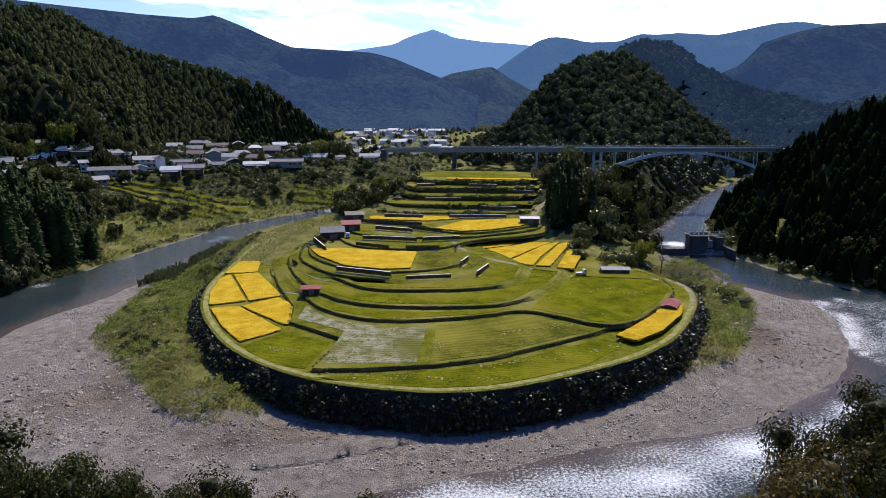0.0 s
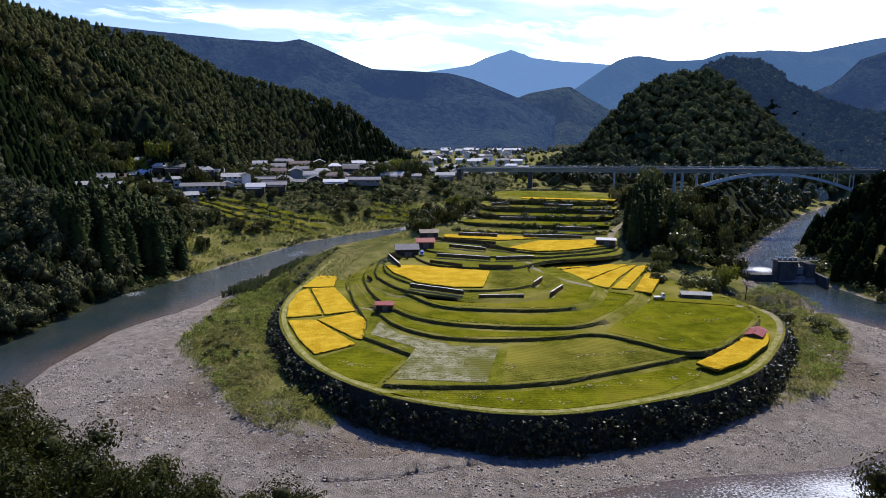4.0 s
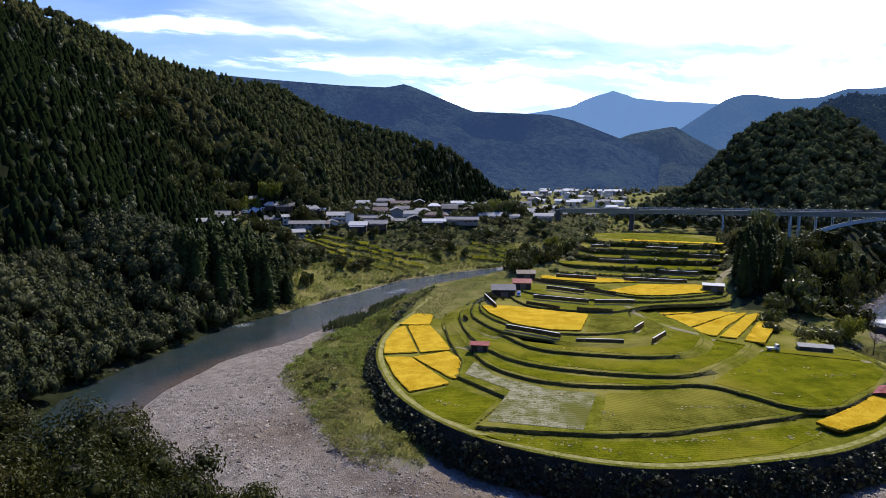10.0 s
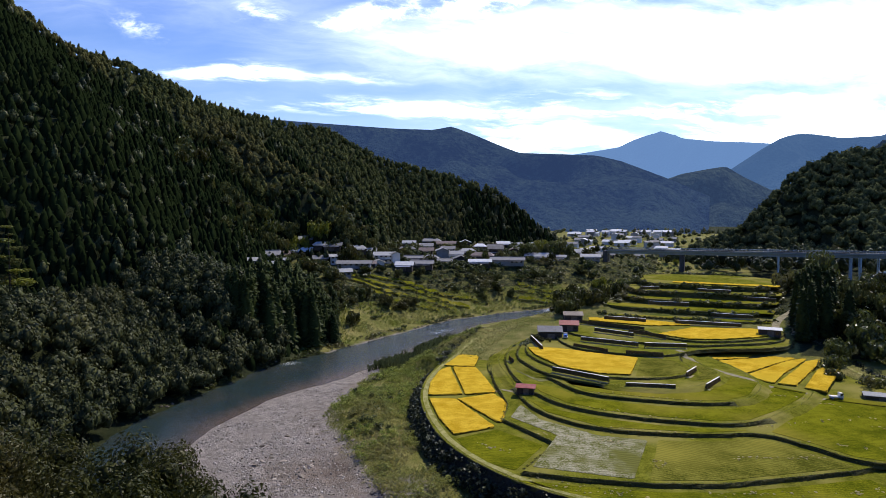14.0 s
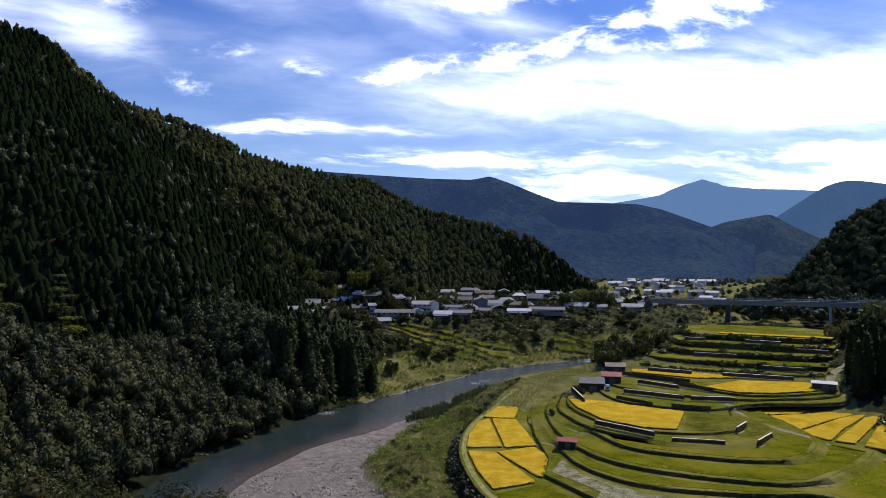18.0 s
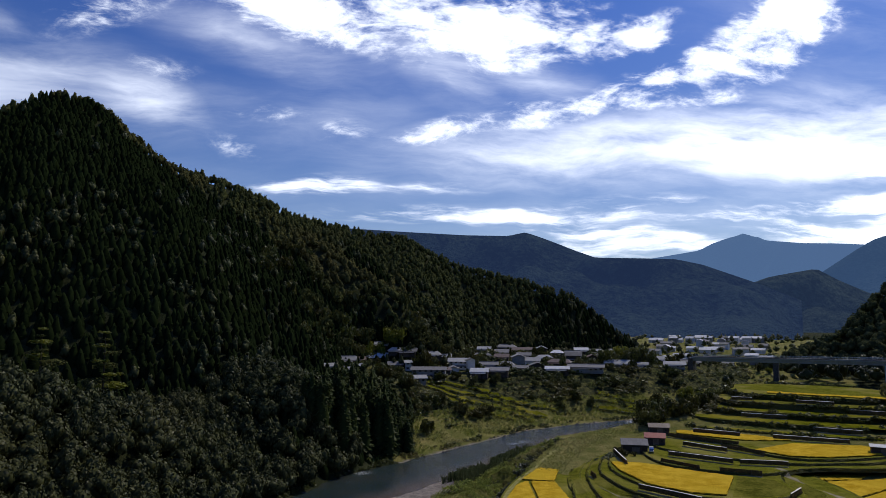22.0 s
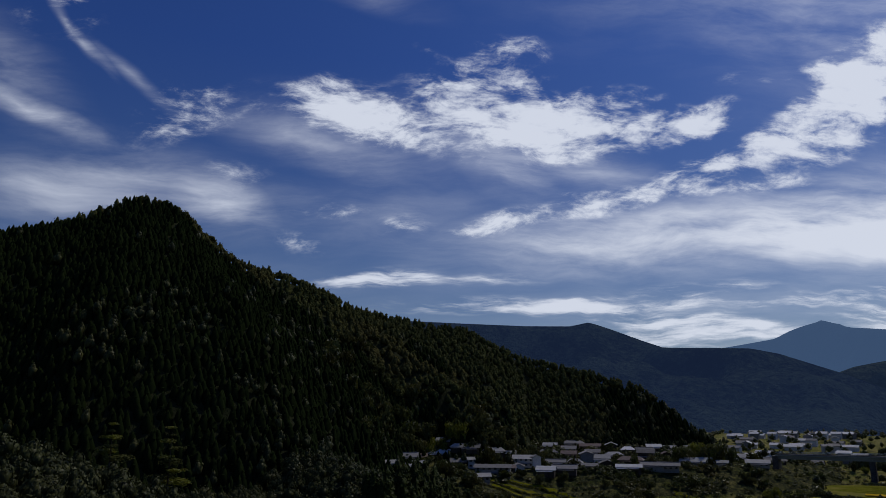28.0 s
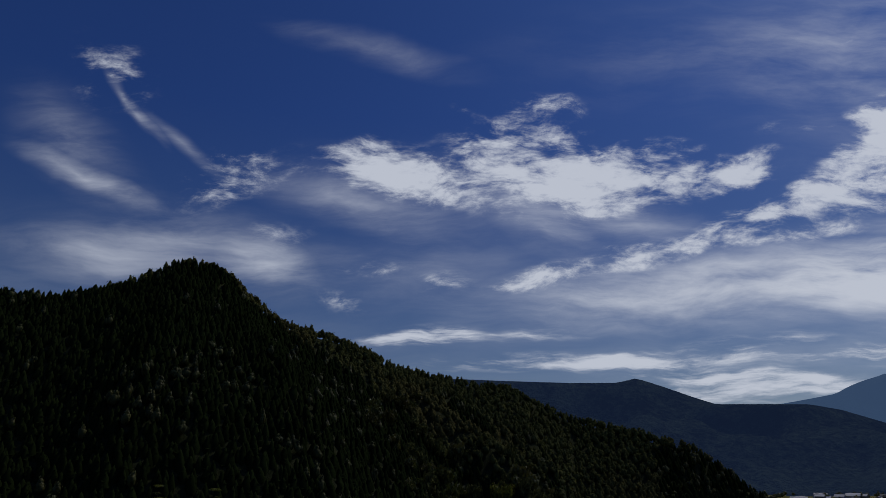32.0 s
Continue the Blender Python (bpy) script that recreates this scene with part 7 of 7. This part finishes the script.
forest("bank_reeds", pb2, T_TUFT, M["reed"], 56, (1.0, 2.0), (0.9, 1.9), "tall reeds and grass on the far river bank", 0.1)
pb3 = spots(-175, -10, 190, 430, 4.2, 57, lambda X, Y, Z, d: (d > 9) & (d < 64) & ~inside(X, Y, BEND) & (az(X, Y) > -42) & (vnoise(X + 40, Y, 19) > np.where(d > 28, 0.42, 0.72)) & ~plots(X, Y))
rows_ = spots(-150, -8, 288, 430, 1.4, 157, lambda X, Y, Z, d: (d > 14) & (d < 63) & ~inside(X, Y, BEND) & (np.mod(Z / 2.1, 1.0) > 0.35) & (np.mod(Z / 2.1, 1.0) < 0.65) & (vnoise(X, Y, 16) > 0.22) & ~plots(X, Y))
forest("hedge_rows", rows_, T_BUSH, M["shrub_leaf"], 158, (0.7, 1.3), (0.6, 1.1), "low hedges along the stepped plots below the village", 0.2)
forest("bank_scrub", pb3, T_BUSH, M["shrub_leaf"], 58, (1.4, 3.0), (1.2, 2.4), "dark scrub and hedges on the slope below the village", 0.2)
pd = spots(-106, -66, 210, 268, 1.05, 59, lambda X, Y, Z, d: (d > 3) & (d < 17) & inside(X, Y, BEND) & (vnoise(X, Y, 9) > 0.2) & ~inside(X, Y, [tuple(q) for q in offset(outline(RIM), 1.0)]))
M["reed_green"] = leafy("tall_reeds", (0.045, 0.062, 0.022), (0.15, 0.17, 0.07), None, 0.2, island=0.9, glow=0.3, gloss=0.05)
forest("reed_bed", pd, T_TUFT, M["reed_green"], 60, (1.0, 1.8), (2.6, 4.4), "tall grey-green reed bed beside the river", 0.1)
pe = spots(95, 190, 205, 330, 4.0, 61, lambda X, Y, Z, d: (d > 2) & (d < 16) & ~inside(X, Y, BEND))
forest("bank_scrub", pe, T_BUSH, M["shrub_leaf"], 62, (1.2, 2.6), (1.0, 2.2), "scrub along the shaded river bank", 0.2)
pg = spots(20, 260, 380, 470, 8.0, 63, lambda X, Y, Z, d: (d > 3))
forest("valley_trees", pg, T_SMALL, M["broadleaf"], 64, (3, 5), (3.5, 6.5), "dark trees behind the bridge", 0.3)


# growth along the terrace banks and creepers on the wall
def along(P, step, out, zlo, zhi, seed, size):
    r = np.random.default_rng(seed)
    Q = resample([tuple(p) for p in P], step)
    Q = offset(Q, out) + r.normal(0, 0.14, Q.shape)
    s = size * (0.5 + 0.9 * r.random(len(Q)))
    return np.c_[Q, zlo + (zhi - zlo) * r.random(len(Q)), s, s * 0.8]


def stuff(name, templates, places, material, seed, label, cat):
    co, fa = scatter(templates, places, seed)
    return tagged(new(name, mesh_np(name, co, fa, [material])), label, cat, kind="stuff")


M["bank_leaf"] = leafy("bank_weeds", (0.030, 0.036, 0.007), (0.11, 0.115, 0.024), (0.10, 0.085, 0.03), 0.3, island=1.0, glow=0.2, gloss=0.05)
bank_pl = []
for k, (z, P) in enumerate(TERR[1:], 1):
    zb = TERR[k - 1][0]
    q_ = along(P, 0.85, 0.35, zb - 0.1, z - 0.35, 400 + k, 0.34 if k < 10 else 0.7)
    bank_pl.append(q_[(q_[:, 0] < GENTLE.get(k, 999) + 2) & (q_[:, 0] > GENTLE_WEST.get(k, -999) - 2)])
bank_pl = np.concatenate(bank_pl)
T_CLUMP = [template_broad(s, 3, 0.75, False, 4) for s in (21, 22, 23)]
stuff("bank_growth", T_CLUMP, bank_pl, M["bank_leaf"], 71, "weeds and grass growing on the terrace banks", "weeds")
lip = np.concatenate([along(P, 0.62, -0.15, z - 0.05, z, 430 + k, 0.30) for k, (z, P) in enumerate(TERR[:10])])
stuff("lip_grass", T_TUFT, lip, M["reed"], 72, "uncut grass along the terrace edges", "grass")
r_ = np.random.default_rng(77)
pick = r_.integers(0, len(RIMP) - 1, 3600)
uu = r_.random(3600) ** 0.8
base = offset(RIMP, 0.35)[pick] + (offset(RIMP, 3.0) - offset(RIMP, 0.35))[pick] * uu[:, None] + r_.normal(0, 0.4, (3600, 2))
footz = ground_z(base[:, 0], base[:, 1])
wz = 7.0 * (1 - uu) + footz * uu
sz = 0.35 + 0.55 * r_.random(3600)
M["creeper"] = leafy("wall_creepers", (0.014, 0.020, 0.008), (0.095, 0.105, 0.045), (0.05, 0.05, 0.03), 0.3, island=0.9, glow=0.15)
stuff("wall_creepers", T_CLUMP, np.c_[base, wz - 0.3, sz, sz], M["creeper"], 73, "creepers and ferns hanging over the high stone wall", "creepers")

# straw left on the cut fields
M["straw_pale"] = mat("pale_straw", (0.26, 0.21, 0.07), (0.48, 0.41, 0.20), 2.0, 0.9, bump=0.4)
st = []
for x0, y0, x1, y1, n in ((-22, 119, 0, 117, 26), (-20, 116.6, 12, 116, 30), (8, 122, 34, 132, 34), (-38, 133, -30, 130, 18), (30, 153, 48, 151, 16), (32, 131, 40, 136, 14), (20, 160, 46, 176, 22), (-30, 141, -8, 141, 40), (-2, 134, 0, 126, 14), (-26, 160, 10, 156, 30), (-22, 170, 12, 171, 26), (24, 186, 40, 184, 22), (12, 139, 30, 146, 30), (-18, 147, 6, 150, 24), (44, 168, 56, 172, 18)):
    for q in range(n):
        u = r_.random()
        x, y = x0 + (x1 - x0) * u + r_.normal(0, 0.9), y0 + (y1 - y0) * u + r_.normal(0, 0.6)
        st.append((x, y, 0, 0.12 + 0.2 * r_.random(), 0.05 + 0.06 * r_.random()))
st = np.array(st)
st[:, 2] = field_zs(st[:, 0], st[:, 1]) + 0.05
stuff("straw_heaps", [template_broad(s, 3, 0.9, False) for s in (31, 32)], st, M["straw_pale"], 74, "small heaps of pale straw left on cut fields", "straw")


# ================= rocks =================
def rock_mesh(seed):
    r = np.random.default_rng(seed)
    bm = bmesh.new()
    bmesh.ops.create_icosphere(bm, subdivisions=2, radius=1)
    for v in bm.verts:
        v.co *= 0.75 + 0.5 * r.random()
        v.co.z *= 0.6
    me = bpy.data.meshes.new("rock")
    bm.to_mesh(me)
    bm.free()
    me.materials.append(M["rock"])
    return me


ROCKS = [rock_mesh(s) for s in range(5)]
for j in range(230):
    if j < 150:
        x, y = (r_.normal(-86, 11), r_.normal(133, 17)) if j % 2 else (r_.normal(-74, 9), r_.normal(122, 10))
    else:
        x, y = r_.normal(80, 4.0), r_.normal(160, 8)
    dr, (hw, wl_) = seg_dist(np.array([x]), np.array([y]), RIVER)
    if dr[0] < hw[0] + 1 or depth_in(np.array([x]), np.array([y]), APRON)[0] > 2:
        continue
    s = 0.14 + 0.5 * r_.random() ** 2.5
    ob = tagged(new("rock", ROCKS[j % 5]), "grey river boulder lying on the shingle", "rock", "shingle boulders")
    ob.matrix_world = pose(x, y, gz(x, y) + 0.1 * s, r_.uniform(-20, 20), r_.uniform(-20, 20), r_.uniform(0, 360)) @ Matrix.Diagonal((s * 1.3, s, s, 1))
cob = spots(-118, 118, 96, 215, 1.0, 81, lambda X, Y, Z, d: (d > 0.5) & inside(X, Y, BEND) & (np.maximum(depth_in(X, Y, APRON), depth_in(X, Y, APRON_R)) < 1) & (vnoise(X, Y, 12) + 0.5 * vnoise(X, Y, 3) + 0.75 * np.exp(-(((X + 74) / 18) ** 2 + ((Y - 122) / 15) ** 2)) > 0.80) & ~inside(X, Y, [tuple(q) for q in offset(outline(RIM), 2.5)]))
def template_cobble(seed):
    r = np.random.default_rng(seed)
    bm = bmesh.new()
    bmesh.ops.create_icosphere(bm, subdivisions=1, radius=1)
    co = np.array([tuple(v.co * (0.75 + 0.5 * r.random())) for v in bm.verts])
    fa = np.array([tuple(v.index for v in f.verts) for f in bm.faces])
    bm.free()
    return co * np.array((1, 1, 0.6)), fa
cs = 0.09 + 0.27 * r_.random(len(cob)) ** 2.2
stuff("cobbles", [template_cobble(s) for s in range(4)], np.c_[cob[:, :2], cob[:, 2] + 0.03, cs, cs], mat("cobble_stone", (0.08, 0.068, 0.055), (0.52, 0.47, 0.40), 0.8, 0.9, island=0.9, bump=0.3, spec=0.03), 82, "scattered grey cobbles on the shingle bar", "stones")


# the low step where the shingle falls to the old channel
led = resample([(-34, 96), (-28, 97.3), (-21, 99), (-14, 101.4), (-7, 104.2), (-1, 107)], 0.5, False)
lrng = np.random.default_rng(8)
lg = ground_z(led[:, 0], led[:, 1])
rowsl = []
for o, h in ((-0.6, -0.05), (-0.1, 0.32), (0.05, 0.36), (2.6, 0.30), (8.0, -0.08)):
    q = led + np.array((-0.35, 0.94)) * (o + lrng.normal(0, 0.16, (len(led), 1)))
    ends = smooth01(np.minimum(np.arange(len(led)), np.arange(len(led))[::-1]) / 16)
    rowsl.append(np.c_[q, ground_z(q[:, 0], q[:, 1]) + (h + 0.1) * ends - 0.1])
lco = np.stack(rowsl, 1)
li = np.arange(len(led) * 5).reshape(-1, 5)
lf = np.stack([li[:-1, :-1], li[1:, :-1], li[1:, 1:], li[:-1, 1:]], -1).reshape(-1, 4)
tagged(new("ground_ledge", mesh_np("ground_ledge", lco.reshape(-1, 3), lf, [gme.materials[0]])), "low eroded ledge in the shingle bar", "ledge", kind="structure")

# ================= far town =================
rf = random.Random(19)
for j in range(60):
    a, dd = rf.uniform(-8.2, 0.5), rf.uniform(590, 800)
    x, y = dd * math.sin(radians(a)), dd * math.cos(radians(a))
    z = gz(x, y)
    root = tagged(new("far_house"), "small distant house with a " + ("pale" if j % 3 else "dark") + " roof beyond the bridge", "house", "far town houses")
    root.matrix_world = pose(x, y, z, 0, 0, rf.choice([0, 15, 90, -10]))
    w, d, e = rf.uniform(7, 12), rf.uniform(6, 8), rf.choice([3.0, 3.2, 5.2])
    bm = bmesh.new()
    gable_walls(bm, -w / 2, w / 2, -d / 2, d / 2, -1, e, d * 0.22)
    part("wall", bm, M[rf.choice(["white_wall", "grey_wall", "white_wall"])], root)
    bm = bmesh.new()
    gable(bm, -w / 2, w / 2, -d / 2, d / 2, e, d * 0.22, 0.6)
    part("roof", bm, M["roof_light" if j % 3 else "roof_grey"], root)
pt = spots(-140, 60, 480, 900, 15.0, 91, lambda X, Y, Z, d: (az(X, Y) > -11) & (az(X, Y) < 4.5) & (vnoise(X, Y, 50) > 0.35))
forest("town_trees", pt, T_SMALL, M["shrub_leaf"], 92, (2, 4), (2, 4.5), "trees between the far houses", 0.3)


# boulders along the outer bank of the bend
pbk = spots(-165, -30, 150, 400, 1.9, 101, lambda X, Y, Z, d: (d > -1.2) & (d < 2.6) & ~inside(X, Y, BEND) & (az(X, Y) > -46) & (vnoise(X, Y, 8) > 0.6))
bs = 0.25 + 0.6 * r_.random(len(pbk)) ** 2
stuff("bank_boulders", [template_cobble(s) for s in range(4, 8)], np.c_[pbk[:, :2], np.maximum(pbk[:, 2], 0.05), bs, bs], mat("bank_boulder_stone", (0.05, 0.043, 0.035), (0.24, 0.20, 0.16), 0.8, 0.9, island=0.9, bump=0.4, spec=0.03), 102, "grey boulders along the outer river bank", "stones")
M["weed"] = leafy("bright_weeds", (0.10, 0.14, 0.022), (0.40, 0.43, 0.11), (0.30, 0.27, 0.10), 0.25, island=1.0, glow=0.5, gloss=0.05)
# lumpy clumps of weeds over the river terrace
pw = spots(-100, 100, 105, 250, 1.7, 103, lambda X, Y, Z, d: (np.maximum(depth_in(X, Y, APRON), depth_in(X, Y, APRON_R)) > 0) & (vnoise(X + 9, Y, 7) > 0.22) & (vnoise(X, Y + 5, 2.5) > 0.42) & ~inside(X, Y, [tuple(q) for q in offset(outline(RIM), 1.5)]))
forest("weed_clumps", pw, [template_broad(s, 9, 0.34, False, 4) for s in (41, 42, 43)], M["weed"], 104, (0.7, 1.6), (0.65, 1.3), "lumpy green weeds on the river terrace", 0.1)
# vegetable plot and hedge beside the farmhouse
M["cabbage"] = leafy("vegetable_leaves", (0.05, 0.075, 0.04), (0.12, 0.15, 0.09), None, 0.8, island=0.9, glow=0.2)
plot = tagged(new("vegetable_plot"), "small plot of grey-green vegetables in rows by the farmhouse", "vegetables")
for k in range(7):
    u = k / 6
    ax, ay, bx, by = -51.5 + 6.0 * u, 222.0 - 4.5 * u, -48.0 + 6.0 * u, 229.5 - 4.5 * u
    q = np.array([(ax + (bx - ax) * v, ay + (by - ay) * v) for v in np.linspace(0, 1, 16)])
    pl_ = np.c_[q, field_zs(q[:, 0], q[:, 1]) - 0.05, np.full(16, 0.42), np.full(16, 0.35)]
    co, fa = scatter(T_CLUMP, pl_, 500 + k)
    row = new("vegetable_row", mesh_np("vegetable_row", co, fa, [M["cabbage"]]))
    row.parent = plot
    tagged(row, kind="stuff")
for j, (x, y, r0) in enumerate([(-43.5, 225.5, 1.6), (-41.2, 224.6, 1.5), (-45.0, 229.0, 1.4), (-39.0, 225.0, 1.1)]):
    tree(MIDT[j % 3], x, y, field_z(x, y), r0, r0 * 1.3, "dark clipped bush in front of the farmhouse", "near_leaf", j * 50, "bush", "farmhouse bushes")
# trees that hide the bridge end
for j in range(26):
    a, dd = rt.uniform(-11.5, -3.5), rt.uniform(352, 384)
    x, y = dd * math.sin(radians(a)), dd * math.cos(radians(a))
    dr, (hw, wl_) = seg_dist(np.array([x]), np.array([y]), RIVER)
    if dr[0] - hw[0] < 4:
        continue
    tree(FART[j % 3], x, y, gz(x, y) - 0.3, rt.uniform(2.4, 4.2), rt.uniform(4, 8), "dark green tree near the bridge end", rt.choice(["shrub_leaf", "near_leaf", "near_leaf"]), rt.uniform(0, 360), group="bridge-end trees")

# scrub at the water's edge above the weir
pu = spots(40, 200, 262, 420, 2.6, 111, lambda X, Y, Z, d: (d > 0.8) & (d < 8) & (vnoise(X, Y, 9) > 0.25))
forest("bank_scrub", pu, T_BUSH, M["shrub_leaf"], 112, (0.9, 2.2), (0.8, 2.0), "scrub and young trees along the upper river banks", 0.2)
pub = spots(60, 200, 262, 420, 1.6, 113, lambda X, Y, Z, d: (d > -4.5) & (d < 1.0) & (vnoise(X + 5, Y, 7) > 0.45) & inside(X, Y, BEND))
ub = 0.25 + 0.7 * r_.random(len(pub)) ** 2
stuff("river_stones", [template_cobble(s) for s in range(8, 12)], np.c_[pub[:, :2], np.maximum(pub[:, 2], 3.45), ub, ub], mat("river_stone_pale", (0.14, 0.12, 0.10), (0.42, 0.38, 0.33), 0.8, 0.9, island=0.9, bump=0.4, spec=0.03), 114, "pale stones in the rapids above the weir", "stones")

# hedges, plots and trees round the bridge end and below the far town
ph2 = spots(-110, 40, 392, 600, 3.2, 121, lambda X, Y, Z, d: (az(X, Y) > -11) & (az(X, Y) < 4) & (d > 6) & (np.mod(Y * 0.96 + X * 0.2, 14) < 4) & (vnoise(X, Y, 14) > 0.25) & (np.abs(Y - 387 + (X + 38) * 0.117) > 7))
forest("hedge_rows", ph2, T_BUSH, M["shrub_leaf"], 122, (1.0, 2.2), (0.8, 1.9), "hedges between small plots behind the bridge", 0.2)
for j in range(44):
    a, dd = rt.uniform(-9.5, 3.0), rt.uniform(402, 560)
    x, y = dd * math.sin(radians(a)), dd * math.cos(radians(a))
    dr, (hw, wl_) = seg_dist(np.array([x]), np.array([y]), RIVER)
    if dr[0] - hw[0] < 6 or any(math.hypot(x - p, y - q) < 9 for p, q in placed):
        continue
    tree(FART[j % 3], x, y, gz(x, y) - 0.3, rt.uniform(2.6, 4.6), rt.uniform(5, 9), "green tree beyond the bridge", rt.choice(["shrub_leaf", "near_leaf", "lime_leaf", "near_leaf"]), rt.uniform(0, 360), group="trees beyond the bridge")
pup = np.concatenate([along(P, 2.4, 0.8, z - 2.4, z - 1.2, 600 + k, 1.5) for k, (z, P) in enumerate(TERR) if k >= 10])
pup = pup[np.random.default_rng(5).random(len(pup)) > 0.25]
stuff("bank_shrubs", T_BUSH, pup, M["shrub_leaf"], 605, "dark shrubs on the banks of the upper terraces", "shrubs")

# rough grass between the river reeds and the farmhouse
pin = spots(-72, -28, 200, 275, 1.15, 131, lambda X, Y, Z, d: (d > 6) & inside(X, Y, BEND) & (X < np.interp(Y, [200, 240, 262, 275], [-60, -57, -45, -36])) & (vnoise(X, Y, 5) > 0.25))
pin[:, 2] = field_zs(pin[:, 0], pin[:, 1])
forest("meadow_grass", pin, T_TUFT, M["reed"], 132, (0.5, 0.9), (0.25, 0.6), "rough yellow-green grass beside the terraces", 0.03)

pfe = spots(-165, -30, 140, 400, 1.7, 141, lambda X, Y, Z, d: (d > 0.2) & (d < 4.5) & ~inside(X, Y, BEND) & (az(X, Y) > -46) & (vnoise(X + 3, Y, 6) > 0.42))
forest("bank_scrub", pfe, T_BUSH, M["shrub_leaf"], 142, (0.4, 1.2), (0.35, 1.0), "low ragged scrub along the outer water's edge", 0.1)

# narrow grass plots stepping down from the village
for k, (dd, a0, a1, wide) in enumerate([(353, -25.5, -19.5, 4.6), (361, -27, -18.0, 5.0), (369, -27, -16.8, 5.0), (377, -26, -15.8, 4.6), (396, -13.2, -8.2, 4.6), (404, -13, -8, 5.0), (412, -12.6, -8.6, 4.8)]):
    pts = [((dd + 2.0 * math.sin(a * 0.9 + k)) * math.sin(radians(a)), (dd + 2.0 * math.sin(a * 0.9 + k)) * math.cos(radians(a))) for a in np.linspace(a0, a1, 9)]
    strip("ground_plot", pts, wide, M["stubble_green"], "narrow bright green plot on the slope below the village", 0.12, cat="field")
    q = resample(pts, 0.9, False)
    q = q + np.array((0.0, -wide / 2 - 0.6)) + np.random.default_rng(k).normal(0, 0.3, q.shape)
    pl_ = np.c_[q, ground_z(q[:, 0], q[:, 1]) - 0.2, 0.5 + 0.7 * np.random.default_rng(k + 9).random(len(q)), np.full(len(q), 0.8)]
    stuff("hedge_row", T_BUSH, pl_, M["shrub_leaf"], 700 + k, "low dark hedge below a grass plot", "hedge")
